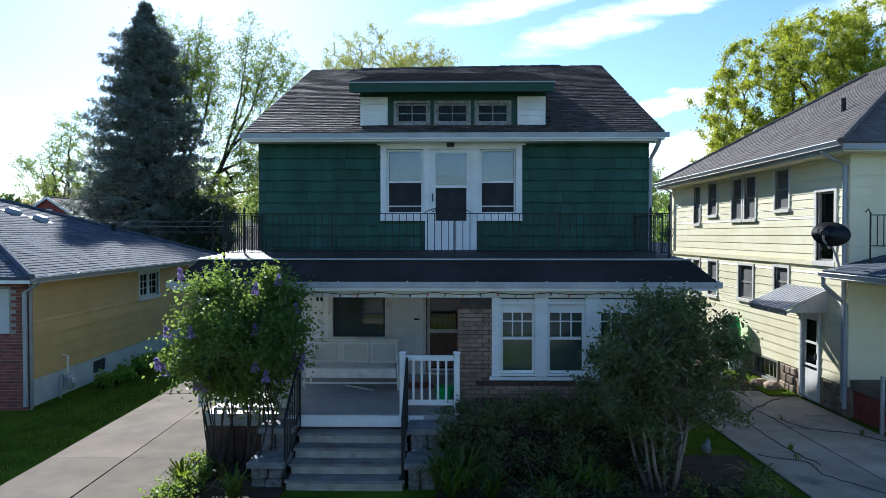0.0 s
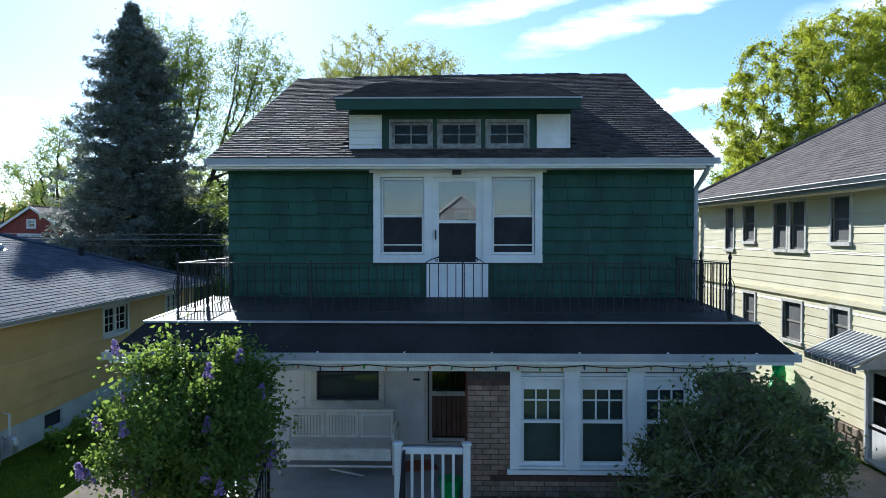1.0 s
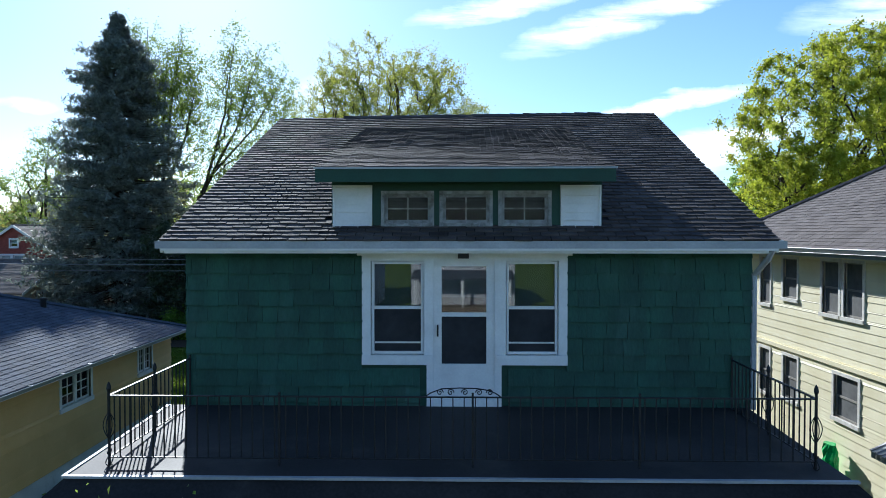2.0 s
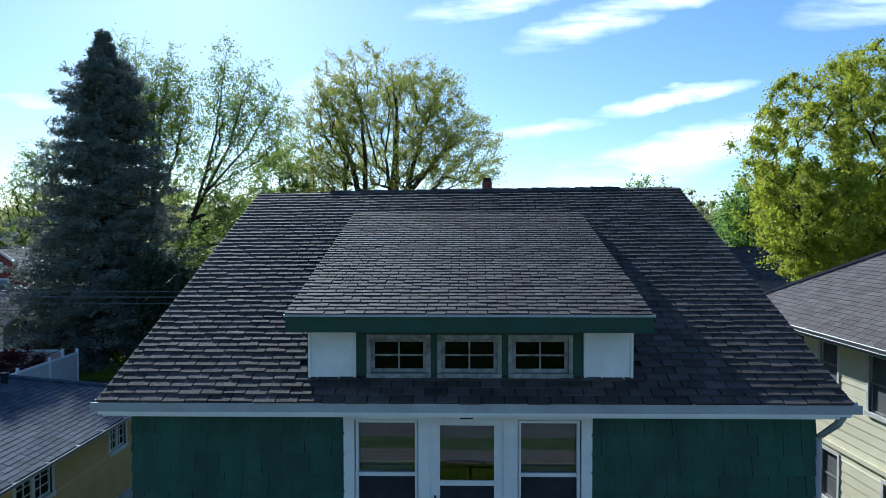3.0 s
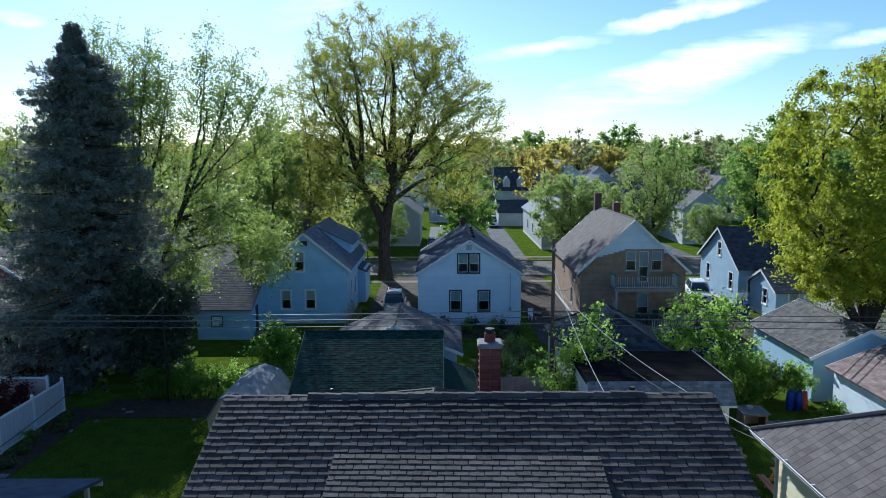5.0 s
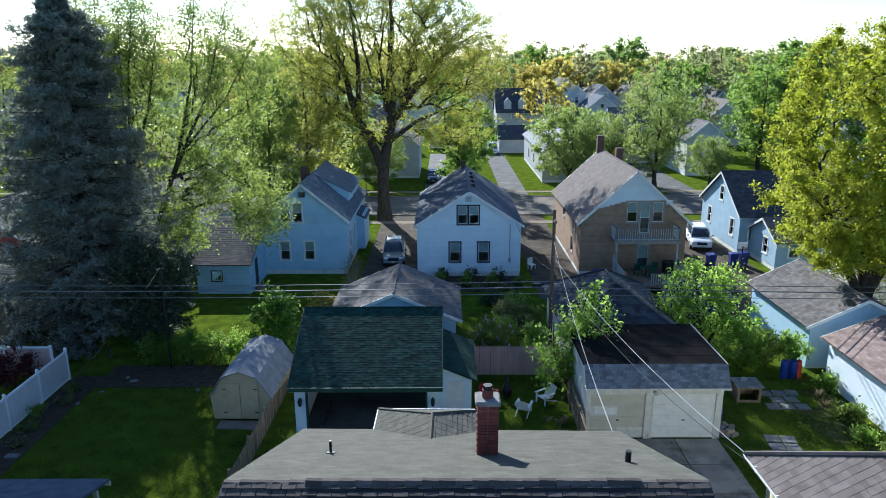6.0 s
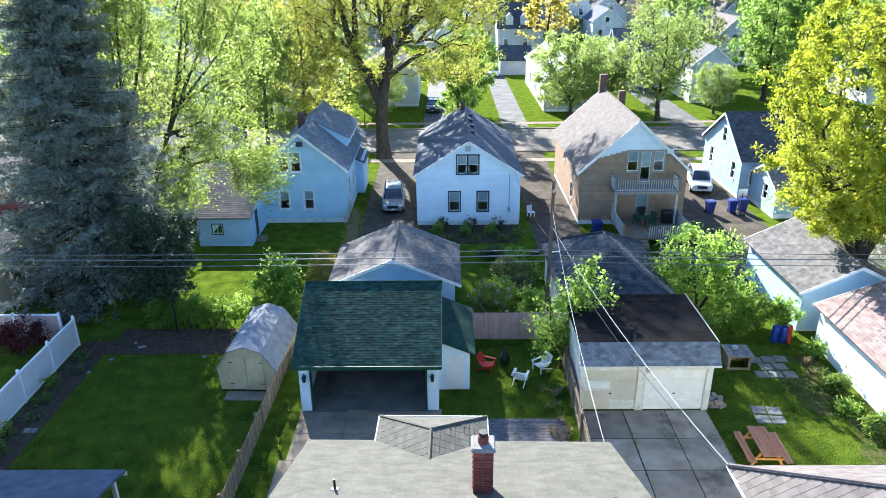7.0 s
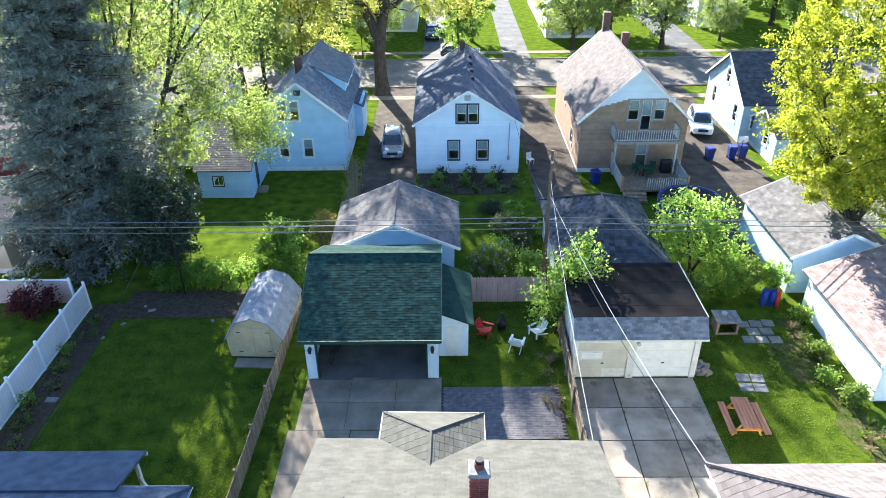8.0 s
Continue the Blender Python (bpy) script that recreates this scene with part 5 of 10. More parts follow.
downspout(lh, [(0.45, -0.2, 2.82), (0.3, -0.1, 2.72), (0.06, -0.06, 2.6), (0.06, -0.06, 0.1)], 0.05)
part("patio_roof", Geo().slab([(-LW, 14.8, 2.55), (-LW, LD + 0.2, 3.02), (-2.0, LD + 0.2, 3.02), (-1.85, 14.8, 2.55)][::-1], 0.10), M_ROOF_BLUE, lh)
part("patio_fascia", Geo().box(-LW, -1.83, 14.8, 14.84, 2.40, 2.56), M_WHITE, lh)
part("patio_post", Geo().softbox(-2.3, -2.16, 14.5, 14.64, 0, 2.46, 0.01), M_WHITE, lh)
part("patio_brace", Geo().bar((-2.2, 14.5, 1.6), (-1.3, 14.0, 0.1), 0.08), M_WHITE, lh)

# ---- back yard: the open green-roofed garage ----
gr = thing("garage", "open white garage with dark green shingle roof", "garage", pose(-6.40, 36.95, 0))
GW, GD = 6.15, 7.4
gf = Side(0, 0, 1, 0)
wall(gr, gf, rect(0, GW, 0, 2.62), [(0.52, GW - 0.55, 0, 2.22)], M_WHITEBLUE, name="front_wall")
wall(gr, Side(GW, 0, 0, 1), gable(0, GD, 0, 2.62, 4.25), [], M_WHITEBLUE, 0.2, each=False)
wall(gr, Side(0, GD, 0, -1), gable(0, GD, 0, 2.62, 4.25), [], M_WHITEBLUE, 0.2, each=False)
wall(gr, Side(GW, GD, -1, 0), rect(0, GW, 0, 2.62), [], M_WHITEBLUE)
# floor in dark lane grey, the garage's inner shade put into its colour
part("floor", Geo().box(0.1, GW - 0.1, -0.1, GD - 0.1, -0.05, 0.035), M_LANE, gr)
for u in (0.46, GW - 0.57):
    part("door_jamb", gf.block(Geo(), u, u + 0.08, 0, 2.22, -0.14, 0.03), M_GREENTRIM, gr)
part("rolled_door", Geo().box(0.7, GW - 0.75, 0.4, 2.8, 2.30, 2.34), M_WHITE, gr)
gable_roof(gr, -0.15, GW + 0.15, -0.55, 8.0, 2.68, 4.68, M_ROOF_GREEN, "x", 0.22, 0.14, trim=M_GREENTRIM, tilt=0.005, cap=0.03)
part("fascia", Geo().box(-0.15, GW + 0.15, -0.58, -0.55, 2.52, 2.70), M_GREENTRIM, gr)
part("soffit", Geo().box(-0.15, GW + 0.15, -0.55, 0.0, 2.50, 2.53), M_WHITE, gr)
for x in (0.24, GW - 0.26):
    sc = part("wall_lantern", Geo().loft([[(x - 0.05, -0.16, 1.62), (x + 0.05, -0.16, 1.62), (x + 0.05, -0.06, 1.62), (x - 0.05, -0.06, 1.62)], [(x - 0.09, -0.2, 1.88), (x + 0.09, -0.2, 1.88), (x + 0.09, -0.02, 1.88), (x - 0.09, -0.02, 1.88)], [(x - 0.02, -0.13, 2.02), (x + 0.02, -0.13, 2.02), (x + 0.02, -0.09, 2.02), (x - 0.02, -0.09, 2.02)]]), M_IRON, gr)
# lean-to at its side
part("lean_to_wall", Geo().hexa([(GW, 1.65, 0), (GW + 1.45, 1.65, 0), (GW + 1.45, 1.8, 0), (GW, 1.8, 0), (GW, 1.65, 2.62), (GW + 1.45, 1.65, 2.02), (GW + 1.45, 1.8, 2.02), (GW, 1.8, 2.62)]), M_WHITEBLUE, gr)
part("lean_to_side", Geo().box(GW + 1.33, GW + 1.45, 1.8, 5.8, 0, 2.02), M_WHITEBLUE, gr)
part("lean_to_roof", Geo().slab([(GW - 0.05, 1.45, 2.80), (GW + 1.70, 1.45, 2.05), (GW + 1.70, 6.0, 2.05), (GW - 0.05, 6.0, 2.80)], 0.08), M_ROOF_GREEN, gr)
part("lean_to_door", Geo().box(GW + 0.35, GW + 1.15, 1.62, 1.65, 0.05, 1.9), M_WHITE, gr)

# tan barn-roofed shed
sh = thing("garden_shed", "tan garden shed with grey barn roof", "shed", pose(-10.48, 38.55, 0, 0, 0, -2))
SWD, SDP = 2.55, 4.2
prof = [(0, 0.12), (SWD, 0.12), (SWD + 0.10, 1.25), (SWD * 0.80, 2.15), (SWD / 2, 2.42), (SWD * 0.20, 2.15), (-0.10, 1.25)]
part("body", Geo().loft([[(u, 0, z) for u, z in prof], [(u, SDP, z) for u, z in prof]]), M_TANSHED, sh)
rp = [(SWD + 0.18, 1.20), (SWD * 0.82, 2.20), (SWD / 2, 2.49), (SWD * 0.18, 2.20), (-0.18, 1.20)]
for (ua, za), (ub, zb) in zip(rp, rp[1:]):
    part("roof_panel", Geo().slab([(ua, -0.12, za), (ua, SDP + 0.1, za), (ub, SDP + 0.1, zb), (ub, -0.12, zb)], 0.04), M_ROOF_SHED, sh)
for x0, x1 in ((0.45, 1.27), (1.29, 2.10)):
    dd = part("door", Geo().softbox(x0, x1, -0.05, 0.0, 0.18, 1.88, 0.01), M_TANSHED, sh)
    for z in (0.45, 1.6):
        xx = x0 + 0.02 if x0 < 1 else x1 - 0.22
        part("hinge", Geo().box(xx, xx + 0.2, -0.06, -0.05, z, z + 0.04), M_IRON, dd)
part("threshold", Geo().box(0.3, 2.3, -0.75, -0.05, 0, 0.06), M_CONC, sh)

# garage behind
plain_house("back_garage", "grey-roofed pale garage behind the green garage", -6.1, 45.6, 6.7, 5.2, 2.35, 3.75, M_PALEBLUE, M_ROOF_GREY, "y", win=[], sides=[], base=0.1, category="garage")

# double garage with a flat tar roof
tw = thing("double_garage", "white double garage with peeling doors and flat tar roof", "garage", pose(6.04, 36.90, 0))
TW, TD = 5.78, 4.7
tf = Side(0, 0, 1, 0)
tdo = [(0.16, 2.55, 0.0, 2.10), (2.85, 5.50, 0.0, 2.10)]
wall(tw, tf, rect(0, TW, 0, 2.60), tdo, M_WORNWHITE, name="front_wall")
wall(tw, Side(TW, 0, 0, 1), rect(0, TD, 0, 3.2), [], M_WORNWHITE)
wall(tw, Side(0, TD, 0, -1), rect(0, TD, 0, 3.2), [], M_WORNWHITE)
wall(tw, Side(TW, TD, -1, 0), rect(0, TW, 0, 3.2), [], M_WORNWHITE)
part("flat_roof", Geo().slab([(-0.1, 0.15, 3.40), (TW + 0.1, 0.15, 3.40), (TW + 0.1, TD + 0.2, 3.36), (-0.1, TD + 0.2, 3.36)], 0.2), M_FLATTAR, tw)
for y in (1.1, 2.1, 3.1, 4.1):
    part("roofing_seam", Geo().box(-0.08, TW + 0.08, y, y + 0.05, 3.36, 3.408 - 0.008 * y), M_FLATTAR, tw)
part("roof_edge", Geo().box(TW + 0.1, TW + 0.13, 0.15, TD + 0.2, 3.25, 3.42), M_GREYMETAL, tw)
ms = part("mansard", Geo().slab([(-0.16, -0.45, 2.60), (TW + 0.10, -0.45, 2.60), (TW + 0.10, 0.12, 3.42), (-0.16, 0.12, 3.42)], 0.06), M_ROOF_MANSARD, tw)
shingles(ms, (-0.16, -0.45, 2.61), (1, 0, 0), (0, 0.57, 0.82), TW + 0.26, 1.0, M_ROOF_MANSARD, 0.25, 0.125, 0.024, picks=lambda s, u: True, pick_material=M_ROOF_MANSARD)
part("mansard_edge", Geo().box(-0.18, TW + 0.12, -0.49, -0.45, 2.52, 2.60), M_WORNWHITE, tw)
part("mansard_soffit", Geo().box(-0.14, TW + 0.08, -0.45, -0.01, 2.53, 2.56), M_WORNWHITE, tw)
for i, o in enumerate(tdo):
    dd = part("garage_door", tf.block(Geo(), o[0], o[1], 0.02, o[3], -0.10, -0.07), M_CREAMDOOR if i == 0 else M_WORNWHITE, tw, "cream garage door with peeling paint" if i == 0 else "plain white garage door")
    wd = o[1] - o[0]
    if i == 0:
        for r, (z0, z1) in enumerate(((0.04, 0.52), (0.55, 1.03), (1.06, 1.54), (1.57, 2.07))):
            for c in range(2):
                u = o[0] + 0.02 + c * wd / 2
                part("door_panel", tf.block(tf.block(Geo(), u, u + wd / 2 - 0.03, z0, z1, -0.07, -0.055), u + 0.10, u + wd / 2 - 0.13, z0 + 0.08, z1 - 0.08, -0.055, -0.045), M_WORNWHITE if (r, c) in ((2, 0), (0, 1)) else M_CREAMDOOR, dd)
        part("patch_board", tf.block(Geo(), o[0] + 0.2, o[0] + 1.15, 1.16, 1.46, -0.045, -0.03), M_WHITE, dd)
    else:
        for z0, z1 in ((0.03, 0.53), (0.56, 1.05), (1.08, 1.57), (1.60, 2.08)):
            part("door_panel", tf.block(Geo(), o[0] + 0.01, o[1] - 0.01, z0, z1, -0.07, -0.058), M_WHITE, dd)
    part("handle", tf.block(Geo(), (o[0] + o[1]) / 2 - 0.06, (o[0] + o[1]) / 2 + 0.06, 0.86, 0.90, -0.05, -0.01), M_IRON, dd)
for u in (0.10, 2.49, 2.79, 5.50):
    part("door_jamb", tf.block(Geo(), u, u + 0.06, 0.0, 2.16, 0.0, 0.03), M_WORNWHITE, tw)
part("yard_light", Geo().tube([(2.75, -0.02, 2.30), (2.75, -0.35, 2.42), (2.75, -0.55, 2.40)], [0.03, 0.05, 0.10], 10), M_GREYMETAL, tw)
part("foundation_stones", Geo().softbox(TW, TW + 0.35, 0.2, 1.6, 0, 0.25, 0.05).softbox(TW + 0.05, TW + 0.5, 0.6, 1.1, 0, 0.18, 0.05), M_STONE_TAN, tw)
bg2 = thing("hip_roofed_garage", "old garage with worn slate-grey hip roof", "garage", pose(6.3, 42.6, 0))
wall(bg2, Side(0, 0, 1, 0), rect(0, 5.6, 0, 2.4), [], M_WORNWHITE)
wall(bg2, Side(5.6, 0, 0, 1), rect(0, 8.0, 0, 2.4), [], M_WORNWHITE)
wall(bg2, Side(0, 8.0, 0, -1), rect(0, 8.0, 0, 2.4), [], M_WORNWHITE)
wall(bg2, Side(5.6, 8.0, -1, 0), rect(0, 5.6, 0, 2.4), [], M_WORNWHITE)
hip_roof(bg2, -0.3, 5.9, -0.3, 8.3, 2.4, 1.9, M_ROOF_SLATE, 0.3, 0.2)

# the white-walled garages at the right edge
for nm, lab, x, y, w, d, ze, zr, rm, ax, wm in (("long_garage", "long white garage with faded red-brown roof", 19.25, 35.2, 7.5, 7.2, 2.45, 3.9, M_ROOF_RED, "y", M_WHITEBLUE),
                                           ("blue_garage", "pale blue garage with plain grey roof", 19.0, 43.9, 5.4, 7.0, 2.6, 3.9, M_ROOF_GREY, "y", M_PALEBLUE)):
    plain_house(nm, lab, x, y, w, d, ze, zr, wm, rm, ax, win=[], sides=[], base=0.1, category="garage")

# ---- the row of houses behind ----
plain_house("white_house", "white clapboard house with worn grey gable roof", -2.05, 60.3, 7.7, 12.6, 4.08, 6.52, M_WHITEBLUE, M_ROOF_BLUE, "y", each=True, board=0.2, win_trim=M_DARKFRAME, over=0.22,
            win=[(2.42, 3.20, 1.15, 2.62), (4.55, 5.33, 1.15, 2.62), (3.02, 3.72, 4.05, 5.40), (3.86, 4.56, 4.05, 5.40)], sides=[(3, 3.8, 1.4, 2.7), (8, 8.8, 1.4, 2.7)])
blue = plain_house("pale_blue_house", "pale blue clapboard house with grey gable roof", -13.8, 61.0, 6.35, 11.8, 4.40, 7.0, M_PALEBLUE, M_ROOF_MID, "y", each=True, board=0.2,
                   win=[(1.35, 2.05, 1.15, 2.55), (3.2, 3.9, 1.15, 2.55), (1.5, 2.2, 4.05, 5.50), (2.42, 3.12, 4.05, 5.50)], sides=[(2, 2.7, 1.5, 2.9), (4.2, 4.9, 1.5, 2.9)])
tanh = plain_house("tan_house", "tan shingled house with pale gable, balcony and deck", 10.1, 60.3, 7.8, 12.4, 4.35, 7.95, M_TAN, M_ROOF_BROWN, "y", each=True, board=0.22, win_trim=M_TANTRIM,
                   win=[(3.35, 4.10, 4.15, 5.62), (5.25, 6.0, 4.15, 5.62), (4.32, 5.03, 3.3, 5.60), (4.3, 5.1, 0.4, 2.4)], sides=[(2, 2.8, 3.0, 4.2), (7, 7.8, 3.0, 4.2), (3, 3.8, 1.0, 2.2)])


# ---- trees and shrubs ----
def leaf_mesh(name, centres, size, seed, narrow=0.55, droop=0.0, vary=0.4):
    """One diamond-shaped leaf, folded along its rib, at each centre."""
    r = np.random.RandomState(seed)
    n = len(centres)
    a = r.normal(size=(n, 3))
    a[:, 2] -= droop
    a /= np.linalg.norm(a, axis=1)[:, None]
    t = r.normal(size=(n, 3))
    b = np.cross(a, t)
    b /= np.linalg.norm(b, axis=1)[:, None]
    c = np.cross(a, b)
    s = size * (1 + vary * r.uniform(-1, 1, (n, 1)))
    v = np.empty((n, 4, 3))
    v[:, 0] = centres - a * s * 0.5
    v[:, 1] = centres + b * s * 0.5 * narrow + c * s * 0.12
    v[:, 2] = centres + a * s * 0.5
    v[:, 3] = centres - b * s * 0.5 * narrow + c * s * 0.12
    me = bpy.data.meshes.new(name)
    me.vertices.add(4 * n)
    me.vertices.foreach_set("co", v.astype(np.float32).ravel())
    me.loops.add(4 * n)
    me.loops.foreach_set("vertex_index", np.arange(4 * n, dtype=np.int32))
    me.polygons.add(n)
    me.polygons.foreach_set("loop_start", np.arange(0, 4 * n, 4, dtype=np.int32))
    me.polygons.foreach_set("loop_total", np.full(n, 4, dtype=np.int32))
    me.update(calc_edges=True)
    me.validate()
    return me


def curve(p, q, sag, n=5, rnd=None, wob=0.0):
    """Points from p to q, bowed upward by sag at first."""
    p, q = Vector(p), Vector(q)
    out = []
    for i in range(n):
        f = i / (n - 1)
        w = Vector((rnd.uniform(-wob, wob), rnd.uniform(-wob, wob), rnd.uniform(-wob, wob))) if rnd and 0 < i < n - 1 else Vector()
        out.append(p.lerp(q, f) + Vector((0, 0, sag * math.sin(math.pi * f))) + w)
    return out


def tree(name, label, x, y, fork, r0, crown, leaf_m, bark, leaves, size, limbs=7, clumps=120, spread=0.7, seed=1, trunks=1, hollow=0.35, narrow=0.6, group="", category="tree", yaw=0, lean=0.0, sides=7, droop=0.2, low=-0.85, twist=0.12, forks=None):
    """A broadleaved tree: trunk, limbs, twigs and leaves in clumps. crown: centre height and half sizes (z, rx, ry, rz)."""
    rnd = random.Random(seed)
    nr = np.random.RandomState(seed)
    cz, rx, ry, rz = crown
    t = thing(name, label, category, pose(x, y, 0, 0, 0, yaw), group)
    g = Geo()
    lines = []
    for k in range(trunks):
        ang = 2 * math.pi * k / max(trunks, 1) + rnd.random()
        off = 0 if trunks == 1 else r0 * 1.2
        foot = Vector((off * math.cos(ang), off * math.sin(ang), 0))
        top = Vector((foot.x + lean + (rnd.uniform(-0.3, 0.3) if trunks == 1 else 0.4 * rx * math.cos(ang)), foot.y + (0 if trunks == 1 else 0.4 * ry * math.sin(ang)), fork))
        pts = curve(foot, top, 0, 5, rnd, r0 * 0.3)
        rad = r0 / math.sqrt(trunks)
        g.tube([pts[0] - Vector((0, 0, 0.1)), *pts], [rad * 1.55, rad * 1.3, rad * 1.02, rad * 0.92, rad * 0.86, rad * 0.80], sides + 3)
        per = max(2, limbs // trunks)
        for i in range(per):
            th = 2 * math.pi * (i + rnd.uniform(-0.3, 0.3)) / per + ang
            up = rnd.uniform(-0.25, 0.95) if i else 0.95
            rr = math.sqrt(max(0.05, 1 - up * up)) * rnd.uniform(0.65, 0.95)
            end = Vector((top.x * 0.6 + rx * rr * math.cos(th), top.y * 0.6 + ry * rr * math.sin(th), cz + rz * up * 0.86))
            start = pts[-1] if i % 3 else pts[-2].lerp(pts[-1], rnd.random())
            c = curve(start, end, rz * twist * (1 - up), 7, rnd, 0.05 * rx)
            g.tube(c, [rad * 0.55 * (1 - 0.9 * j / 6) + 0.012 for j in range(7)], sides)
            lines.append((c, rad * 0.55))
    # clump centres inside the crown, thinner towards the middle
    cl = []
    while len(cl) < clumps:
        p = nr.normal(size=3)
        p /= np.linalg.norm(p)
        p *= nr.uniform(hollow, 1.0) ** 0.6
        if p[2] < low:
            continue
        wob = 1 + 0.18 * noise.noise(Vector((p[0] * 2.2 + seed, p[1] * 2.2, p[2] * 2.2)))
        cl.append(Vector((p[0] * rx * wob, p[1] * ry * wob, cz + p[2] * rz * wob)))
    for p in cl:
        best = min(((q - p).length + (0.8 if q.z > p.z else 0), li, j) for li, (c, _) in enumerate(lines) for j, q in enumerate(c) if j > 0)
        c, rr = lines[best[1]]
        q = c[best[2]]
        k = max(0.010, rr * 0.32 * (1 - best[2] / 7))
        g.tube(curve(q, p, 0.06 * (p - q).length, 4, rnd, 0.06 * (p - q).length), [k, k * 0.75, k * 0.5, 0.006], 4, False)
    part("trunk", g, bark, t, smooth=True)
    n_each = nr.multinomial(leaves, nr.dirichlet(np.ones(clumps) * 3))
    pts = []
    for p, n in zip(cl, n_each):
        s = spread * nr.uniform(0.6, 1.3)
        pts.append(np.array(p) + nr.normal(size=(n, 3)) * np.array([s, s, s * 0.75]) * nr.uniform(0.3, 1, (n, 1)))
    pts = np.concatenate(pts)
    pts = pts[pts[:, 2] > 0.05]
    part("crown", leaf_mesh("crown", pts, size, seed, narrow, droop), leaf_m, t)
    return t


def grown(name, label, x, y, trunks, blobs, leaf_m, leaves, size, spread=0.5, clumps=160, seed=1, bark=None, bias=0.3, up=0.6, tip=0.011, along=0.5, narrow=0.6, droop=0.2, group="", category="tree", hollow=0.3, wob=0.05, flat=0.8):
    """A tree grown from its trunks to clumps of leaves inside the blobs; each twig leaves the nearest limb, and limbs thicken with the twigs they bear.
    trunks: ([(x, y, z), ...], radius); blobs: (x, y, z, rx, ry, rz, share), both from the tree's foot."""
    rnd, nr = random.Random(seed), np.random.RandomState(seed)
    t = thing(name, label, category, pose(x, y, 0), group)
    pos, par, path, least = [], [], [], []
    stems = []
    for pts, r0 in trunks:
        line, prev, ln = [], -1, 0.0
        pts = [Vector(p) for p in pts]
        steps = [(a, b, i, max(2, int((b - a).length / 0.7))) for i, (a, b) in enumerate(zip(pts, pts[1:]))]
        total = sum((b - a).length for a, b, _, _ in steps)
        for a, b, i, n in steps:
            for k in range(n if i < len(steps) - 1 else n + 1):
                p = a.lerp(b, k / n) + Vector((rnd.uniform(-1, 1), rnd.uniform(-1, 1), 0)) * min(0.05, r0 * 0.2)
                ln += 0 if prev < 0 else (p - pos[prev]).length
                pos.append(p)
                par.append(prev)
                path.append(ln)
                least.append(max(0.02, r0 * (1 - 0.93 * min(1, ln / total))) * (1.35 if ln < 0.3 else 1.12 if ln < 1.0 else 1))
                prev = len(pos) - 1
                line.append(prev)
        stems.append(line)
    base_n = len(pos)
    share = np.array([b[6] for b in blobs], float)
    count = nr.multinomial(clumps, share / share.sum())
    cl = []
    for (bx, by, bz, rx, ry, rz, _), n in zip(blobs, count):
        for _ in range(n):
            d = nr.normal(size=3)
            d *= nr.uniform(hollow ** 2, 1.0) ** 0.5 / np.linalg.norm(d)
            d *= 1 + 0.2 * noise.noise(Vector((d[0] * 2 + seed, d[1] * 2, d[2] * 2 + bz)))
            cl.append(Vector((bx + d[0] * rx, by + d[1] * ry, max(0.4, bz + d[2] * rz))))
    P = np.empty((base_n + clumps * 4, 3))
    P[:base_n] = [tuple(p) for p in pos]
    L = np.empty(base_n + clumps * 4)
    L[:base_n] = path
    fork = np.array(pos[stems[0][len(stems[0]) // 2]])
    branches, m = [], base_n
    for p in sorted(cl, key=lambda c: (np.array(c) - fork).dot(np.array(c) - fork)):
        d = np.linalg.norm(P[:m] - np.array(p), axis=1)
        q = int(np.argmin(d + bias * L[:m] + up * np.maximum(0, P[:m, 2] - p.z + 0.45 * d) + (P[:m, 2] < 0.9) * 2.0))
        a = Vector(P[q])
        ln = (p - a).length
        ids, prev = [q], q
        for k in (1, 2, 3, 4):
            c = a.lerp(p, k / 4) + Vector((0, 0, 0.07 * ln * math.sin(math.pi * k / 4))) + (Vector((rnd.uniform(-1, 1), rnd.uniform(-1, 1), rnd.uniform(-1, 1))) * wob * ln if k < 4 else Vector())
            P[m], L[m] = c, L[q] + ln * k / 4
            pos.append(c)
            par.append(prev)
            least.append(0.0)
            prev = m
            ids.append(m)
            m += 1
        branches.append(ids)
    load = [0] * m
    for ids in branches:
        k = ids[-1]
        while k >= 0:
            load[k] += 1
            k = par[k]
    rad = [max(least[i], tip * max(1, load[i]) ** 0.5) for i in range(m)]
    g = Geo()
    for line in stems:
        g.tube([pos[line[0]] - Vector((0, 0, 0.15))] + [pos[i] for i in line], [rad[line[0]] * 1.15] + [rad[i] for i in line], 9)
    for ids in branches:
        thick = rad[ids[1]]
        rr = [min(rad[ids[0]], thick * 1.15)] + [rad[i] for i in ids[1:-1]] + [0.004]
        g.tube([pos[i] for i in ids], rr, 6 if thick > 0.05 else 4, False)
    part("trunk", g, bark or M_BARK, t, smooth=True)
    n_each = nr.multinomial(leaves, nr.dirichlet(np.ones(len(branches)) * 3))
    pts = []
    for ids, n in zip(branches, n_each):
        a, b = np.array(pos[ids[1]]), np.array(pos[ids[-1]])
        f = np.where(nr.uniform(size=n) < along, nr.uniform(0.15, 1.0, n), 1.0)[:, None]
        s = spread * nr.uniform(0.7, 1.25)
        pts.append(a + (b - a) * f + nr.normal(size=(n, 3)) * np.array([s, s, s * flat]) * nr.uniform(0.25, 1, (n, 1)))
    pts = np.concatenate(pts)
    part("crown", leaf_mesh("crown", pts[pts[:, 2] > 0.05], size, seed, narrow, droop), leaf_m, t)
    return t


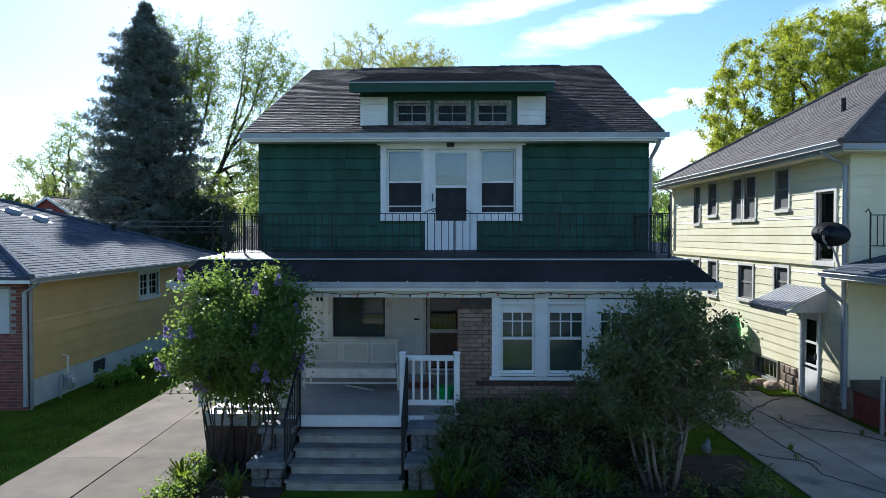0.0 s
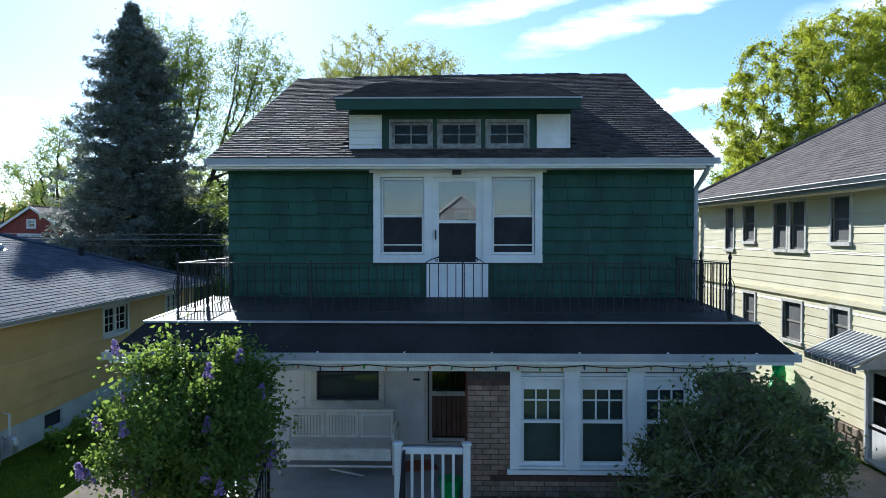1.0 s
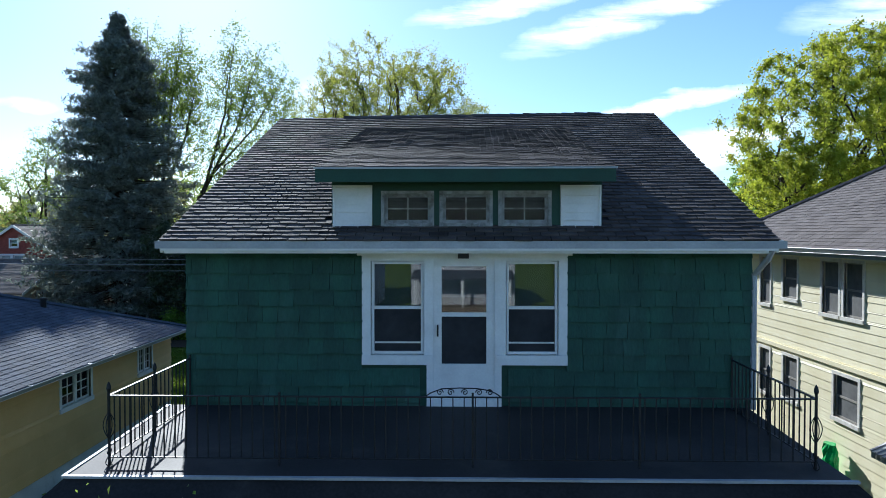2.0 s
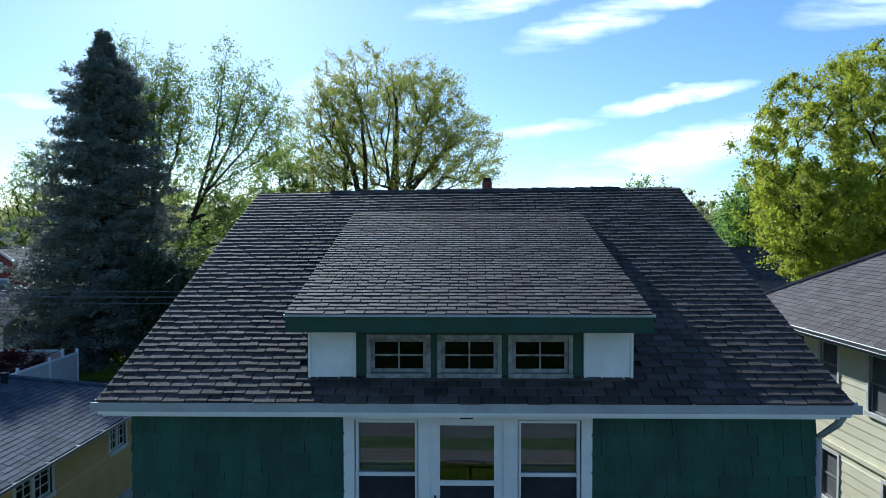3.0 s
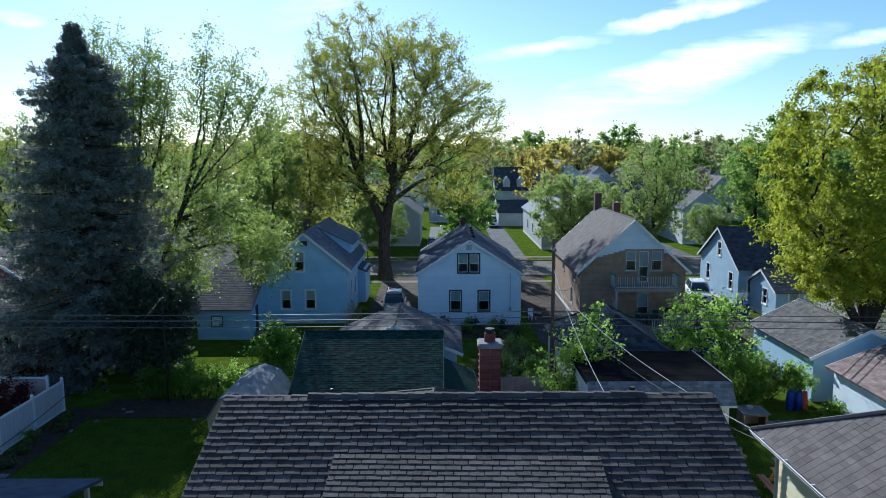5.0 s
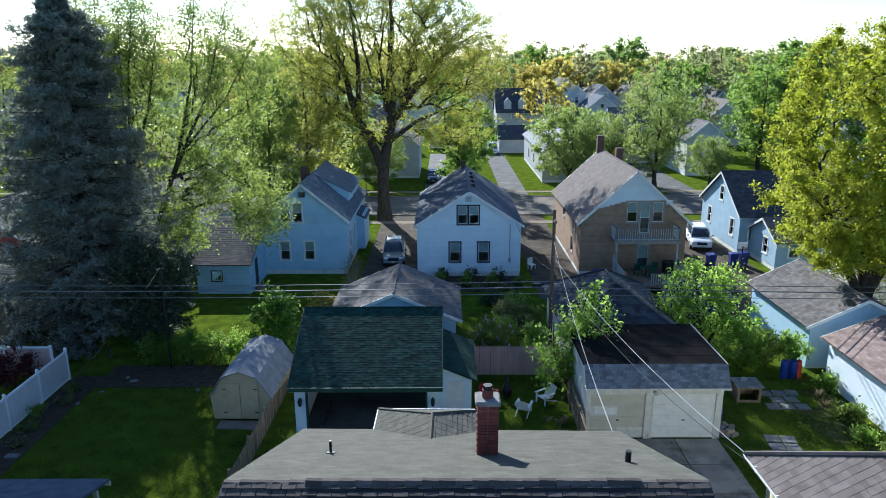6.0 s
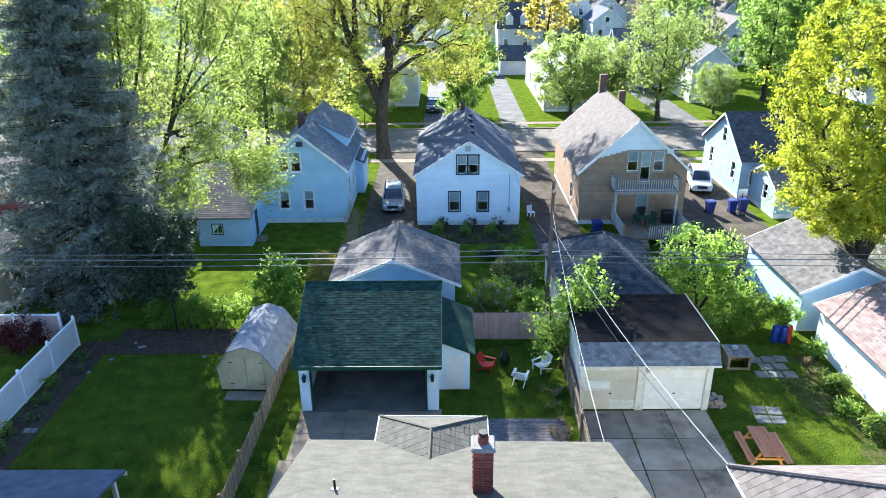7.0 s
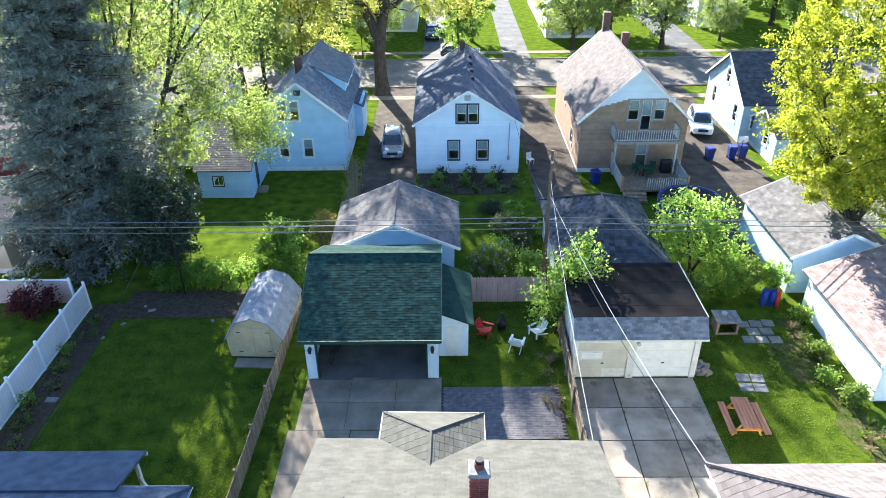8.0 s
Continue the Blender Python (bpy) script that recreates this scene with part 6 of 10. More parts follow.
def spruce(name, label, x, y, h, r, seed=1, boughs=620, sprays=17, needles=13, size=0.24):
    """A tall spruce: drooping boughs all the way up, each set with sprays of needles."""
    rnd, nr = random.Random(seed), np.random.RandomState(seed)
    t = thing(name, label, "tree", pose(x, y, 0))
    g = Geo().tube([(0, 0, -0.1), (0.05, 0, h * 0.5), (0.12, 0, h)], [0.36, 0.22, 0.02], 9)
    pts = []
    for i in range(boughs):
        f = min(0.995, (i + rnd.random()) / boughs)
        f = 1 - (1 - f) ** 1.0
        z = 0.5 + (h - 0.5) * f + rnd.uniform(-0.25, 0.25)
        prof = r * (1 - f) ** 0.52 * min(1.0, 0.86 + f)
        prof *= min(1.0, 0.15 + (1 - f) * 6.2)
        th = i * 2.39996 + rnd.uniform(-0.6, 0.6)
        prof *= 1 + 0.30 * noise.noise(Vector((math.cos(th) * 1.3, math.sin(th) * 1.3, z * 0.55 + seed)))
        ln = max(0.25, prof * rnd.choice((0.45, 0.65, 0.82, 0.95, 1.05, 1.22)))
        drop = 0.30 * (1 - f) + 0.02
        c, s = math.cos(th), math.sin(th)
        high = lambda u: z - ln * drop * u * (1.5 - 0.75 * u) + (0.10 + 0.5 * max(0, f - 0.8)) * ln * u * u
        g.tube([(c * ln * u, s * ln * u, high(u)) for u in (0, 0.4, 0.75, 1.0)], [0.045 * (1 - f) + 0.015, 0.022, 0.014, 0.005], 4, False)
        n = max(5, int(sprays * (0.45 + 0.75 * ln / r)))
        u = nr.uniform(0.22, 1.0, n) ** 0.7
        side = nr.normal(size=n) * (0.17 * ln * (1.15 - 0.8 * u) + 0.05)
        for uu, w in zip(u, side):
            m = needles
            q = np.array([c * ln * uu - s * w, s * ln * uu + c * w, high(uu) - abs(w) * 0.35])
            pts.append(q + nr.normal(size=(m, 3)) * np.array([0.12, 0.12, 0.08]) - np.array([0, 0, 1]) * nr.uniform(0, 0.22, (m, 1)))
    part("trunk", g, M_BARK, t, smooth=True)
    part("foliage", leaf_mesh("foliage", np.concatenate(pts), size, seed, 0.26, 0.3), L_SPRUCE, t)
    return t


def shrub(name, label, x, y, rx, ry, z0, z1, leaf_m, leaves, size, stems=7, bark=M_BARK, seed=1, clumps=60, spread=0.22, flowers=None, flower_m=None, category="shrub", group="", narrow=0.6, foot=0.25, boxy=False, yaw=0, thin=0.035, rough=0.22):
    """A shrub on many stems, with its leaves in clumps and, where given, flower heads."""
    rnd, nr = random.Random(seed), np.random.RandomState(seed)
    t = thing(name, label, category, pose(x, y, 0, 0, 0, yaw), group)
    g = Geo()
    cz, rz = (z0 + z1) / 2, (z1 - z0) / 2
    cl = []
    for i in range(clumps):
        p = nr.normal(size=3)
        p /= np.linalg.norm(p)
        if boxy:
            p /= np.abs(p).max() ** 0.75
        p *= nr.uniform(0.25, 1.0) ** 0.5
        w = 1 + rough * noise.noise(Vector((p[0] * 2 + seed, p[1] * 2, p[2] * 2)))
        cl.append(Vector((p[0] * rx * w, p[1] * ry * w, cz + p[2] * rz * w)))
    for i in range(stems):
        g = Geo()
        th = 2 * math.pi * i / stems + rnd.uniform(-0.3, 0.3)
        q = cl[rnd.randrange(len(cl))]
        f = Vector((foot * math.cos(th), foot * math.sin(th), -0.05))
        top = Vector((q.x * 0.8, q.y * 0.8, max(q.z, cz)))
        mid = f.lerp(top, 0.5) + Vector((0.25 * rx * math.cos(th), 0.25 * ry * math.sin(th), 0))
        k = rnd.uniform(0.6, 1.0) * thin * max(1, rz)
        g.tube([f, f.lerp(mid, 0.5) + Vector((rnd.uniform(-0.05, 0.05), rnd.uniform(-0.05, 0.05), 0)), mid, mid.lerp(top, 0.5) + Vector((rnd.uniform(-0.1, 0.1), rnd.uniform(-0.1, 0.1), 0)), top], [k, k * 0.85, k * 0.65, k * 0.4, 0.006], 6)
        for c in rnd.sample(cl, min(len(cl), max(3, clumps // stems))):
            s = min((mid, mid.lerp(top, 0.5), top), key=lambda e: (e - c).length)
            g.tube(curve(s, c, 0.04, 3, rnd, 0.04), [k * 0.35, k * 0.25, 0.004], 4, False)
        part("stem", g, bark, t, smooth=True)
    n_each = nr.multinomial(leaves, nr.dirichlet(np.ones(clumps) * 3))
    pts = np.concatenate([np.array(p) + nr.normal(size=(n, 3)) * spread * nr.uniform(0.3, 1, (n, 1)) for p, n in zip(cl, n_each)])
    pts = pts[pts[:, 2] > 0.03]
    part("foliage", leaf_mesh("foliage", pts, size, seed, narrow), leaf_m, t)
    if flowers:
        for i in range(flowers):
            p = cl[i % len(cl)]
            d = Vector((p.x / rx, p.y / ry, (p.z - cz) / rz + 0.2))
            if d.length < 0.1:
                continue
            c = Vector((p.x, p.y, p.z)) + d.normalized() * 0.26
            u = nr.uniform(0, 1, 90)
            a = nr.uniform(0, 2 * math.pi, 90)
            w = 0.055 * (1 - u * 0.75)
            q = np.stack([c.x + w * np.cos(a) + 0.05 * d.x * u, c.y + w * np.sin(a) + 0.05 * d.y * u, c.z + 0.18 * u - 0.06], 1)
            part("flower_head", leaf_mesh("flower_head", q, 0.045, seed + i, 0.9), flower_m, t)
    return t


spruce("spruce", "tall dark blue-green spruce in the back yard", -21.0, 49.6, 20.0, 5.6, 5, boughs=800, sprays=19, size=0.26)
grown("evergreen_tree", "dark dense evergreen tree beside the spruce", -15.9, 46.0, [([(0, 0, 0), (0.1, 0, 2.5), (0, 0, 6.0)], 0.14)], [(0, 0, 3.0, 2.1, 1.8, 2.8, 3), (-0.6, 0, 5.2, 1.4, 1.4, 1.8, 1), (1.2, 0, 4.6, 1.4, 1.3, 1.7, 1)], L_YEW, 17000, 0.17, spread=0.26, clumps=240, seed=15, bias=0.15, up=0.4, tip=0.008, along=0.5, hollow=0.4)
grown("oak_tree", "huge spreading tree with young golden-green leaves", -6.2, 79.6,
      [([(0, 0, 0), (0, 0, 4.0), (0.2, 0, 6.4), (1.0, 0, 9.6), (1.0, 0, 14.5), (1.2, 0, 20.0), (0.5, 0.3, 25.2)], 0.68), ([(0.0, 0, 5.6), (-1.2, 0.1, 8.0), (-2.7, 0.2, 11.0), (-3.6, 0.4, 15.0), (-5.2, 0.4, 18.6), (-7.0, 0.2, 21.4)], 0.50), ([(-2.3, 0.1, 10.2), (-2.0, -0.6, 15.0), (-2.6, -0.8, 20.8), (-3.8, -0.6, 24.2)], 0.32),
       ([(0.3, 0.1, 8.8), (2.6, -0.3, 12.0), (6.0, -0.8, 16.0), (9.4, -0.8, 18.3)], 0.40), ([(0.2, -0.1, 7.6), (3.6, -0.8, 10.0), (8.2, -1.2, 12.0)], 0.30), ([(0.1, 0.1, 7.8), (-3.8, -0.6, 10.6), (-7.2, -0.6, 13.8)], 0.30), ([(2.0, -0.2, 11.2), (3.8, 0.8, 18.3), (6.0, 1.0, 23.5)], 0.28), ([(0.6, 0.2, 11.5), (0.6, 3.0, 16), (0.5, 5.0, 20)], 0.26), ([(0.6, -0.2, 11.0), (0.2, -3.0, 15.5), (0.8, -5.0, 18.5)], 0.24)],
      [(0.6, 0, 18.6, 9.4, 8.4, 8.2, 6), (-6.6, 0, 16.0, 4.6, 5.6, 6.0, 1.7), (8.2, -0.4, 15.6, 4.8, 5.6, 5.0, 1.8), (-4.6, -1.5, 9.8, 6.0, 4.0, 2.6, 0.9), (6.4, -1, 9.6, 5.6, 4.0, 2.4, 0.9), (4.5, 0, 21.5, 5.0, 5.0, 4.6, 1.0), (-3.6, 0, 22, 5.0, 5.0, 4.4, 1.0)],
      L_OAK, 100000, 0.18, spread=0.46, clumps=1900, seed=11, bias=0.30, up=0.9, tip=0.0138, along=0.6, hollow=0.36, wob=0.05)
grown("maple_tree", "full round maple with bright yellow-green leaves", 23.0, 46.5, [([(0, 0, 0), (0.1, 0, 3.5), (-0.3, 0.2, 8), (0.2, 0, 13), (0, 0, 17)], 0.42), ([(0.1, 0, 3.2), (2.0, 0.6, 7), (3.4, 0.4, 11.5)], 0.24), ([(0, 0, 3.0), (-2.2, -0.4, 6.5), (-3.6, -0.6, 10.5)], 0.24)],
      [(0.6, 0, 11.2, 6.8, 6.5, 7.4, 5), (-2.0, -1, 8.6, 4.2, 4.4, 3.8, 1.2), (3.0, 1, 14, 4.4, 4.4, 4.4, 1.3), (3.0, -1, 8.0, 4.8, 4.6, 3.4, 1.2), (7.0, 1.5, 15.2, 4.6, 4.6, 5.4, 1.6)], L_MAPLE, 215000, 0.150, spread=0.30, clumps=1400, seed=12, bias=0.26, up=0.6, tip=0.013, along=0.40, hollow=0.62)
# slender trees that share one foot
POP = dict(size=0.15, spread=0.42, bias=0.10, up=1.9, tip=0.0055, along=0.8, group="slender trees behind the lawn", hollow=0.1, wob=0.03)
grown("poplar_tree", "slender tree with sparse fluttering young leaves", -20.9, 54.6, [([(0, 0, 0), (-0.3, 0, 7), (-0.4, 0, 13), (-0.3, 0, 20.6)], 0.16), ([(-0.2, 0, 4.5), (-1.4, 0.2, 12), (-1.5, 0.2, 20.6)], 0.13), ([(-0.2, 0, 5.5), (-2.6, 0.2, 12), (-3.0, 0.2, 18.6)], 0.10)],
      [(-1.4, 0, 17.0, 1.5, 1.5, 4.6, 3), (0.2, 0, 15.8, 1.5, 1.4, 5.4, 3), (-2.6, 0, 14.2, 1.7, 1.5, 4.6, 1.6), (-1.2, -0.4, 8, 2.4, 1.8, 4.0, 2.0)], L_POPLAR, 17000, clumps=760, seed=21, **POP)
grown("poplar_tree", "slender tree with sparse fluttering young leaves", -20.2, 54.2, [([(0, 0, 0), (0, 0, 6), (0.2, 0, 10), (0.8, 0, 15), (1.6, 0, 20.4)], 0.17), ([(0.1, 0, 8), (0.2, 0, 13), (0.5, 0.2, 19.4)], 0.12), ([(0.2, 0, 9), (1.8, 0, 13), (2.9, 0.2, 18.6)], 0.10)],
      [(1.5, 0, 16.8, 1.5, 1.5, 4.4, 3), (0.5, 0, 15.0, 1.4, 1.5, 4.8, 2.0), (2.8, 0, 14.8, 1.5, 1.4, 4.2, 1.8), (2.2, 0, 10.5, 1.7, 1.4, 2.8, 1.0), (2.6, -0.4, 5.5, 1.7, 1.5, 2.6, 1.6)], L_POPLAR, 17000, clumps=760, seed=22, **POP)
grown("poplar_tree", "leaning tree with sparse young leaves and a hanging limb", -19.3, 53.8, [([(0, 0, 0), (0.5, 0, 5), (2.5, 0, 9.8), (3.8, 0, 14.5), (4.6, 0, 20.2)], 0.20), ([(2.2, 0, 9.0), (4.6, 0, 13.5), (6.4, 0, 19.2)], 0.13), ([(2.6, 0, 10.0), (5.8, 0, 13.5), (8.2, 0, 17.4)], 0.10), ([(1.9, 0, 8.6), (4.5, -0.5, 9.6), (7.4, -0.9, 8.0)], 0.12)],
      [(4.5, 0, 16.8, 1.8, 1.7, 4.2, 3), (6.3, 0, 16.0, 1.8, 1.7, 4.0, 2.8), (7.9, 0, 14.6, 1.7, 1.6, 3.4, 2.0), (5.6, 0, 12, 2.4, 2.0, 2.8, 1.8), (7.9, -0.8, 6.8, 2.2, 1.9, 2.7, 4.2), (5.2, -0.8, 8.8, 2.2, 1.7, 2.6, 2.4), (3.0, -0.4, 6.6, 2.0, 1.6, 3.2, 2.6), (3.6, 0, 11.5, 1.4, 1.5, 3.0, 1.2)], L_POPLAR, 30000, clumps=1100, seed=23, **POP)
grown("leafy_tree", "thin tree with lacy young leaves beyond the spruce", -38.6, 72.0, [([(0, 0, 0), (0.2, 0, 5), (0, 0, 10), (0.4, 0, 15.5)], 0.24), ([(0.1, 0, 4), (-2.2, 0.2, 8), (-3.2, 0.2, 12.5)], 0.14), ([(0.1, 0, 4), (2.2, 0.2, 8), (3.6, 0.2, 12)], 0.14)],
      [(0.2, 0, 12.4, 2.6, 2.6, 4.2, 2), (-2.8, 0, 9.5, 2.6, 2.4, 3.6, 1.6), (3.0, 0, 9.0, 2.6, 2.4, 3.8, 1.6), (0, 0, 5.5, 4.2, 3.0, 2.8, 1.4)], L_POPLAR, 12000, 0.19, spread=0.42, clumps=420, seed=24, bias=0.15, up=1.2, tip=0.012, along=0.7, hollow=0.2)
grown("leafy_tree", "leafy dull green tree beside the far street", -15.6, 71.5, [([(0, 0, 0), (0, 0, 5), (0.3, 0, 11), (0, 0, 16)], 0.22)], [(0, 0, 11.5, 3.0, 2.8, 5.8, 3), (0.5, 0, 7, 2.8, 2.6, 3.0, 1)], L_POPLAR, 12000, 0.24, spread=0.45, clumps=170, seed=31, bias=0.15, up=1.0, along=0.6)
shrub("lilac_bush", "tall lilac with fresh leaves and purple flower heads", -3.26, 11.2, 1.06, 1.0, 1.1, 3.24, L_LILAC, 29000, 0.064, 26, M_BARK, 41, 150, 0.20, 30, L_LILACFLOWER, foot=0.4, thin=0.020, rough=0.4)
shrub("dark_shrub", "tall dark evergreen shrub on several bare stems", 3.32, 10.5, 1.18, 1.0, 0.55, 3.1, L_HOLLY, 24000, 0.075, 9, M_BARK_PALE, 42, 300, 0.125, foot=0.2, narrow=0.42, rough=0.6, thin=0.03)
shrub("hedge", "low dense hedge under the sunroom windows", 1.75, 11.1, 1.85, 0.68, 0.0, 1.16, L_HOLLY, 34000, 0.05, 14, M_BARK, 43, 170, 0.14, boxy=True, category="hedge", foot=0.8)
grown("young_tree", "young upright tree with light green leaves by the fence", 5.75, 40.4, [([(0, 0, 0), (0.1, 0, 2.0), (0.5, 0, 4.2), (1.0, 0, 5.9)], 0.06), ([(0.05, 0, 0.8), (-0.6, 0, 2.4), (-0.7, 0, 4.0)], 0.04), ([(0.1, 0, 1.2), (1.1, 0, 3.0), (2.0, -0.2, 4.9)], 0.04)],
      [(-0.9, 0, 2.3, 1.0, 1.0, 1.6, 2), (0.2, 0, 3.7, 1.1, 1.0, 1.7, 2), (1.1, 0, 4.7, 0.9, 0.9, 1.5, 2), (0.3, 0, 1.9, 1.0, 1.0, 1.4, 1.5), (1.8, -0.1, 4.0, 0.6, 0.6, 1.2, 0.8)], L_GREEN, 4600, 0.16, spread=0.26, clumps=190, seed=51, bias=0.1, up=1.2, tip=0.006, along=0.8, hollow=0.1)
grown("small_tree", "small light green tree behind the flat roof", 14.2, 45.6, [([(0, 0, 0), (-0.2, 0, 1.5), (-0.6, 0, 3.0), (-0.8, 0, 4.8)], 0.09), ([(0.1, 0, 0.5), (0.9, 0, 2.2), (1.4, 0.1, 4.0)], 0.07)],
      [(-0.8, 0, 3.4, 2.0, 1.9, 2.2, 3), (0.9, -0.2, 4.0, 1.2, 1.2, 1.7, 1.2), (1.6, -0.5, 2.2, 1.7, 1.6, 1.5, 1.5), (-2.0, 0, 2.2, 1.2, 1.2, 1.3, 1)], L_GREEN, 7600, 0.17, spread=0.26, clumps=260, seed=52, bias=0.15, up=0.8, tip=0.007, along=0.6, hollow=0.15)
grown("small_tree", "small round tree beside the shed", -9.1, 45.4, [([(0, 0, 0), (0, 0, 1.5), (0.2, 0, 3.4)], 0.08)], [(0, 0, 2.4, 1.35, 1.3, 1.75, 1)], L_GREEN, 6500, 0.16, spread=0.24, clumps=90, seed=53, bias=0.15, up=0.6, tip=0.007, along=0.6, hollow=0.2)
grown("golden_tree", "tree with golden young leaves beside the huge one", -13.3, 77.0, [([(0, 0, 0), (0, 0, 5), (0.2, 0, 10), (0, 0, 15)], 0.28)], [(0, 0, 10.5, 3.6, 3.4, 6.0, 4), (1.5, 0, 5.5, 3.6, 3.2, 2.8, 1)], L_GOLD, 9500, 0.25, spread=0.62, clumps=300, seed=33, bias=0.18, up=0.8, along=0.5)
grown("hedge_tree", "dense deep green tree beside the huge one", 1.6, 92.0, [([(0, 0, 0), (0, 0, 4), (0, 0, 9)], 0.2)], [(0, 0, 6.5, 2.4, 2.3, 5.5, 1)], L_FARGREEN, 9000, 0.3, spread=0.4, clumps=120, seed=34, along=0.4)

# crowns far off: a few kinds, each repeated
near_kinds = [grown("street_tree", "round green tree over bare lower twigs by the far street", 15.4, 96.0, [([(0, 0, 0), (0, 0, 3), (0.3, 0, 7), (0, 0, 10.0)], 0.26), ([(0, 0, 2.2), (1.8, 0, 5), (3.0, 0, 8)], 0.15), ([(0, 0, 2.4), (-1.8, 0.4, 5), (-2.8, 0.5, 7.5)], 0.15)], [(0, 0, 6.8, 5.2, 4.9, 4.1, 4), (0, 0, 4.2, 4.6, 4.4, 2.8, 1.4)], L_FARTHIN, 19000, 0.25, spread=0.45, clumps=300, seed=61, bias=0.22, up=0.5, tip=0.014, along=0.6, group="street trees", hollow=0.4),
              grown("street_tree", "tall thinly leaved tree with dense twigs by the far street", 25.8, 95.3, [([(0, 0, 0), (0, 0, 3), (0.3, 0, 8), (0, 0, 13)], 0.3), ([(0, 0, 2.5), (2.2, 0, 6), (3.2, 0, 10)], 0.17), ([(0, 0, 2.5), (-2.2, 0.4, 6), (-3.0, 0.5, 9.5)], 0.17)], [(0, 0, 9.2, 4.8, 4.5, 5.6, 4), (0, 0, 4.6, 4.8, 4.4, 3.0, 1.6)], L_FARTHIN, 14000, 0.25, spread=0.48, clumps=360, seed=62, bias=0.2, up=0.7, tip=0.015, along=0.6, group="street trees", hollow=0.35),
              grown("street_tree", "deep green full tree beyond the far street", 43.6, 107.0, [([(0, 0, 0), (0, 0, 4), (0, 0, 9), (0, 0, 14)], 0.35)], [(0, 0, 8.3, 4.9, 4.9, 6.8, 4)], L_FARGREEN, 9000, 0.36, spread=0.6, clumps=130, seed=63, along=0.4, group="street trees", hollow=0.45)]
for x, y, k, s in ((47.5, 110, 2, 1.22), (52.5, 111, 2, 1.26), (50, 84, 2, 0.9), (55, 97, 2, 1.1), (21.5, 104, 0, 0.85), (36, 118, 0, 1.0), (3.4, 100, 2, 0.72), (34, 99, 0, 0.6), (44, 101, 2, 0.45), (-8, 96, 0, 0.7)):
    c = copy_thing(near_kinds[k], pose(x, y, 0, 0, 0, 31 * x))
    c.scale = (s, s, s)
far_kinds = []
for i, (lab, mat, bl, n) in enumerate((("round green tree among the far houses", L_FAR, [(0, 0, 8.5, 5.2, 5.2, 6.0, 3), (2.5, 1, 6, 3.5, 3.5, 4, 1)], 2000), ("golden young tree among the far houses", L_FARGOLD, [(0, 0, 8.0, 5.6, 5.4, 5.4, 3), (-3, 0, 6, 3.5, 3.5, 4, 1)], 2000),
                                       ("full deep green tree among the far houses", L_FARGREEN, [(0, 0, 8.5, 4.6, 4.6, 6.6, 3), (1.5, 1, 11, 3, 3, 3.5, 1)], 2000), ("thinly leaved brownish tree among the far houses", L_FARBROWN, [(0, 0, 9.0, 5.0, 5.0, 6.0, 3)], 1500))):
    far_kinds.append(grown("street_tree", lab, (-18, 20, 62, 9)[i], (128, 152, 150, 186)[i], [([(0, 0, 0), (0, 0, 4), (0.3, 0, 9), (0, 0, 13)], 0.32)], bl, mat, n, 0.66, spread=0.85, clumps=44, seed=70 + i, along=0.4, tip=0.03, group="far trees", hollow=0.4))
rnd = random.Random(77)
for i in range(185):
    y = 112 + 340 * rnd.random() ** 0.75
    x = rnd.uniform(-0.72, 0.72) * (y + 30)
    if (abs(x - 8.4) < 6 and y < 175) or (y < 150 and abs(x) < 14) or (y < 240 and -2 < x < 80 and rnd.random() < 0.6) or (y < 205 and 0.09 < x / (y - 10) < 0.26):
        continue
    k = far_kinds[rnd.choice((0, 0, 1, 1, 2, 3, 3))]
    c = copy_thing(k, pose(x, y, 0, 0, 0, rnd.uniform(0, 360)))
    s = rnd.uniform(0.65, 1.0) + (0.45 if y > 250 else 0.0)
    c.scale = (s, s, s * rnd.uniform(0.9, 1.2))
for i in range(44):
    y = 470 + 330 * rnd.random()
    c = copy_thing(far_kinds[rnd.choice((0, 0, 2, 3))], pose((i / 43 * 1.3 - 0.65) * (y + 30) + rnd.uniform(-12, 12), y, 0, 0, 0, rnd.uniform(0, 360)))
    k = rnd.uniform(1.5, 1.9)
    c.scale = (k * 2.2, k * 1.5, k)
for x, y, k, s in ((-27, 72, 3, 0.75), (-34, 70, 3, 0.65), (-27, 80, 0, 0.9), (-21, 83, 0, 0.9), (-40, 66, 0, 0.6), (-42, 78, 3, 0.8), (-33, 90, 0, 1.0), (-22, 99, 2, 0.9), (-14, 101, 0, 0.9), (-42, 100, 3, 1.2),
                   (60, 125, 0, 0.9), (68, 130, 1, 0.9), (52, 128, 0, 0.8), (44, 132, 3, 0.7), (38, 138, 2, 0.5), (20, 128, 0, 0.35), (28, 142, 0, 0.4), (56, 142, 2, 0.9), (72, 150, 0, 1.0), (48, 186, 3, 0.8), (58, 200, 1, 1.0), (19.5, 186, 0, 0.55), (31.5, 188, 0, 0.4), (40, 240, 2, 1.2), (52, 240, 0, 1.3), (66, 222, 3, 1.1), (22, 246, 0, 1.4), (31, 250, 2, 1.4)):
    c = copy_thing(far_kinds[k], pose(x, y, 0, 0, 0, 31 * x))
    c.scale = (s, s, s)
